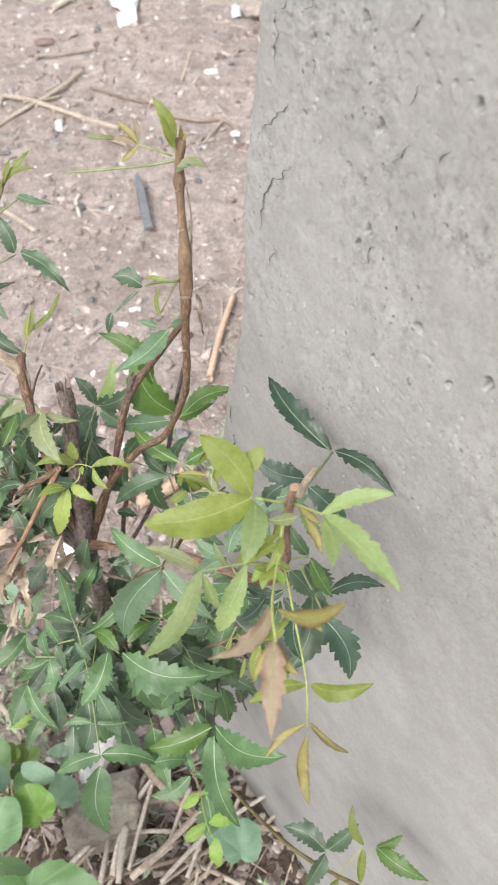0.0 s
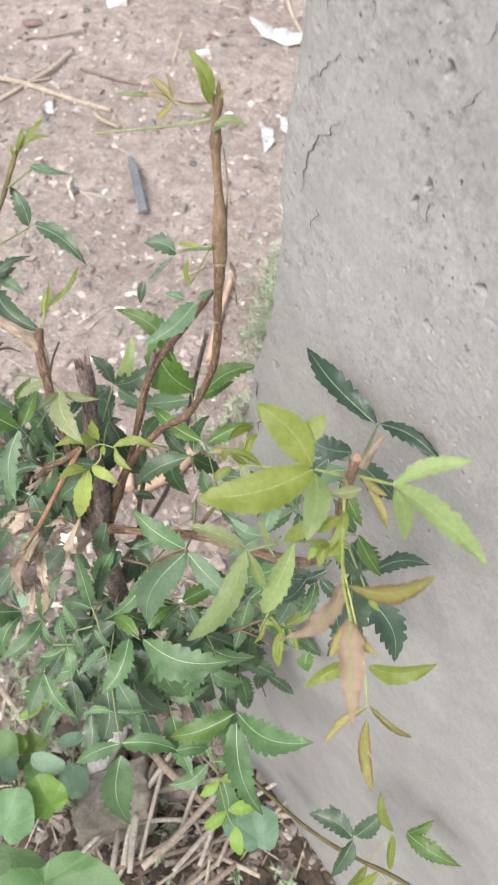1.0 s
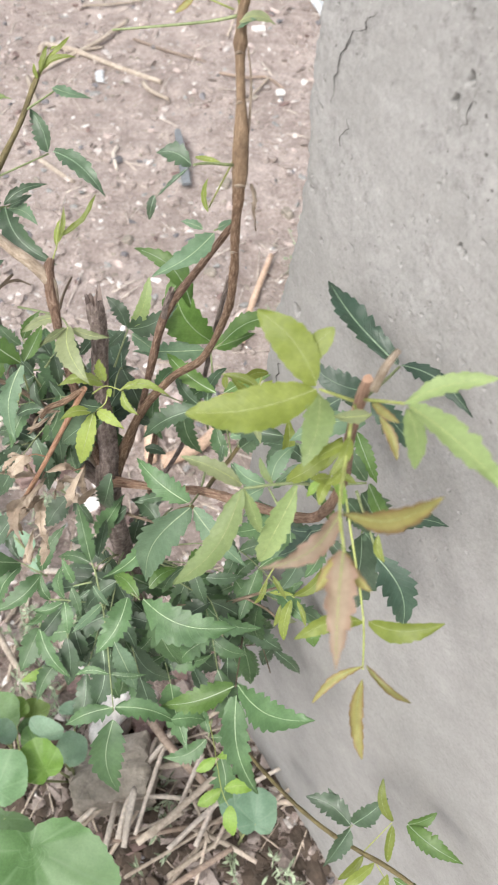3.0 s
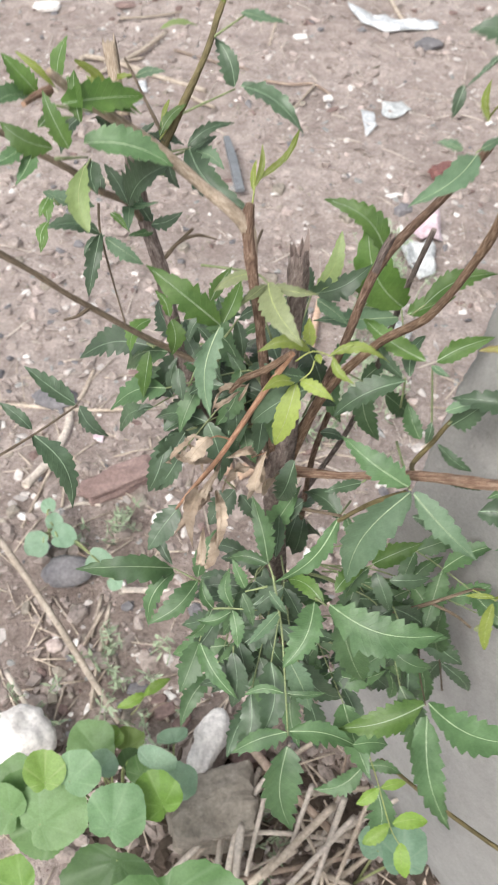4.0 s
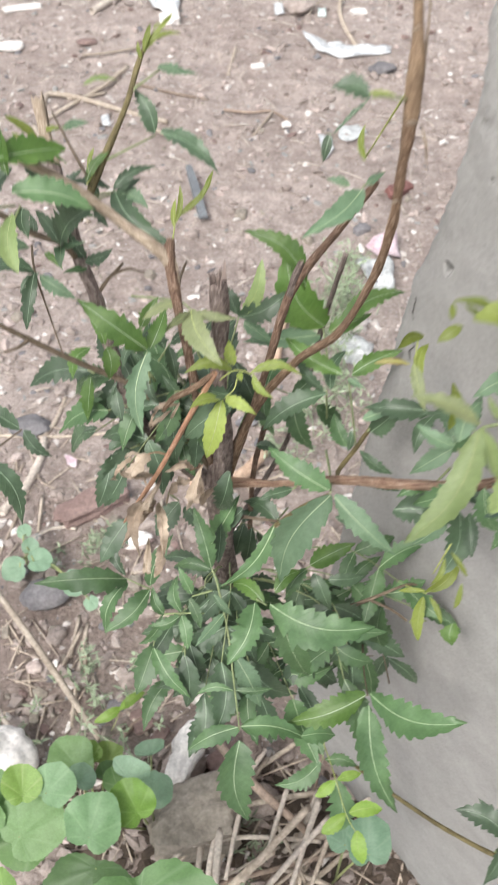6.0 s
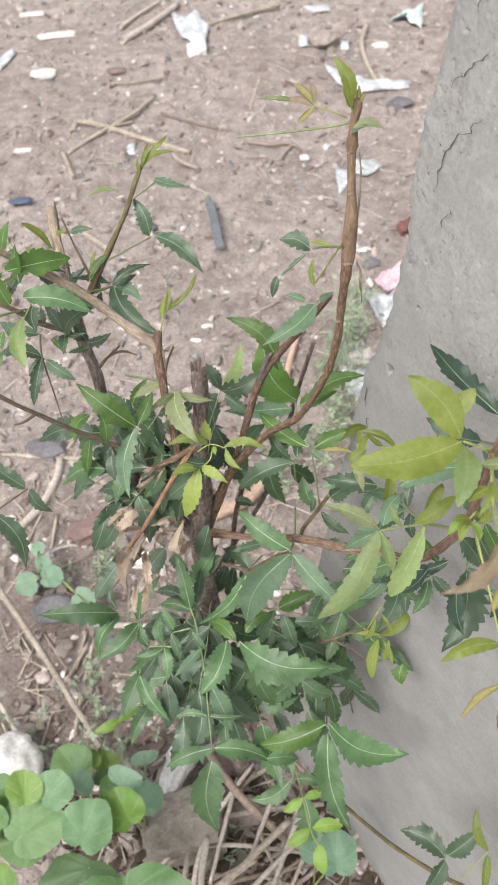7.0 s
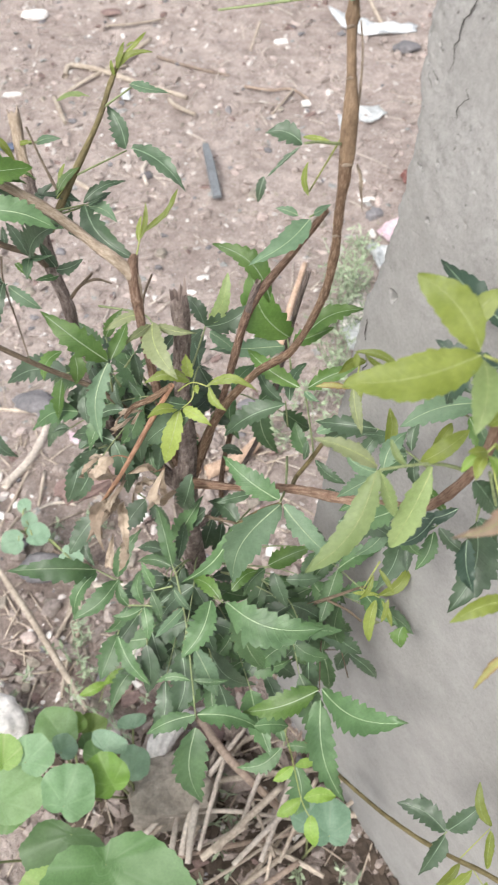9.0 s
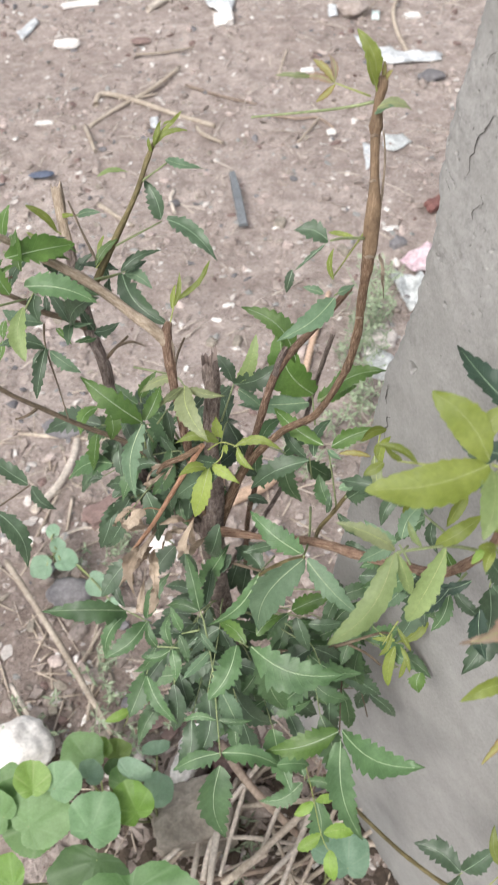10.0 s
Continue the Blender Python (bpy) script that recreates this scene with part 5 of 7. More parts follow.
compound_leaf(sapling, "pale", [(0.038, 0.242, 0.866), (0.021, 0.235, 0.880), (-0.000, 0.229, 0.883)],
    [((-0.001, 0.230, 0.884), (-0.025, 0.235, 0.894), 0.3, "olive"), ((-0.001, 0.229, 0.883), (-0.027, 0.201, 0.852), 0.28), ((0.000, 0.229, 0.883), (0.007, 0.219, 0.866), 0.32), ((0.021, 0.235, 0.878), (0.007, 0.214, 0.850), 0.34), ((0.016, 0.236, 0.879), (0.033, 0.242, 0.892), 0.35, "lime"), ((0.011, 0.237, 0.875), (0.005, 0.245, 0.882), 0.3)], "stalk", 0.0009)
compound_leaf(sapling, "grey", [(0.015, 0.267, 0.810), (0.009, 0.275, 0.816)],
    [((0.008, 0.276, 0.817), (-0.009, 0.284, 0.823), 0.42), ((0.010, 0.277, 0.818), (0.021, 0.292, 0.829), 0.45), ((0.007, 0.275, 0.816), (-0.011, 0.272, 0.801), 0.4), ((0.018, 0.263, 0.806), (-0.008, 0.267, 0.784), 0.36, "mid"), ((0.021, 0.261, 0.805), (0.031, 0.250, 0.783), 0.4, "mid")], "stalk", 0.0008)
compound_leaf(sapling, "lime", [(0.014, 0.263, 0.756), (0.007, 0.257, 0.738)],
    [((0.014, 0.260, 0.754), (0.022, 0.250, 0.746), 0.2), ((0.011, 0.258, 0.751), (0.004, 0.249, 0.740), 0.2), ((0.019, 0.248, 0.744), (0.016, 0.240, 0.732), 0.22)], "young", 0.0008)
compound_leaf(sapling, "dark", [(0.076, 0.189, 0.483), (0.083, 0.193, 0.507)],
    [((0.082, 0.193, 0.507), (0.049, 0.210, 0.510), 0.46), ((0.084, 0.194, 0.507), (0.106, 0.207, 0.530), 0.44), ((0.082, 0.191, 0.505), (0.064, 0.167, 0.489), 0.44), ((0.076, 0.200, 0.508), (0.065, 0.216, 0.514), 0.45)], "stalk", 0.0008)
compound_leaf(sapling, "lime", [(0.092, 0.178, 0.495), (0.108, 0.191, 0.531)],
    [((0.108, 0.192, 0.531), (0.100, 0.214, 0.551), 0.26), ((0.109, 0.190, 0.529), (0.107, 0.168, 0.515), 0.3), ((0.117, 0.188, 0.544), (0.151, 0.164, 0.550), 0.36, "green"), ((0.117, 0.188, 0.544), (0.135, 0.193, 0.557), 0.4, "green"), ((0.092, 0.176, 0.496), (0.075, 0.160, 0.484), 0.3)], "young", 0.0008)
compound_leaf(sapling, "green", [(0.100, 0.172, 0.499), (0.109, 0.159, 0.495)],
    [((0.100, 0.171, 0.498), (0.078, 0.155, 0.492), 0.35, "lime"), ((0.108, 0.164, 0.499), (0.107, 0.137, 0.490), 0.35, "lime"), ((0.111, 0.160, 0.509), (0.140, 0.142, 0.507), 0.35)], "young", 0.0008)
compound_leaf(sapling, "dark", [(-0.261, 0.323, 0.731), (-0.242, 0.337, 0.735), (-0.220, 0.353, 0.742)],
    [((-0.221, 0.353, 0.743), (-0.247, 0.363, 0.761), 0.34), ((-0.219, 0.352, 0.742), (-0.204, 0.345, 0.726), 0.4), ((-0.242, 0.337, 0.735), (-0.222, 0.315, 0.699), 0.32), ((-0.243, 0.339, 0.737), (-0.259, 0.346, 0.750), 0.35)], "purple", 0.0008)
compound_leaf(sapling, "dry", [(-0.1381, 0.3620, 0.7059), (-0.1456, 0.3600, 0.7116), (-0.1524, 0.3580, 0.7107)],
    [((-0.1506, 0.3580, 0.7129), (-0.1644, 0.3540, 0.6946), 0.62), ((-0.1524, 0.3580, 0.7107), (-0.1666, 0.3600, 0.7070), 0.30)], "twig", 0.0006)
compound_leaf(sapling, "dry", [(-0.1275, 0.3720, 0.6779), (-0.1187, 0.3680, 0.6880)],
    [((-0.1187, 0.3680, 0.6880), (-0.1135, 0.3620, 0.6600), 0.55)], "twig", 0.0006)
compound_leaf(sapling, "dry", [(-0.145, 0.363, 0.687), (-0.153, 0.354, 0.667)],
    [((-0.151, 0.356, 0.668), (-0.162, 0.324, 0.653), 0.4), ((-0.148, 0.357, 0.663), (-0.146, 0.327, 0.644), 0.32), ((-0.148, 0.362, 0.686), (-0.173, 0.368, 0.687), 0.4), ((-0.141, 0.358, 0.695), (-0.123, 0.366, 0.688), 0.4), ((-0.122, 0.381, 0.674), (-0.118, 0.367, 0.649), 0.4), ((-0.134, 0.374, 0.735), (-0.150, 0.372, 0.721), 0.3), ((-0.129, 0.374, 0.741), (-0.135, 0.369, 0.730), 0.24), ((-0.169, 0.382, 0.678), (-0.157, 0.367, 0.666), 0.24), ((-0.148, 0.347, 0.635), (-0.158, 0.331, 0.609), 0.35)], "purple", 0.0008)
compound_leaf(sapling, "lime", [(-0.130, 0.430, 0.817), (-0.129, 0.445, 0.820)],
    [((-0.129, 0.443, 0.819), (-0.126, 0.457, 0.836), 0.16), ((-0.129, 0.446, 0.821), (-0.109, 0.459, 0.836), 0.14), ((-0.130, 0.442, 0.817), (-0.129, 0.455, 0.828), 0.2), ((-0.114, 0.451, 0.829), (-0.107, 0.464, 0.841), 0.2)], "young", 0.0008)
compound_leaf(sapling, "dark", [(-0.160, 0.411, 0.691), (-0.181, 0.393, 0.674)],
    [((-0.182, 0.389, 0.673), (-0.193, 0.364, 0.647), 0.45), ((-0.183, 0.391, 0.676), (-0.165, 0.403, 0.682), 0.45), ((-0.181, 0.389, 0.674), (-0.166, 0.393, 0.670), 0.4), ((-0.176, 0.403, 0.698), (-0.175, 0.413, 0.720), 0.35), ((-0.189, 0.396, 0.693), (-0.200, 0.393, 0.691), 0.35)], "stalk", 0.0008)
compound_leaf(sapling, "mid", [(-0.112, 0.396, 0.703), (-0.116, 0.406, 0.685)],
    [((-0.135, 0.403, 0.697), (-0.123, 0.402, 0.682), 0.6, "dark"), ((-0.150, 0.388, 0.711), (-0.138, 0.392, 0.713), 0.5, "dark"), ((-0.116, 0.404, 0.684), (-0.129, 0.402, 0.683), 0.5, "dark")], "stalk", 0.0008)
compound_leaf(sapling, "green", [(-0.187, 0.410, 0.731), (-0.192, 0.415, 0.729)],
    [((-0.190, 0.426, 0.738), (-0.202, 0.408, 0.729), 0.6), ((-0.191, 0.415, 0.722), (-0.196, 0.399, 0.696), 0.4)], "stalk", 0.0008)
compound_leaf(sapling, "dry", [(-0.150, 0.367, 0.680), (-0.159, 0.362, 0.663)],
    [((-0.165, 0.375, 0.688), (-0.180, 0.367, 0.675), 0.32), ((-0.160, 0.357, 0.666), (-0.163, 0.333, 0.652), 0.4), ((-0.153, 0.357, 0.659), (-0.170, 0.331, 0.657), 0.4), ((-0.123, 0.376, 0.661), (-0.148, 0.366, 0.653), 0.24), ((-0.130, 0.382, 0.731), (-0.149, 0.384, 0.720), 0.3), ((-0.147, 0.385, 0.721), (-0.151, 0.376, 0.714), 0.24), ((-0.156, 0.341, 0.646), (-0.160, 0.329, 0.622), 0.35), ((-0.147, 0.364, 0.678), (-0.159, 0.353, 0.655), 0.3), ((-0.174, 0.373, 0.673), (-0.162, 0.366, 0.680), 0.24)], "purple", 0.0008)
compound_leaf(sapling, "dark", [(-0.145, 0.376, 0.648), (-0.139, 0.377, 0.638)],
    [((-0.139, 0.377, 0.636), (-0.155, 0.359, 0.621), 0.62), ((-0.174, 0.364, 0.633), (-0.194, 0.343, 0.612), 0.5), ((-0.135, 0.378, 0.630), (-0.122, 0.367, 0.614), 0.5), ((-0.085, 0.408, 0.660), (-0.069, 0.406, 0.657), 0.5), ((-0.092, 0.420, 0.683), (-0.076, 0.415, 0.679), 0.5)], "stalk", 0.0008)
compound_leaf(sapling, "mid", [(-0.115, 0.320, 0.613), (-0.129, 0.319, 0.607)],
    [((-0.129, 0.321, 0.608), (-0.138, 0.332, 0.624), 0.4), ((-0.131, 0.318, 0.606), (-0.123, 0.302, 0.592), 0.36), ((-0.114, 0.318, 0.611), (-0.102, 0.307, 0.601), 0.34, "grey"), ((-0.138, 0.311, 0.594), (-0.160, 0.306, 0.590), 0.36), ((-0.117, 0.318, 0.605), (-0.128, 0.311, 0.600), 0.3, "dark")], "stalk", 0.0008)
compound_leaf(sapling, "mid", [(-0.061, 0.337, 0.606), (-0.048, 0.341, 0.609)],
    [((-0.048, 0.342, 0.609), (-0.018, 0.349, 0.626), 0.45, "green"), ((-0.050, 0.340, 0.608), (-0.065, 0.321, 0.600), 0.4), ((-0.044, 0.343, 0.597), (-0.034, 0.323, 0.579), 0.45, "dark"), ((-0.035, 0.340, 0.593), (-0.008, 0.343, 0.594), 0.4, "dark")], "stalk", 0.0008)
compound_leaf(sapling, "dark", [(-0.072, 0.324, 0.531), (-0.048, 0.318, 0.524)],
    [((-0.048, 0.318, 0.524), (-0.024, 0.305, 0.498), 0.45), ((-0.051, 0.320, 0.526), (-0.063, 0.335, 0.552), 0.45), ((-0.053, 0.316, 0.523), (-0.069, 0.295, 0.506), 0.45), ((-0.034, 0.317, 0.522), (-0.015, 0.326, 0.528), 0.45)], "stalk", 0.0008)
compound_leaf(sapling, "dark", [(-0.188, 0.466, 0.818), (-0.177, 0.470, 0.819), (-0.166, 0.476, 0.820)],
    [((-0.167, 0.476, 0.820), (-0.152, 0.479, 0.827), 0.45), ((-0.167, 0.474, 0.819), (-0.147, 0.463, 0.817), 0.42, "grey"), ((-0.177, 0.471, 0.819), (-0.183, 0.477, 0.830), 0.45), ((-0.177, 0.470, 0.818), (-0.172, 0.457, 0.808), 0.4)], "stalk", 0.0008)
compound_leaf(sapling, "dark", [(-0.225, 0.432, 0.869), (-0.207, 0.440, 0.861)],
    [((-0.216, 0.439, 0.867), (-0.186, 0.451, 0.856), 0.34, "green"), ((-0.207, 0.439, 0.860), (-0.199, 0.438, 0.845), 0.45), ((-0.212, 0.434, 0.863), (-0.224, 0.423, 0.849), 0.4), ((-0.203, 0.441, 0.862), (-0.194, 0.458, 0.862), 0.4)], "stalk", 0.0008)
compound_leaf(sapling, "grey", [(0.059, 0.311, 0.835), (0.054, 0.305, 0.836)],
    [((0.054, 0.305, 0.836), (0.018, 0.297, 0.826), 0.36), ((0.053, 0.311, 0.835), (0.044, 0.328, 0.836), 0.36, "dark")], "stalk", 0.0008)
compound_leaf(sapling, "dark", [(0.025, 0.356, 0.744), (0.017, 0.359, 0.748)],
    [((0.017, 0.359, 0.748), (-0.020, 0.367, 0.744), 0.36), ((0.025, 0.357, 0.745), (0.035, 0.341, 0.733), 0.36, "grey"), ((0.019, 0.357, 0.746), (0.008, 0.340, 0.733), 0.4, "dark")], "stalk", 0.0008)
compound_leaf(sapling, "dark", [(0.029, 0.322, 0.718), (0.026, 0.310, 0.709)],
    [((-0.004, 0.317, 0.710), (0.026, 0.306, 0.712), 0.62), ((0.031, 0.309, 0.720), (0.018, 0.276, 0.702), 0.42), ((0.034, 0.302, 0.727), (0.034, 0.280, 0.717), 0.4), ((0.026, 0.314, 0.712), (0.006, 0.303, 0.692), 0.36, "grey")], "stalk", 0.0008)
compound_leaf(sapling, "green", [(0.047, 0.304, 0.830), (0.051, 0.303, 0.828)],
    [((0.051, 0.303, 0.828), (0.062, 0.281, 0.817), 0.34), ((0.045, 0.306, 0.819), (0.035, 0.292, 0.808), 0.36, "lime"), ((0.017, 0.330, 0.801), (0.016, 0.311, 0.787), 0.32, "lime")], "stalk", 0.0008)
compound_leaf(sapling, "olive", [(0.002, 0.356, 0.810), (-0.002, 0.334, 0.806)],
    [((0.005, 0.356, 0.809), (-0.010, 0.343, 0.813), 0.3, "lime"), ((-0.002, 0.337, 0.808), (0.003, 0.318, 0.793), 0.3, "olive"), ((-0.004, 0.337, 0.808), (-0.022, 0.337, 0.809), 0.26, "bronze"), ((0.002, 0.330, 0.802), (0.007, 0.353, 0.808), 0.25, "lime")], "young", 0.0008)
compound_leaf(sapling, "green", [(-0.148, 0.399, 0.763), (-0.151, 0.404, 0.774)],
    [((-0.151, 0.404, 0.774), (-0.140, 0.415, 0.789), 0.4), ((-0.150, 0.402, 0.772), (-0.134, 0.396, 0.772), 0.45, "dark"), ((-0.153, 0.402, 0.770), (-0.168, 0.410, 0.781), 0.42, "mid"), ((-0.155, 0.401, 0.766), (-0.163, 0.389, 0.756), 0.42, "dark")], "stalk", 0.0008)
compound_leaf(sapling, "dark", [(-0.145, 0.411, 0.740), (-0.137, 0.416, 0.750)],
    [((-0.137, 0.416, 0.750), (-0.120, 0.417, 0.757), 0.42), ((-0.138, 0.415, 0.749), (-0.134, 0.402, 0.732), 0.42), ((-0.140, 0.415, 0.747), (-0.150, 0.426, 0.760), 0.4)], "stalk", 0.0008)
compound_leaf(sapling, "mid", [(-0.185, 0.446, 0.773), (-0.188, 0.451, 0.790)],
    [((-0.188, 0.450, 0.790), (-0.196, 0.455, 0.807), 0.42, "dark"), ((-0.188, 0.449, 0.789), (-0.170, 0.452, 0.796), 0.42, "dark"), ((-0.187, 0.448, 0.785), (-0.200, 0.440, 0.788), 0.4)], "stalk", 0.0008)
compound_leaf(sapling, "dark", [(-0.191, 0.457, 0.815), (-0.195, 0.464, 0.828)],
    [((-0.195, 0.463, 0.827), (-0.185, 0.471, 0.839), 0.45), ((-0.196, 0.462, 0.826), (-0.207, 0.458, 0.834), 0.42), ((-0.194, 0.461, 0.823), (-0.178, 0.454, 0.818), 0.4, "mid")], "stalk", 0.0008)
compound_leaf(sapling, "dark", [(0.039, 0.306, 0.781), (0.028, 0.319, 0.779)],
    [((0.028, 0.319, 0.779), (0.004, 0.331, 0.777), 0.4), ((0.029, 0.317, 0.778), (0.011, 0.308, 0.766), 0.4, "mid"), ((0.033, 0.315, 0.778), (0.036, 0.299, 0.770), 0.4), ((0.031, 0.319, 0.779), (0.035, 0.333, 0.790), 0.38)], "stalk", 0.0008)
compound_leaf(sapling, "dark", [(0.048, 0.279, 0.785), (0.040, 0.271, 0.779)],
    [((0.040, 0.271, 0.779), (0.018, 0.282, 0.776), 0.4), ((0.039, 0.269, 0.778), (0.030, 0.253, 0.766), 0.4, "mid"), ((0.042, 0.271, 0.779), (0.057, 0.258, 0.774), 0.38), ((0.045, 0.277, 0.783), (0.038, 0.293, 0.784), 0.4, "green")], "stalk", 0.0008)
compound_leaf(sapling, "dark", [(0.060, 0.276, 0.795), (0.057, 0.266, 0.793)],
    [((0.057, 0.266, 0.793), (0.043, 0.226, 0.775), 0.44), ((0.058, 0.267, 0.794), (0.066, 0.251, 0.787), 0.4)], "stalk", 0.0008)
compound_leaf(sapling, "mid", [(0.022, 0.315, 0.751), (0.013, 0.310, 0.741)],
    [((0.013, 0.310, 0.741), (-0.006, 0.308, 0.735), 0.4), ((0.014, 0.309, 0.740), (0.008, 0.292, 0.728), 0.42, "dark"), ((0.017, 0.310, 0.741), (0.026, 0.294, 0.735), 0.4, "dark")], "stalk", 0.0008)
compound_leaf(sapling, "dark", [(-0.136, 0.392, 0.704), (-0.133, 0.400, 0.717)],
    [((-0.133, 0.400, 0.717), (-0.144, 0.408, 0.731), 0.42), ((-0.132, 0.400, 0.717), (-0.118, 0.406, 0.728), 0.42), ((-0.134, 0.398, 0.712), (-0.149, 0.392, 0.712), 0.42, "mid"), ((-0.131, 0.395, 0.711), (-0.117, 0.387, 0.705), 0.42)], "stalk", 0.0008)
compound_leaf(sapling, "dark", [(-0.126, 0.392, 0.684), (-0.138, 0.391, 0.681)],
    [((-0.138, 0.391, 0.681), (-0.158, 0.382, 0.678), 0.42), ((-0.138, 0.389, 0.680), (-0.144, 0.373, 0.662), 0.42), ((-0.133, 0.390, 0.683), (-0.125, 0.374, 0.669), 0.42, "mid"), ((-0.135, 0.392, 0.685), (-0.141, 0.402, 0.700), 0.42)], "stalk", 0.0008)
compound_leaf(sapling, "dark", [(-0.118, 0.412, 0.739), (-0.122, 0.416, 0.750)],
    [((-0.122, 0.416, 0.750), (-0.133, 0.422, 0.761), 0.42), ((-0.121, 0.416, 0.749), (-0.110, 0.424, 0.762), 0.42), ((-0.121, 0.415, 0.745), (-0.135, 0.408, 0.744), 0.4, "mid")], "stalk", 0.0008)
compound_leaf(sapling, "dark", [(-0.147, 0.401, 0.732), (-0.152, 0.405, 0.740)],
    [((-0.152, 0.405, 0.740), (-0.161, 0.409, 0.750), 0.42), ((-0.151, 0.404, 0.739), (-0.166, 0.395, 0.733), 0.42), ((-0.150, 0.403, 0.736), (-0.145, 0.390, 0.723), 0.4)], "stalk", 0.0008)
compound_leaf(sapling, "green", [(-0.035, 0.439, 0.737), (-0.028, 0.440, 0.744)],
    [((-0.028, 0.440, 0.744), (0.011, 0.446, 0.765), 0.38)], "stalk", 0.0008)
stem(sapling, "red", [(-0.221, 0.419, 0.884), (-0.226, 0.411, 0.885), (-0.229, 0.402, 0.886)], [0.0021, 0.0016, 0.0012], "twig", "strip of torn reddish bark")
compound_leaf(sapling, "green", [(-0.221, 0.419, 0.881), (-0.226, 0.416, 0.882)],
    [((-0.226, 0.416, 0.883), (-0.239, 0.418, 0.901), 0.55), ((-0.218, 0.422, 0.884), (-0.213, 0.433, 0.902), 0.42), ((-0.219, 0.421, 0.884), (-0.235, 0.424, 0.899), 0.17, "lime"), ((-0.216, 0.422, 0.883), (-0.213, 0.425, 0.888), 0.5), ((-0.207, 0.432, 0.884), (-0.197, 0.428, 0.877), 0.26, "lime"), ((-0.227, 0.413, 0.882), (-0.244, 0.399, 0.886), 0.5, "mid")], "young", 0.0008)
compound_leaf(sapling, "mid", [(-0.214, 0.411, 0.868), (-0.221, 0.406, 0.869)],
    [((-0.220, 0.402, 0.865), (-0.241, 0.401, 0.878), 0.5, "green"), ((-0.221, 0.408, 0.870), (-0.212, 0.417, 0.873), 0.5, "green"), ((-0.228, 0.398, 0.865), (-0.235, 0.384, 0.857), 0.55), ((-0.226, 0.407, 0.872), (-0.218, 0.415, 0.878), 0.45, "green"), ((-0.232, 0.398, 0.867), (-0.245, 0.386, 0.866), 0.5)], "purple", 0.0008)
compound_leaf(sapling, "dark", [(-0.212, 0.406, 0.845), (-0.208, 0.419, 0.849)],
    [((-0.207, 0.419, 0.848), (-0.204, 0.406, 0.838), 0.62), ((-0.201, 0.427, 0.868), (-0.184, 0.429, 0.868), 0.3, "green"), ((-0.223, 0.391, 0.846), (-0.227, 0.382, 0.842), 0.6, "green"), ((-0.223, 0.382, 0.839), (-0.225, 0.371, 0.833), 0.5, "green")], "stalk", 0.0008)



def inner_leaves(middle, reach, number, seed, kinds):
    """The crowded inner foliage round the trunk: feathered leaves that arch outwards and hang."""
    rnd = random.Random(seed)
    for _ in range(number):
        while True:
            d = Vector((rnd.uniform(-1, 1), rnd.uniform(-1, 1), rnd.uniform(-1, 1)))
            if 0.25 < d.length < 1:
                break
        node = Vector([m + r * v for m, r, v in zip(middle, reach, d)])
        core = Vector((-0.108, 0.395, node.z - 0.03))
        outward = (node - core)
        outward.z = 0
        outward = outward.normalized() if outward.length > 0.005 else Vector((0, -1, 0))
        heading = (outward * rnd.uniform(0.4, 1) + Vector((rnd.uniform(-.5, .5), rnd.uniform(-.6, .2), rnd.uniform(-1.2, 0.15)))).normalized()
        stalk = [core.lerp(node, 0.35), core.lerp(node, 0.7) + Vector((0, 0, 0.008)), node, node + heading * 0.05]
        side = heading.cross(FACING).normalized()
        tip = stalk[-1]
        kind = rnd.choice(kinds)
        lf = []
        for t in (0.0, 0.5):
            b = node.lerp(tip, t)
            for sgn in (-1, 1):
                if rnd.random() < 0.9:
                    lf.append((b, b + (heading * rnd.uniform(0.3, 0.8) + side * sgn * rnd.uniform(0.6, 1) + Vector((0, 0, rnd.uniform(-.4, .1)))).normalized() * rnd.uniform(0.028, 0.048), rnd.uniform(0.34, 0.46)))
        lf.append((tip, tip + (heading + Vector((0, 0, -0.2))).normalized() * rnd.uniform(0.035, 0.055), rnd.uniform(0.32, 0.44)))
        compound_leaf(sapling, kind, stalk, lf, "stalk", 0.0007)


inner_leaves((-0.105, 0.365, 0.54), (0.056, 0.05, 0.070), 18, 3, ("dark", "dark", "mid"))
inner_leaves((-0.08, 0.385, 0.46), (0.04, 0.04, 0.05), 4, 4, ("dark", "mid"))
inner_leaves((-0.130, 0.412, 0.695), (0.042, 0.025, 0.040), 12, 12, ("dark", "dark", "mid"))
inner_leaves((-0.085, 0.425, 0.705), (0.030, 0.025, 0.035), 2, 13, ("dark", "dark", "mid"))
inner_leaves((-0.02, 0.35, 0.56), (0.03, 0.03, 0.05), 5, 7, ("dark", "mid"))

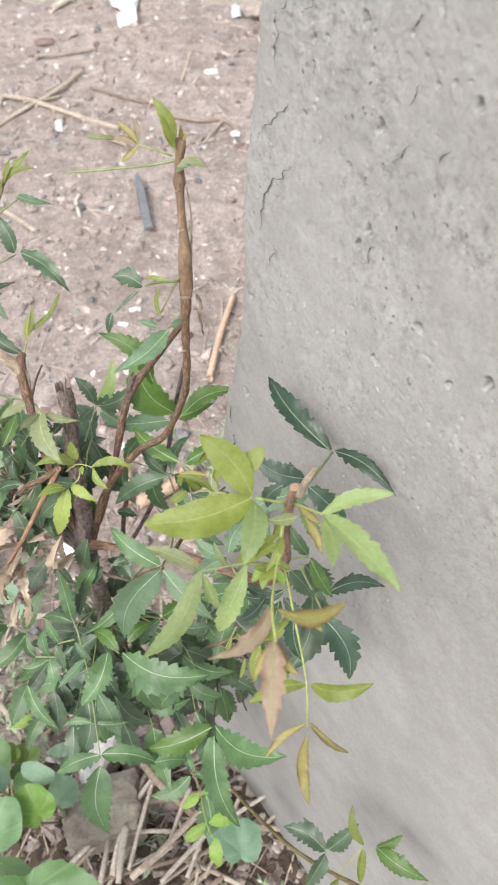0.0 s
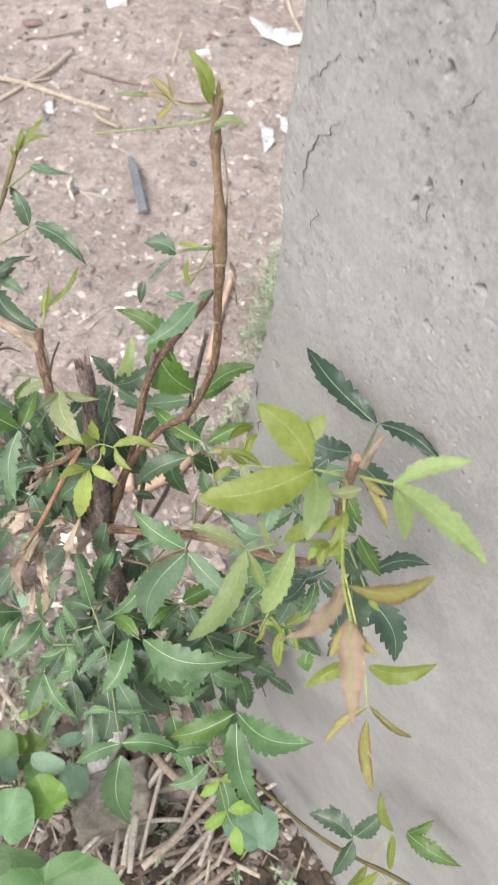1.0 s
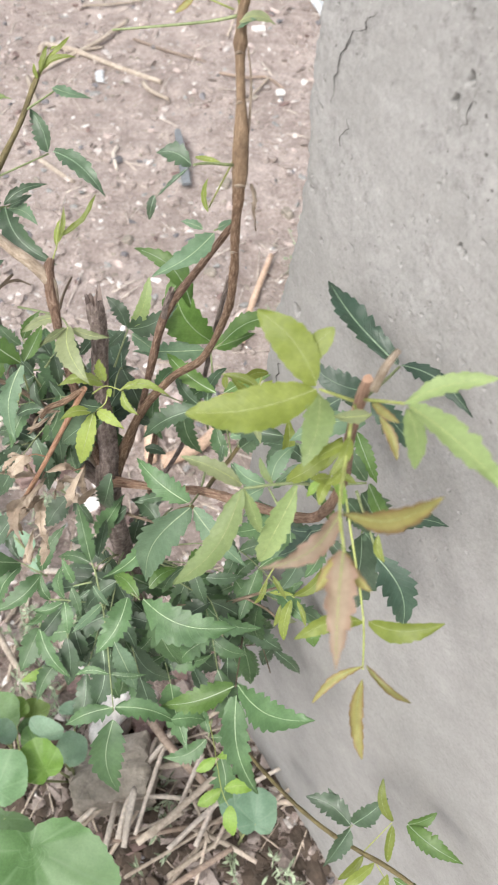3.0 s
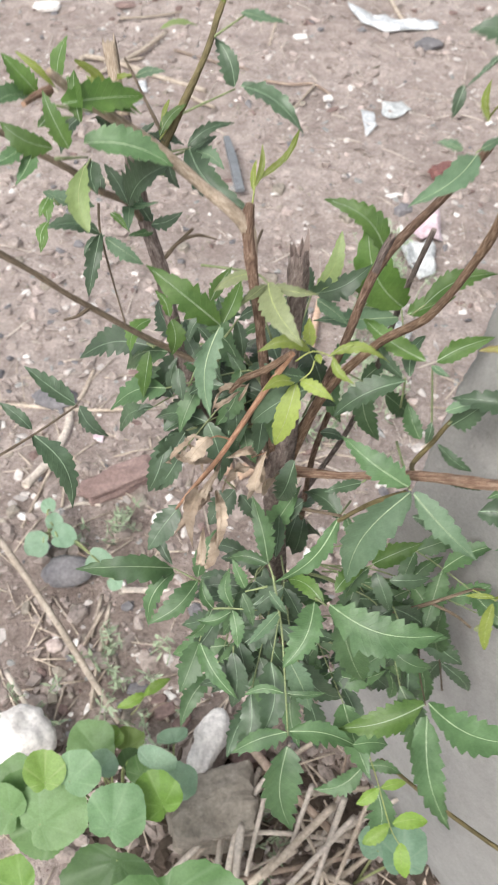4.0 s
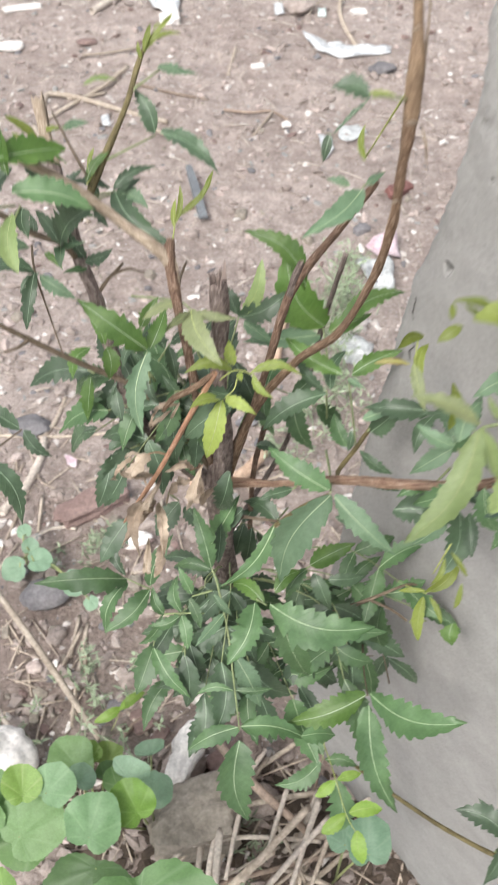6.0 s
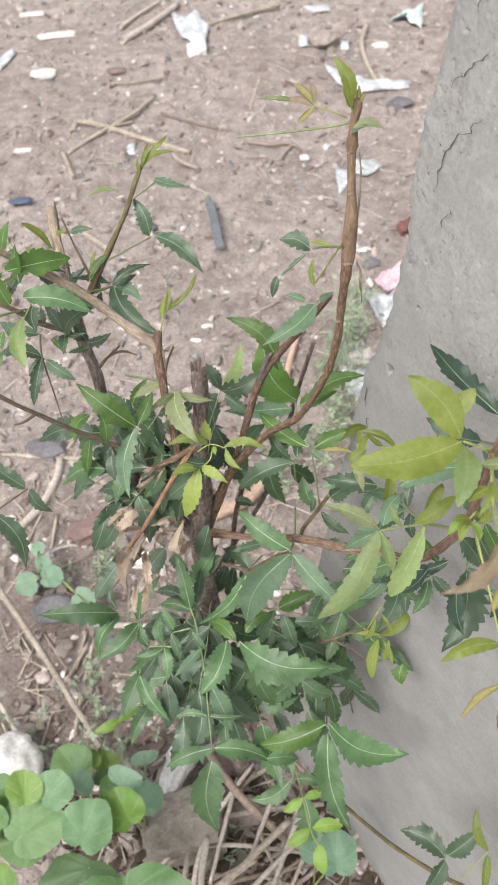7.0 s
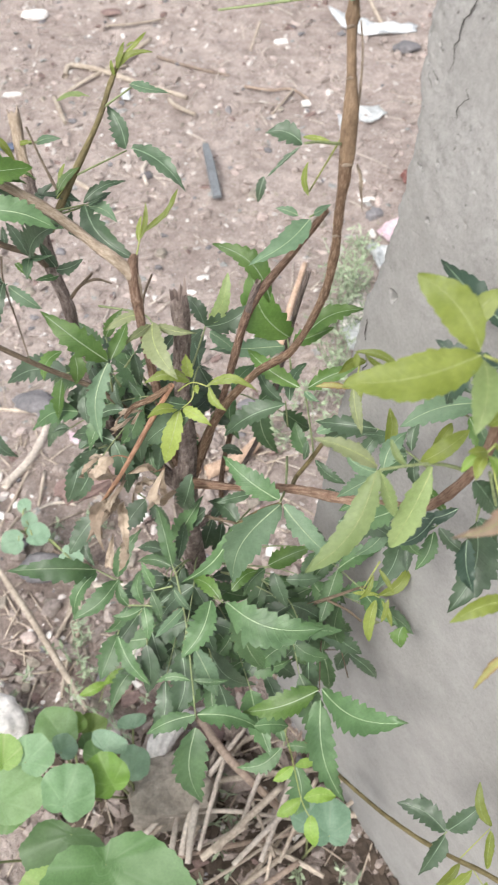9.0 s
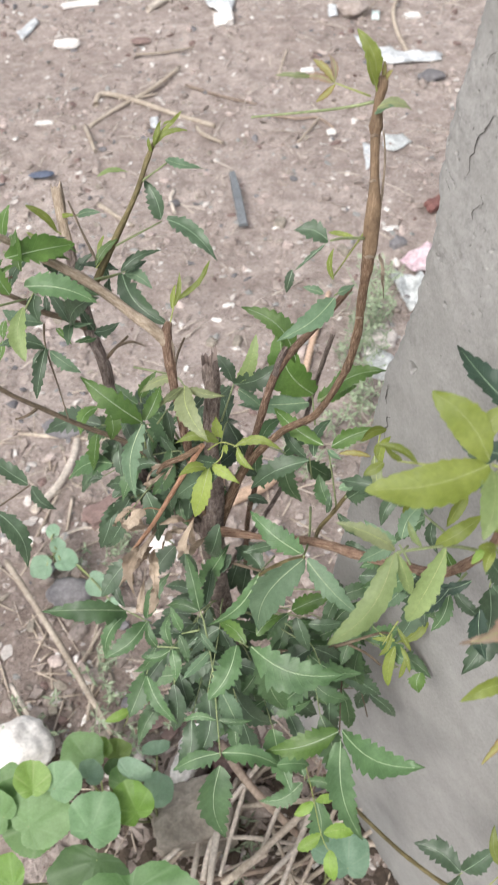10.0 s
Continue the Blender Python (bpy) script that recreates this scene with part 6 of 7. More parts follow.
# ---- low plants ----
HERB = leaf_material("round_leaf", (0.150, 0.268, 0.096), (0.215, 0.355, 0.155), (0.25, 0.385, 0.19), 0.5, 0.3, veins=0.3, vary=0.10)
HERB_PALE = leaf_material("pale_round_leaf", (0.150, 0.285, 0.130), (0.215, 0.365, 0.190), (0.28, 0.42, 0.24), 0.5, 0.3, veins=0.4, vary=0.10)
HERB_BRIGHT = leaf_material("bright_round_leaf", (0.125, 0.250, 0.036), (0.190, 0.345, 0.070), (0.28, 0.42, 0.14), 0.5, 0.35, veins=0.4, vary=0.10)
HERB_LIME = leaf_material("yellowing_round_leaf", (0.185, 0.310, 0.065), (0.250, 0.390, 0.110), (0.37, 0.46, 0.19), 0.5, 0.35, veins=0.4, vary=0.10)
HERB_OLIVE = leaf_material("olive_round_leaf", (0.125, 0.200, 0.040), (0.180, 0.265, 0.070), (0.25, 0.33, 0.13), 0.5, 0.3, veins=0.4, vary=0.10)
HERB_GREEN = leaf_material("broad_leaf", (0.095, 0.195, 0.050), (0.140, 0.260, 0.085), (0.22, 0.34, 0.16), 0.45, 0.3, veins=0.4, vary=0.10)
HERB_BROAD = leaf_material("broad_leaf_deep", (0.078, 0.168, 0.050), (0.118, 0.228, 0.082), (0.19, 0.30, 0.15), 0.45, 0.3, veins=0.4, vary=0.10)
HERB_TEAL = leaf_material("teal_round_leaf", (0.105, 0.195, 0.120), (0.155, 0.255, 0.168), (0.20, 0.29, 0.20), 0.55, 0.2, veins=0.4, vary=0.10)
HERB_DARK = leaf_material("deep_round_leaf", (0.048, 0.108, 0.030), (0.080, 0.155, 0.050), (0.13, 0.21, 0.10), 0.5, 0.25, veins=0.4, vary=0.10)
HERB_BLUE = leaf_material("bluish_round_leaf", (0.175, 0.295, 0.185), (0.245, 0.370, 0.255), (0.20, 0.29, 0.20), 0.55, 0.2, veins=0.4, vary=0.10)
STALK = grainy("herb_stalk", (0.20, 0.25, 0.09), (0.30, 0.33, 0.15), 60, 0.6, 0.0005)


def round_leaf(plant, at, radius, root, seed, mat=None, long=1.0, notch=True, tilt=0.16, spin=0.0):
    """A rounded scalloped leaf, notched where its stalk meets it, cupped and wavy."""
    rnd = random.Random(seed)
    at, root = Vector(at), Vector(root)
    face = (Vector((-0.02, -0.42, 0.85)) + Vector((rnd.uniform(-tilt, tilt), rnd.uniform(-tilt, tilt), 0))).normalized()
    back = (root - at)
    back = (back - face * back.dot(face)).normalized()
    back = Matrix.Rotation(rnd.uniform(-0.8, 0.8) * (spin == 0.0) + spin, 3, face) @ back
    side = face.cross(back)
    bm = bmesh.new()
    uvs = bm.loops.layers.uv.new("UVMap")
    hub = at + back * radius * 0.5
    rings = []
    n = 72
    lobes = rnd.uniform(0, 6)
    fold = rnd.uniform(-0.05, 0.28)
    droop = rnd.uniform(-0.25, 0.12)
    for k in (1, 2, 3, 4, 5):
        ring = []
        for i in range(n):
            a = 2 * math.pi * i / n
            r = radius * (1 + 0.013 * math.cos(i * math.pi) * (k == 5) + 0.15 * noise.noise(Vector((math.cos(a) * 1.3 + lobes, math.sin(a) * 1.3, seed))) + 0.05 * noise.noise(Vector((math.cos(a) * 3, math.sin(a) * 4, seed))))
            rim = at + (back * math.cos(a) * long + side * math.sin(a)) * r
            if notch:
                rim = rim.lerp(hub, 0.45 * math.exp(-(math.sin(a / 2) / 0.12) ** 2))
            p = hub.lerp(rim, k / 5)
            across, ahead = (p - at).dot(side) / radius, -(p - at).dot(back) / radius
            vein = abs(math.sin(a * 3.5))
            p += face * radius * (fold * abs(across) + droop * max(0, ahead) ** 2 + 0.03 * vein * k / 5 + 0.10 * noise.noise(Vector((across * 1.6, ahead * 1.6, seed))))
            ring.append(bm.verts.new(p))
        rings.append(ring)
    mid = bm.verts.new(hub)
    for i in range(n):
        bm.faces.new((mid, rings[0][i], rings[0][(i + 1) % n]))
    for a, b in zip(rings, rings[1:]):
        for i in range(n):
            bm.faces.new((a[i], b[i], b[(i + 1) % n], a[(i + 1) % n]))
    for f in bm.faces:
        f.smooth = True
        for loop in f.loops:
            d = loop.vert.co - hub
            a = math.atan2(d.dot(side), -d.dot(back))
            loop[uvs].uv = (a * 0.10 + 3, 0.0)
    leaf = part("leaf", bm, mat or HERB, plant)
    part("stalk", tube([root, root.lerp(hub, 0.6) + Vector((0, 0, 0.02)), hub], [0.0016, 0.0011], 6, 4), STALK, leaf)


def herb(at, leaves, label, mat=None, name="round_leaved_weed"):
    plant = tagged(new(name), label, "weed", "weeds on the soil")
    plant.location = at
    for i, (place, radius, *kind) in enumerate(leaves):
        round_leaf(plant, place, radius * 1.1, Vector(at) + Vector((0.004 * i - 0.01, 0.003 * (i % 3), 0)), i * 7 + int(at[0] * 100), kind[0] if kind else mat, kind[1] if len(kind) > 1 else 1.0, spin=kind[2] if len(kind) > 2 else 0.0)
    return plant


herb((-0.225, 0.335, 0.0), [((-0.247, 0.268, 0.270), 0.0255, HERB_PALE), ((-0.213, 0.290, 0.258), 0.0212, HERB_BRIGHT), ((-0.221, 0.331, 0.233), 0.0200, HERB_BLUE, 0.50, 0.25), ((-0.203, 0.328, 0.170), 0.0180, HERB_BLUE),
                            ((-0.223, 0.396, 0.114), 0.0175, HERB_BLUE, 0.45, 0.2), ((-0.243, 0.330, 0.200), 0.0130, HERB_GREEN)], "light green weed with rounded scalloped leaves")
herb((-0.305, 0.330, 0.0), [((-0.310, 0.271, 0.250), 0.0305), ((-0.324, 0.267, 0.228), 0.0290, HERB_GREEN), ((-0.341, 0.284, 0.240), 0.0255, HERB_GREEN), ((-0.288, 0.300, 0.277), 0.0190, HERB_PALE), ((-0.319, 0.300, 0.277), 0.0180, HERB_LIME),
                            ((-0.315, 0.383, 0.110), 0.0250, HERB), ((-0.297, 0.392, 0.105), 0.0160, HERB_LIME, 0.8), ((-0.277, 0.398, 0.090), 0.0190, HERB_OLIVE, 0.65), ((-0.262, 0.355, 0.150), 0.0120, HERB_DARK), ((-0.252, 0.345, 0.170), 0.0090, HERB_LIME, 0.7),
                            ((-0.285, 0.345, 0.165), 0.0150, HERB_BLUE, 0.8), ((-0.352, 0.300, 0.240), 0.0230), ((-0.360, 0.272, 0.255), 0.0220)], "light green weed with rounded overlapping leaves")
herb((-0.262, 0.250, 0.0), [((-0.256, 0.222, 0.200), 0.0420, HERB_DARK, 0.80, 2.95), ((-0.350, 0.216, 0.200), 0.0250, HERB_BRIGHT, 0.85), ((-0.238, 0.160, 0.300), 0.0330, HERB_LIME, 0.8, 3.0)], "deep green broad-leaved weed growing among straw")
herb((-0.230, 0.250, 0.0), [((-0.176, 0.162, 0.318), 0.0640, HERB_BROAD, 0.84, -1.85)], "broad-leaved green weed growing among straw")
herb((0.005, 0.275, 0.0), [((0.014, 0.252, 0.270), 0.020), ((-0.008, 0.262, 0.250), 0.015)], "bluish-green weed with oval leaves beside the post", HERB_TEAL)
herb((-0.445, 0.722, 0.0), [((-0.454, 0.750, 0.050), 0.011), ((-0.439, 0.723, 0.050), 0.012), ((-0.457, 0.683, 0.050), 0.018), ((-0.420, 0.698, 0.050), 0.017), ((-0.362, 0.659, 0.050), 0.018), ((-0.334, 0.626, 0.050), 0.010)], "small bluish-green seedling with oval leaves", HERB_BLUE, "seedling")
lime_seedling = tagged(new("seedling"), "small yellow-green seedling with pointed leaves on soil", "weed", "weeds on the soil")
lime_seedling.location = (-0.293, 0.460, 0.0)
compound_leaf(lime_seedling, "bright", [(-0.293, 0.460, 0.0), (-0.273, 0.439, 0.080), (-0.256, 0.426, 0.150)], [((-0.255, 0.428, 0.150), (-0.285, 0.412, 0.150), 0.42), ((-0.255, 0.428, 0.150), (-0.228, 0.448, 0.155), 0.42), ((-0.256, 0.426, 0.150), (-0.250, 0.434, 0.160), 0.4)], "young", 0.0012)

herb((0.40, 0.20, 0.03), [((0.350, 0.178, 0.12), 0.034), ((0.42, 0.17, 0.11), 0.035)], "deep green weed beyond the post", HERB_DARK)
stone((0.44, 0.235, 0.0), (0.235, 0.13, 0.026), 0.25, "rubble", "concrete_rubble", "flat pale grey slab of concrete beyond the post", 0.6)


def weed_tuft(at, height, number, seed, label):
    """A feathery tuft of fine pale stems and tiny leaves."""
    rnd = random.Random(seed)
    bm = bmesh.new()
    for _ in range(number):
        root = Vector(at) + Vector((rnd.gauss(0, 0.02), rnd.gauss(0, 0.03), 0))
        top = root + Vector((rnd.gauss(0, 0.35), rnd.gauss(0, 0.3), 1)).normalized() * height * rnd.uniform(0.5, 1.1)
        tube([root, root.lerp(top, 0.5) + Vector((rnd.gauss(0, .006), rnd.gauss(0, .006), 0)), top], [0.0012, 0.0006], 4, 2, bm=bm)
        for _ in range(7):
            p = root.lerp(top, rnd.uniform(0.3, 1))
            d = Vector((rnd.gauss(0, 1), rnd.gauss(0, 1), rnd.gauss(0.3, 0.6))).normalized() * rnd.uniform(0.008, 0.02)
            s = d.cross(Vector((rnd.gauss(0, 1), rnd.gauss(0, 1), 1))).normalized() * 0.0022
            a, b, c, e = (bm.verts.new(q) for q in (p, p + d * 0.5 + s, p + d, p + d * 0.5 - s))
            bm.faces.new((a, b, c, e))
    return lone("weed_tuft", bm, TUFT, at, label, "weed", "weeds on the soil", "stuff")


TUFT = grainy("tuft_green", (0.27, 0.35, 0.21), (0.41, 0.48, 0.34), 30, 0.7, 0.0005)
for i, (x, y, h, k) in enumerate(((0.04, 1.20, 0.10, 24), (0.09, 1.34, 0.09, 26), (0.05, 1.10, 0.09, 24), (0.06, 1.29, 0.08, 26), (0.02, 1.02, 0.07, 16), (0.10, 1.42, 0.06, 10), (-0.33, 0.50, 0.06, 14), (-0.42, 0.44, 0.05, 14), (-0.26, 0.46, 0.06, 12), (-0.36, 0.75, 0.05, 12), (-0.05, 0.95, 0.08, 14), (0.05, 0.20, 0.05, 16), (-0.10, 0.30, 0.05, 10))):
    weed_tuft((x, y, 0.0), h, k, 40 + i, "pale green feathery weed growing in bare soil")

# ---- stones, sticks and litter on the soil ----
stick([(-0.614, 2.706, 0.009), (-0.539, 2.829, 0.009), (-0.467, 2.981, 0.009)], 0.011, "pale", "dry_stick", "thick whitish stick on bare soil")
stick([(-0.639, 2.814, 0.005), (-0.598, 2.904, 0.005), (-0.535, 3.016, 0.005)], 0.006, "pale", "dry_stick", "weathered pale stick lying on bare soil")
stick([(-0.353, 2.823, 0.006), (-0.247, 2.907, 0.006), (-0.118, 2.976, 0.006)], 0.008, "straw", "dry_stick", "weathered pale stick lying on bare soil")
stick([(-0.669, 2.143, 0.006), (-0.664, 2.198, 0.006), (-0.580, 2.174, 0.006), (-0.459, 2.105, 0.006), (-0.332, 2.040, 0.006)], 0.0075, "straw", "dry_stick", "bent pale root lying on bare soil")
stick([(-0.468, 2.348, 0.005), (-0.525, 2.235, 0.005), (-0.610, 2.122, 0.005), (-0.664, 2.035, 0.005)], 0.006, "straw", "dry_stick", "weathered pale stick lying on bare soil")
stick([(-0.676, 2.035, 0.005), (-0.648, 1.971, 0.005), (-0.626, 1.918, 0.005)], 0.006, "straw", "dry_stick", "weathered pale stick lying on bare soil")
stick([(-0.512, 2.206, 0.003), (-0.566, 2.185, 0.003), (-0.612, 2.176, 0.003)], 0.004, "straw", "dry_stick", "weathered pale stick lying on bare soil")
stick([(-0.377, 2.036, 0.005), (-0.355, 2.001, 0.005), (-0.303, 1.963, 0.005)], 0.006, "straw", "dry_stick", "weathered pale stick lying on bare soil")
stick([(-0.606, 2.430, 0.003), (-0.523, 2.443, 0.003), (-0.442, 2.475, 0.003)], 0.004, "straw", "dry_stick", "weathered pale stick lying on bare soil")
stick([(-0.435, 2.253, 0.003), (-0.346, 2.204, 0.003), (-0.231, 2.155, 0.003)], 0.004, "brown", "dry_stick", "weathered pale stick lying on bare soil")
stick([(-0.060, 2.092, 0.003), (-0.081, 2.041, 0.003), (-0.110, 1.975, 0.003)], 0.004, "straw", "dry_stick", "weathered pale stick lying on bare soil")
stick([(-0.188, 2.103, 0.003), (-0.120, 2.086, 0.003), (-0.066, 2.092, 0.003), (-0.021, 2.041, 0.003)], 0.004, "brown", "dry_stick", "thin forked root on bare soil")
stick([(0.170, 2.817, 0.006), (0.148, 2.704, 0.006), (0.156, 2.571, 0.006), (0.184, 2.428, 0.006)], 0.007, "straw", "dry_stick", "weathered pale stick lying on bare soil")
stick([(-0.165, 2.459, 0.003), (-0.173, 2.384, 0.003), (-0.183, 2.292, 0.003)], 0.004, "straw", "dry_stick", "weathered pale stick lying on bare soil")
stick([(-0.570, 1.691, 0.005), (-0.534, 1.660, 0.005), (-0.476, 1.612, 0.005)], 0.006, "straw", "dry_stick", "weathered pale stick lying on bare soil")
stick([(-0.400, 1.755, 0.004), (-0.404, 1.724, 0.004), (-0.386, 1.667, 0.004)], 0.005, "pale", "dry_stick", "weathered pale stick lying on bare soil")
stick([(0.145, 2.878, 0.002), (0.069, 2.714, 0.002), (0.051, 2.656, 0.002)], 0.002, "straw", "dry_stick", "weathered pale stick lying on bare soil")
stick([(-0.505, 0.677, 0.070), (-0.415, 0.576, 0.050), (-0.341, 0.487, 0.030), (-0.303, 0.441, 0.020)], 0.005, "straw", "dry_stick", "long straight straw-coloured stalk")
stick([(-0.465, 0.502, 0.020), (-0.417, 0.446, 0.020), (-0.380, 0.407, 0.030)], 0.0036, "pale", "dry_stick", "straw-coloured stalk beside a white stone")
stick([(-0.512, 0.817, 0.006), (-0.482, 0.872, 0.006), (-0.469, 0.930, 0.006), (-0.471, 0.976, 0.006)], 0.0078, "pale", "dry_stick", "thick pale peeled stick")
stick([(-0.472, 0.978, 0.004), (-0.456, 1.020, 0.004), (-0.448, 1.074, 0.004)], 0.0045, "straw", "dry_stick", "dry pale stalk lying on bare soil")
stick([(-0.595, 0.989, 0.003), (-0.518, 0.983, 0.003), (-0.422, 0.981, 0.003), (-0.354, 0.990, 0.003)], 0.0035, "straw", "dry_stick", "dry pale stalk lying on bare soil")
stick([(-0.480, 0.857, 0.002), (-0.493, 0.785, 0.002), (-0.502, 0.740, 0.002)], 0.003, "straw", "dry_stick", "dry pale stalk lying on bare soil")
stick([(-0.453, 0.852, 0.002), (-0.448, 0.781, 0.002)], 0.003, "straw", "dry_stick", "dry pale stalk lying on bare soil")
stick([(-0.467, 0.758, 0.002), (-0.425, 0.788, 0.002), (-0.386, 0.787, 0.002)], 0.003, "pale", "dry_stick", "dry pale stalk lying on bare soil")
stick([(-0.353, 0.612, 0.002), (-0.375, 0.545, 0.002)], 0.003, "straw", "dry_stick", "dry pale stalk lying on bare soil")
stick([(-0.342, 0.574, 0.002), (-0.340, 0.520, 0.002)], 0.003, "brown", "dry_stick", "dry pale stalk lying on bare soil")
stick([(-0.205, 0.923, 0.010), (-0.196, 0.856, 0.010)], 0.012, "peach", "dry_stick", "pale peeled stick behind the sapling")
stick([(-0.174, 0.857, 0.010), (-0.121, 0.889, 0.010), (-0.084, 0.940, 0.010)], 0.012, "peach", "dry_stick", "pale peeled stick behind the sapling")
stick([(-0.063, 1.155, 0.006), (-0.047, 1.267, 0.006), (-0.020, 1.399, 0.006)], 0.007, "peach", "dry_stick", "pale leaning stick near the concrete post")
stick([(-0.330, 0.640, 0.005), (-0.285, 0.640, 0.006), (-0.234, 0.641, 0.006)], 0.0048, "pale", "dry_stick", "dry pale stalk lying on bare soil")
stick([(-0.360, 0.632, 0.002), (-0.364, 0.565, 0.002)], 0.003, "straw", "dry_stick", "dry pale stalk lying on bare soil")
stick([(-0.346, 0.619, 0.002), (-0.349, 0.515, 0.002), (-0.347, 0.464, 0.002)], 0.003, "straw", "dry_stick", "dry pale stalk lying on bare soil")
stick([(-0.332, 0.681, 0.002), (-0.367, 0.680, 0.002), (-0.411, 0.702, 0.002)], 0.003, "brown", "dry_stick", "dry pale stalk lying on bare soil")
stick([(-0.162, 0.305, 0.046), (-0.121, 0.357, 0.064), (-0.084, 0.411, 0.066)], 0.0036, "pale", "straw", "dry straw heaped at the foot of the post")
stick([(-0.067, 0.284, 0.032), (-0.023, 0.266, 0.047), (0.019, 0.247, 0.045)], 0.0034, "straw", "straw", "dry straw heaped at the foot of the post")
stick([(-0.168, 0.216, 0.050), (-0.163, 0.273, 0.053), (-0.158, 0.334, 0.040)], 0.004, "pale", "straw", "dry straw heaped at the foot of the post")
stick([(-0.168, 0.242, 0.013), (-0.132, 0.309, 0.019), (-0.100, 0.389, 0.009)], 0.0027, "straw", "straw", "dry straw heaped at the foot of the post")
stick([(-0.123, 0.168, 0.017), (-0.074, 0.237, 0.020), (-0.021, 0.310, 0.007)], 0.0031, "straw", "straw", "dry straw heaped at the foot of the post")
stick([(-0.246, 0.213, 0.032), (-0.157, 0.258, 0.044), (-0.068, 0.305, 0.039)], 0.0019, "pale", "straw", "dry straw heaped at the foot of the post")
stick([(-0.048, 0.320, 0.023), (0.011, 0.324, 0.022), (0.073, 0.328, 0.005)], 0.0048, "straw", "straw", "dry straw heaped at the foot of the post")
stick([(-0.237, 0.246, 0.030), (-0.171, 0.310, 0.052), (-0.097, 0.380, 0.058)], 0.0034, "pale", "straw", "dry straw heaped at the foot of the post")
stick([(-0.172, 0.256, 0.044), (-0.079, 0.275, 0.059), (0.015, 0.298, 0.058)], 0.0032, "brown", "straw", "dry straw heaped at the foot of the post")
stick([(-0.223, 0.336, 0.009), (-0.129, 0.379, 0.028), (-0.040, 0.435, 0.030)], 0.0037, "straw", "straw", "dry straw heaped at the foot of the post")
stick([(-0.057, 0.278, 0.028), (-0.027, 0.361, 0.026), (-0.001, 0.465, 0.009)], 0.0021, "brown", "straw", "dry straw heaped at the foot of the post")
stick([(-0.137, 0.220, 0.047), (-0.069, 0.261, 0.061), (-0.007, 0.307, 0.059)], 0.0022, "straw", "straw", "dry straw heaped at the foot of the post")
stick([(-0.193, 0.341, 0.016), (-0.094, 0.356, 0.038), (0.011, 0.370, 0.045)], 0.004, "straw", "straw", "dry straw heaped at the foot of the post")
stick([(-0.088, 0.229, 0.018), (-0.009, 0.284, 0.038), (0.069, 0.346, 0.041)], 0.0033, "straw", "straw", "dry straw heaped at the foot of the post")
stick([(-0.054, 0.285, 0.023), (-0.040, 0.322, 0.044), (-0.020, 0.367, 0.049)], 0.0029, "pale", "straw", "dry straw heaped at the foot of the post")
stick([(-0.054, 0.223, 0.012), (-0.046, 0.258, 0.035), (-0.041, 0.304, 0.042)], 0.0021, "straw", "straw", "dry straw heaped at the foot of the post")
stick([(-0.062, 0.302, 0.033), (-0.003, 0.329, 0.056), (0.050, 0.359, 0.063)], 0.0032, "pale", "straw", "dry straw heaped at the foot of the post")
stick([(-0.111, 0.195, 0.041), (-0.059, 0.225, 0.061), (-0.011, 0.257, 0.066)], 0.004, "brown", "straw", "dry straw heaped at the foot of the post")
stick([(-0.204, 0.272, 0.035), (-0.140, 0.338, 0.047), (-0.081, 0.408, 0.043)], 0.0036, "straw", "straw", "dry straw heaped at the foot of the post")
stick([(-0.151, 0.261, 0.050), (-0.144, 0.303, 0.060), (-0.120, 0.384, 0.050)], 0.0042, "pale", "straw", "dry straw heaped at the foot of the post")
stick([(-0.170, 0.304, 0.050), (-0.106, 0.313, 0.050), (-0.019, 0.308, 0.050)], 0.003, "pale", "straw", "dry straw heaped at the foot of the post")
for a, b, r, wood in (((-0.104, 0.392, 0.060), (-0.130, 0.264, 0.062), 0.0030, "pale"), ((-0.138, 0.315, 0.066), (-0.142, 0.250, 0.058), 0.0048, "pale"), ((-0.077, 0.294, 0.066), (-0.126, 0.256, 0.060), 0.0052, "straw"),
                      ((-0.073, 0.328, 0.062), (-0.039, 0.262, 0.058), 0.0026, "straw"), ((-0.058, 0.363, 0.066), (-0.080, 0.300, 0.060), 0.0032, "pale"), ((-0.020, 0.351, 0.068), (-0.056, 0.256, 0.062), 0.0036, "pale"),
                      ((0.009, 0.353, 0.064), (-0.034, 0.256, 0.060), 0.0028, "straw"), ((-0.034, 0.340, 0.070), (-0.112, 0.262, 0.068), 0.0044, "straw"), ((-0.010, 0.330, 0.066), (-0.088, 0.250, 0.066), 0.0034, "pale")):
    stick([a, tuple((p + q) / 2 + (0.004 if i == 2 else 0.0) for i, (p, q) in enumerate(zip(a, b))), b], r, wood, "straw", "dry straw heaped at the foot of the post")
stick([(-0.146, 0.427, 0.050), (-0.102, 0.371, 0.070), (-0.034, 0.318, 0.050)], 0.006, "brown", "dry_stick", "brown stick among straw beside the rock")
stone((-0.172, 0.337, 0.030), (0.058, 0.045, 0.046), 0.25, "rock", "rock", "large rough grey-brown rock beside the sapling", 0.62)
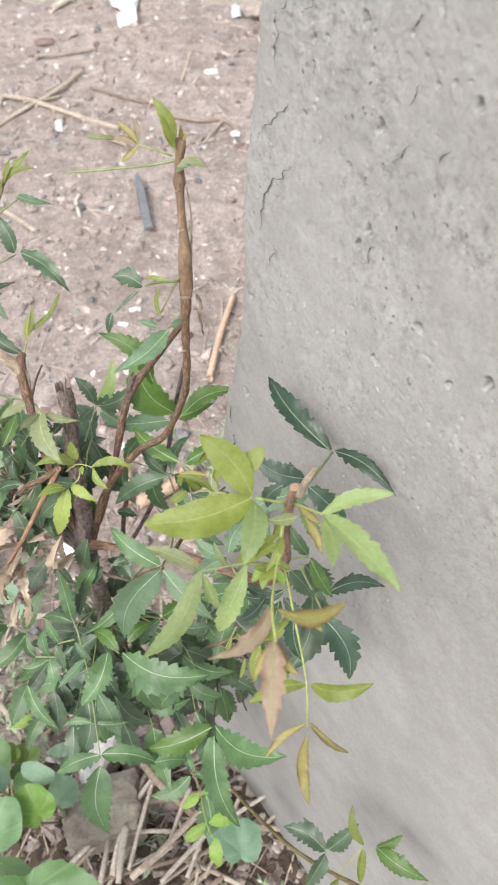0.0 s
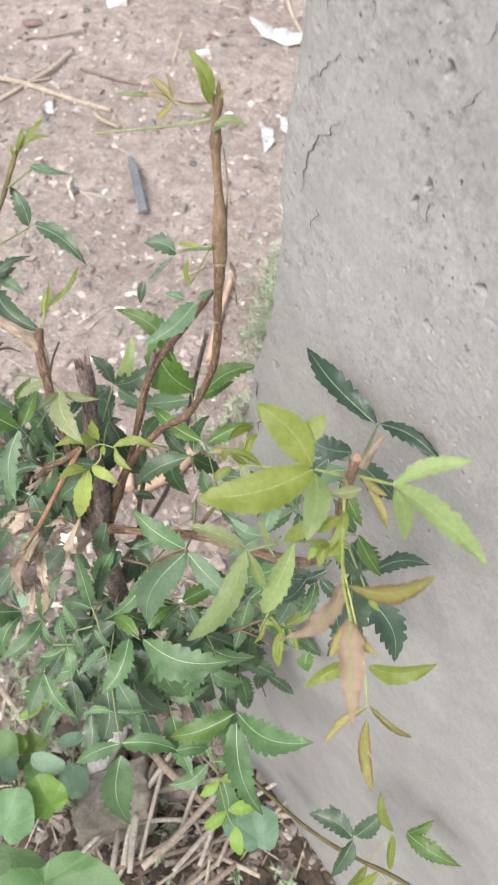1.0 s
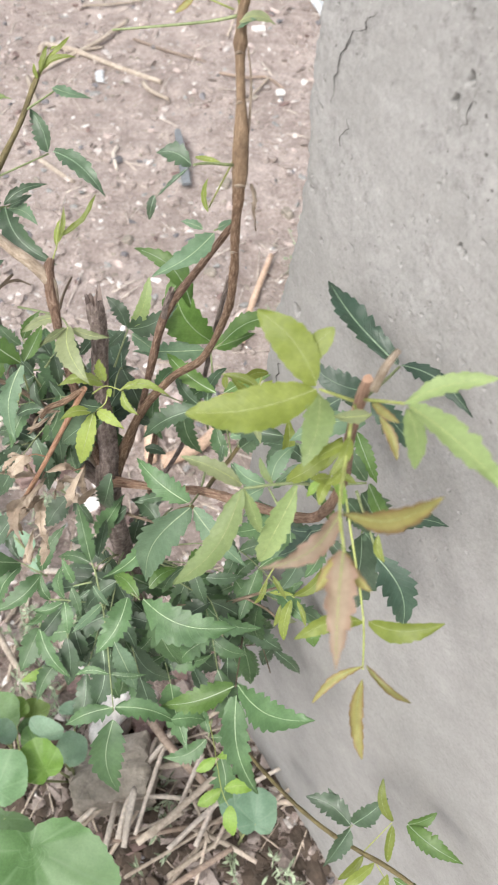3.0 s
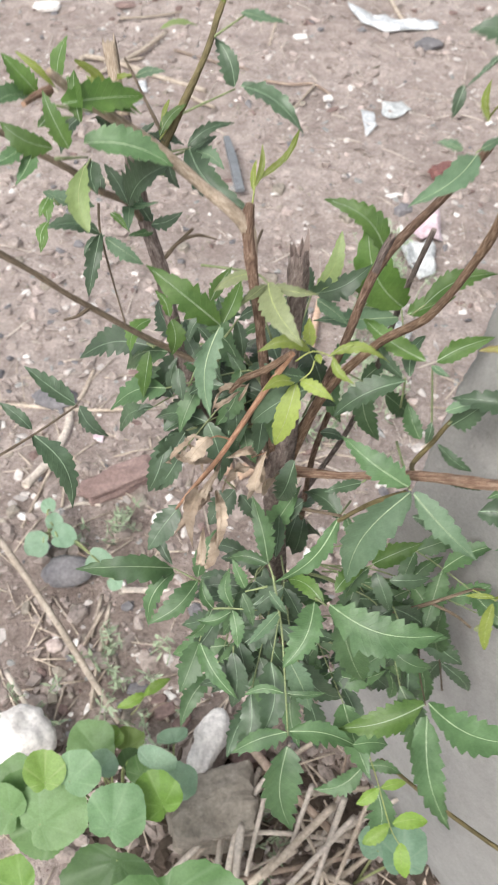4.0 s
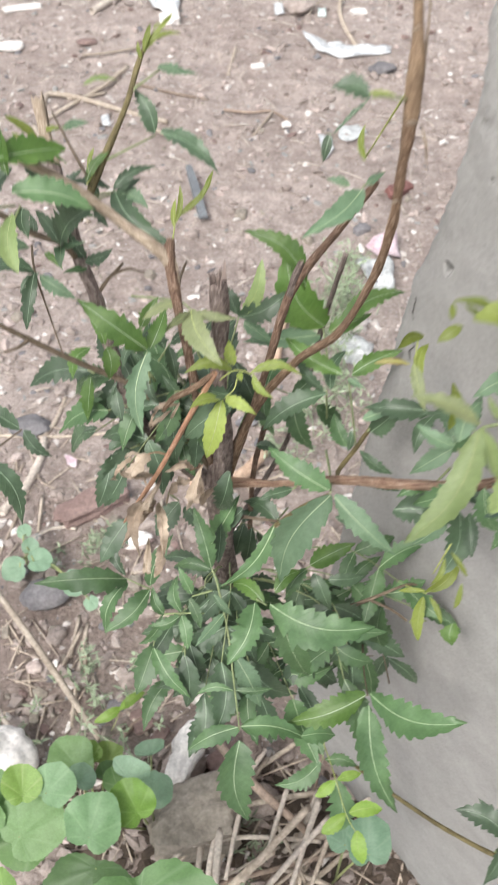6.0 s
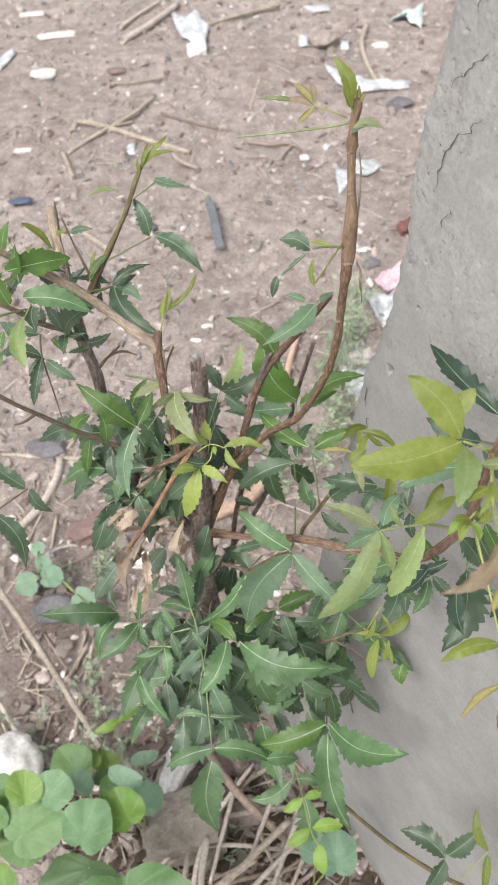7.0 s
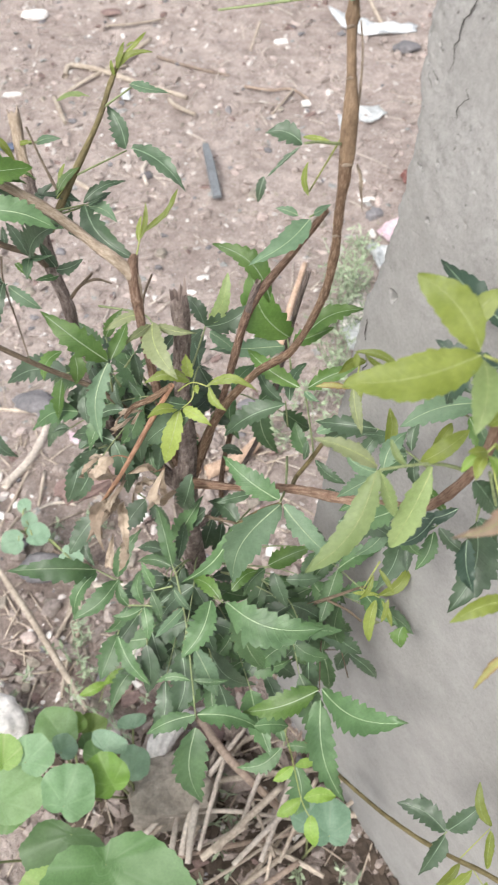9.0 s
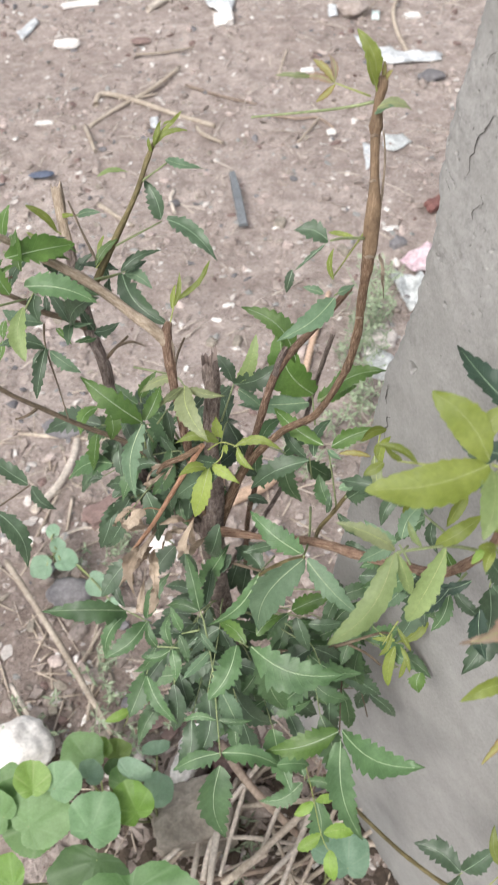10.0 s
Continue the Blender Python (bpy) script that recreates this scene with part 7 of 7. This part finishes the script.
lone("stone", tube([(-0.200, 0.368, 0.052), (-0.197, 0.375, 0.052), (-0.193, 0.388, 0.053), (-0.187, 0.402, 0.054), (-0.182, 0.416, 0.056), (-0.177, 0.430, 0.058), (-0.172, 0.443, 0.060), (-0.169, 0.450, 0.061)], [0.004, 0.0130, 0.0160, 0.0150, 0.0205, 0.0190, 0.0125, 0.004], 28, 5, 0.16, seed=9), STONES["white"], (-0.183, 0.409, 0.052), "long knobbly white stone leaning on the rock", "stone")
stone((-0.190, 0.405, 0.012), (0.034, 0.024, 0.024), 1.0, "clay", "clod", "brown clod under the white stone", 0.3)
stone((-0.424, 0.412, 0.022), (0.044, 0.040, 0.044), 0.1, "white", "stone", "large white stone on bare soil", 0.0)
stone((-0.134, 0.416, 0.008), (0.028, 0.020, 0.014), 0.6, "brick", "brick_fragment", "dark red brick fragment beside the rock", 0.8)
stone((-0.093, 0.367, 0.008), (0.027, 0.021, 0.015), 0.3, "clay", "stone", "reddish-brown stone under straw", 0.0)
stone((-0.185, 0.525, 0.008), (0.029, 0.020, 0.014), 0.2, "pink", "stone", "pinkish stone under the sapling", 0.0)
stone((-0.249, 0.465, 0.003), (0.016, 0.009, 0.005), 0.5, "brick", "brick_fragment", "dull red fragment beside the white stone", 0.8)
stone((-0.225, 0.453, 0.003), (0.014, 0.009, 0.005), 0.9, "brick", "brick_fragment", "dull red fragment beside the white stone", 0.8)
stone((-0.259, 0.481, 0.002), (0.012, 0.007, 0.004), 0.2, "brick", "brick_fragment", "dull red fragment beside the white stone", 0.8)
stick([(-0.276, 0.452, 0.003), (-0.251, 0.474, 0.003), (-0.223, 0.464, 0.003)], 0.004, "brown", "dry_stick", "dry pale stalk lying on bare soil")
stick([(-0.272, 0.484, 0.002), (-0.242, 0.453, 0.002)], 0.003, "straw", "dry_stick", "dry pale stalk lying on bare soil")
stone((-0.416, 0.664, 0.010), (0.037, 0.025, 0.018), 0.2, "slate", "stone", "dark grey rounded stone on soil", 0.0)
stone((-0.365, 0.831, 0.010), (0.066, 0.023, 0.014), 0.55, "brick", "brick_fragment", "dull red brick fragment on soil", 0.85)
stone((-0.283, 0.765, 0.005), (0.021, 0.014, 0.008), 0.1, "white", "stone", "white pebble under the sapling", 0.0)
stone((-0.501, 1.001, 0.008), (0.040, 0.023, 0.014), 0, "slate", "stone", "grey stone half sunk in soil", 0.0)
stone((-0.412, 0.549, 0.004), (0.012, 0.010, 0.007), 0, "pink", "stone", "small pale pebble on soil", 0.0)
stone((-0.397, 0.429, 0.004), (0.020, 0.013, 0.008), 0, "clay", "stone", "brown clod of soil", 0.0)
stone((-0.348, 0.531, 0.004), (0.018, 0.012, 0.007), 0, "clay", "stone", "brown clod of soil", 0.0)
stone((-0.468, 0.707, 0.004), (0.020, 0.012, 0.007), 0, "slate", "stone", "small grey stone on bare soil", 0.0)
stone((-0.830, 2.491, 0.004), (0.041, 0.025, 0.007), 0.1, "white", "stone", "flat white stone far off on soil", 0.75)
stone((-0.844, 2.761, 0.003), (0.064, 0.019, 0.005), 0.3, "white", "stone", "flat white chip on soil", 0.75)
stone((-0.369, 2.644, 0.009), (0.032, 0.030, 0.015), 0.2, "white", "stone", "white block on crumpled plastic", 0.7)
stone((0.205, 2.677, 0.003), (0.026, 0.015, 0.006), 0.2, "white", "stone", "small white chip on soil", 0.75)
stone((0.024, 2.710, 0.011), (0.046, 0.040, 0.020), 0.2, "clay", "stone", "round brown stone on soil", 0.0)
stone((-0.742, 1.815, 0.003), (0.030, 0.014, 0.005), 0.2, "blue", "stone", "dark blue fragment on soil", 0.0)
stone((-0.606, 2.511, 0.004), (0.029, 0.018, 0.007), 0.2, "brick", "brick_fragment", "small red fragment on soil", 0.0)
stone((0.242, 2.307, 0.007), (0.037, 0.024, 0.012), 0.2, "slate", "stone", "purplish stone beside the post", 0.0)
stone((0.226, 1.715, 0.010), (0.044, 0.017, 0.012), 0.8, "redbrick", "brick_fragment", "red brick fragment lying against the post", 0.8, 0.35)
stone((-0.114, 1.013, 0.004), (0.021, 0.013, 0.008), 0.2, "slate", "stone", "stone behind the sapling", 0.0)
stone((0.068, 1.227, 0.005), (0.015, 0.014, 0.009), 0.2, "white", "stone", "small white stone at the foot of the post", 0.0)
stone((-0.101, 2.340, 0.003), (0.021, 0.012, 0.005), 0.2, "white", "stone", "white chip on soil", 0.75)
stone((-0.793, 2.054, 0.002), (0.025, 0.010, 0.004), 0.2, "white", "stone", "white chip on soil", 0.75)
stone((-0.028, 2.024, 0.003), (0.012, 0.011, 0.005), 0.2, "white", "stone", "white chip on soil", 0.75)
stone((0.108, 1.624, 0.002), (0.013, 0.007, 0.003), 0.2, "white", "stone", "white chip on soil", 0.75)
stone((-0.959, 2.922, 0.003), (0.043, 0.015, 0.004), 0.2, "white", "stone", "white chip on soil", 0.75)
scrap([(-0.482, 2.892, 0.000), (-0.400, 2.926, 0.000), (-0.343, 2.813, 0.000), (-0.349, 2.675, 0.000), (-0.426, 2.724, 0.000)], "film", "plastic_scrap", "crumpled translucent plastic scrap on soil", 0.03)
scrap([(0.029, 2.536, 0.000), (0.086, 2.493, 0.000), (0.164, 2.423, 0.000), (0.279, 2.429, 0.000), (0.273, 2.389, 0.000), (0.130, 2.372, 0.000), (0.065, 2.423, 0.000)], "film", "plastic_scrap", "twisted strip of bluish-white plastic film", 0.02)
scrap([(0.238, 2.838, 0.000), (0.294, 2.923, 0.000), (0.362, 2.965, 0.000), (0.344, 2.795, 0.000), (0.320, 2.816, 0.000), (0.295, 2.871, 0.000)], "wrapper", "plastic_scrap", "pale green plastic wrapper beside the post", 0.03)
scrap([(-0.042, 2.973, 0.000), (0.044, 2.989, 0.000), (0.053, 2.936, 0.000), (-0.003, 2.919, 0.000)], "film", "plastic_scrap", "scrap of white plastic on soil", 0.012)
scrap([(0.051, 1.984, 0.000), (0.086, 1.971, 0.000), (0.088, 1.898, 0.000), (0.061, 1.853, 0.000)], "film", "plastic_scrap", "torn white paper scrap on soil", 0.012)
scrap([(0.105, 2.012, 0.000), (0.157, 2.031, 0.000), (0.177, 1.985, 0.000), (0.132, 1.945, 0.000), (0.104, 1.966, 0.000)], "foil", "plastic_scrap", "crumpled silvery foil scrap on soil", 0.012)
scrap([(0.130, 1.500, 0.000), (0.155, 1.530, 0.000), (0.195, 1.530, 0.000), (0.205, 1.470, 0.000), (0.160, 1.465, 0.000)], "pinkfilm", "plastic_scrap", "crumpled pink plastic scrap lying against the post", 0.045)
scrap([(0.105, 1.452, 0.000), (0.140, 1.462, 0.000), (0.185, 1.450, 0.000), (0.180, 1.360, 0.000), (0.145, 1.345, 0.000), (0.130, 1.400, 0.000)], "foil", "plastic_scrap", "crumpled white plastic bag lying against the post", 0.040)
scrap([(0.050, 1.215, 0.000), (0.085, 1.232, 0.000), (0.125, 1.205, 0.000), (0.110, 1.150, 0.000), (0.065, 1.160, 0.000)], "foil", "plastic_scrap", "dusty grey-white plastic sheet near the post", 0.03)
stone((0.082, 1.258, 0.010), (0.034, 0.020, 0.016), 0.1, "chip", "clod", "pale crumbly clod near the post", 0.5)
stone((0.128, 1.565, 0.008), (0.020, 0.014, 0.012), 0.4, "slate", "stone", "small grey stone near the post", 0.3)
scrap([(-1.006, 2.573, 0.000), (-0.966, 2.670, 0.000), (-0.947, 2.630, 0.000), (-0.973, 2.517, 0.000)], "film", "plastic_scrap", "strip of bluish-white plastic film", 0.012)
scrap([(-0.053, 2.751, 0.000), (-0.024, 2.751, 0.000), (-0.020, 2.680, 0.000), (-0.048, 2.672, 0.000)], "film", "plastic_scrap", "scrap of white plastic on soil", 0.012)
scrap([(0.083, 2.718, 0.000), (0.108, 2.725, 0.000), (0.107, 2.670, 0.000), (0.082, 2.671, 0.000)], "wrapper", "plastic_scrap", "scrap of blue-white plastic on soil", 0.012)
scrap([(-0.510, 2.078, 0.000), (-0.488, 2.084, -0.000), (-0.475, 2.016, 0.000), (-0.497, 2.022, 0.000)], "film", "plastic_scrap", "scrap of white plastic on soil", 0.012)
scrap([(-0.430, 0.937, -0.000), (-0.407, 0.934, -0.000), (-0.406, 0.914, 0.000), (-0.422, 0.917, 0.000)], "pinkfilm", "plastic_scrap", "scrap of pink plastic on soil", 0.01)
plastic_strip((-0.264, 1.815, 0.012), (-0.220, 1.616, 0.012), 0.011)



DARK_FLAKES = grainy("dark_flake", (0.045, 0.034, 0.026), (0.125, 0.092, 0.070), 40, 0.95, 0.002)


def scattered(name, number, area, sizes, materials, seed, label, thin=1.0, rare=4):
    """Many small chips and crumbs, joined."""
    rnd = random.Random(seed)
    ico = bmesh.new()
    bmesh.ops.create_icosphere(ico, subdivisions=1, radius=1)
    form = [v.co.copy() for v in ico.verts]
    tris = [[v.index for v in f.verts] for f in ico.faces]
    ico.free()
    verts, faces, mats = [], [], []
    for _ in range(number):
        y = area[2] + (area[3] - area[2]) * rnd.random() ** 1.2
        x = rnd.uniform(area[0], area[1]) * (0.35 + 0.65 * y / area[3])
        s = sizes[0] + (sizes[1] - sizes[0]) * rnd.random() ** rare
        spin = Euler((rnd.uniform(-.5, .5), rnd.uniform(-.5, .5), rnd.uniform(0, 6.3))).to_matrix()
        shape = Vector((rnd.uniform(0.7, 1.5), rnd.uniform(0.6, 1.0), rnd.uniform(0.35, 0.7) * thin)) * s
        k = len(verts)
        z = soil_height(x, y) + shape.z * 0.3
        for v in form:
            j = rnd.uniform(0.5, 1.25)
            q = spin @ Vector((v.x * shape.x * j, v.y * shape.y * j, v.z * shape.z * j))
            verts.append((q.x + x, q.y + y, q.z + z))
        which = rnd.randrange(len(materials))
        for t in tris:
            faces.append([k + i for i in t])
            mats.append(which)
    me = bpy.data.meshes.new(name)
    me.from_pydata(verts, [], faces)
    for m in materials:
        me.materials.append(m)
    me.polygons.foreach_set("material_index", mats)
    return tagged(new(name, me), label, "gravel", kind="stuff")


scattered("gravel", 14000, (-1.4, 1.4, 0.05, 3.6), (0.0025, 0.016), [STONES["clay"]] * 14 + [STONES["slate"], STONES["brick"], STONES["pink"], STONES["pink"]], 21, "small clods and gravel strewn over bare soil")
rnd = random.Random(77)
for i in range(70):
    y = 0.32 + 1.5 * rnd.random() ** 1.4
    x = rnd.uniform(-0.62, 0.05) * (0.55 + 0.5 * y)
    if y < 0.5 and x > -0.25:
        x -= 0.25
    r = rnd.uniform(0.008, 0.017)
    stone((x, y, soil_height(x, y) + r * 0.2), (r, r * rnd.uniform(0.6, 0.95), r * rnd.uniform(0.45, 0.75)), rnd.uniform(0, 3), rnd.choice(("clay", "clay", "clay", "rock")), "clod", "small crumbly clod lying on bare soil", rnd.choice((0.4, 0.6)))
scattered("crumbs", 700, (-1.1, 0.35, 0.35, 2.2), (0.005, 0.013), [STONES["clay"], STONES["clay"], STONES["rock"]], 25, "loose brown crumbs of soil")
scattered("pale_chips", 6500, (-1.4, 1.4, 0.3, 3.6), (0.002, 0.0125), [STONES["white"], STONES["chip"], STONES["chip"], STONES["rubble"]], 22, "small whitish chips strewn over bare soil", 0.6, 3.5)


# thin dark brown flakes that darken the gaps between the straws
scattered("leaf_litter", 2800, (-0.40, 0.14, 0.10, 0.42), (0.004, 0.018), [DARK_FLAKES], 23, "thin dark brown flakes strewn under the straw", 0.35)


def chaff(number, area, seed):
    """Bits of straw and thin twigs lying about, joined."""
    rnd = random.Random(seed)
    bm = bmesh.new()
    for _ in range(number):
        x, y = rnd.uniform(area[0], area[1]), area[2] + (area[3] - area[2]) * rnd.random()
        a, ln = rnd.uniform(0, math.pi), rnd.uniform(0.008, 0.05)
        d = Vector((math.cos(a), math.sin(a), rnd.uniform(-0.05, 0.12))) * ln
        p = Vector((x, y, soil_height(x, y) + 0.002))
        tube([p - d, p + Vector((0, 0, 0.003)), p + d], [rnd.uniform(0.0006, 0.0016)] * 2, 5, 1, bm=bm)
    return bm


tagged(part("chaff", chaff(420, (-0.75, 0.2, 0.25, 1.1), 31), WOOD["straw"]), "broken straw and thin twigs strewn over soil", "straw", kind="stuff")
tagged(part("twig_litter", chaff(430, (-1.2, 0.5, 0.8, 3.2), 32), WOOD["pale"]), "thin pale twigs strewn over far soil", "straw", kind="stuff")
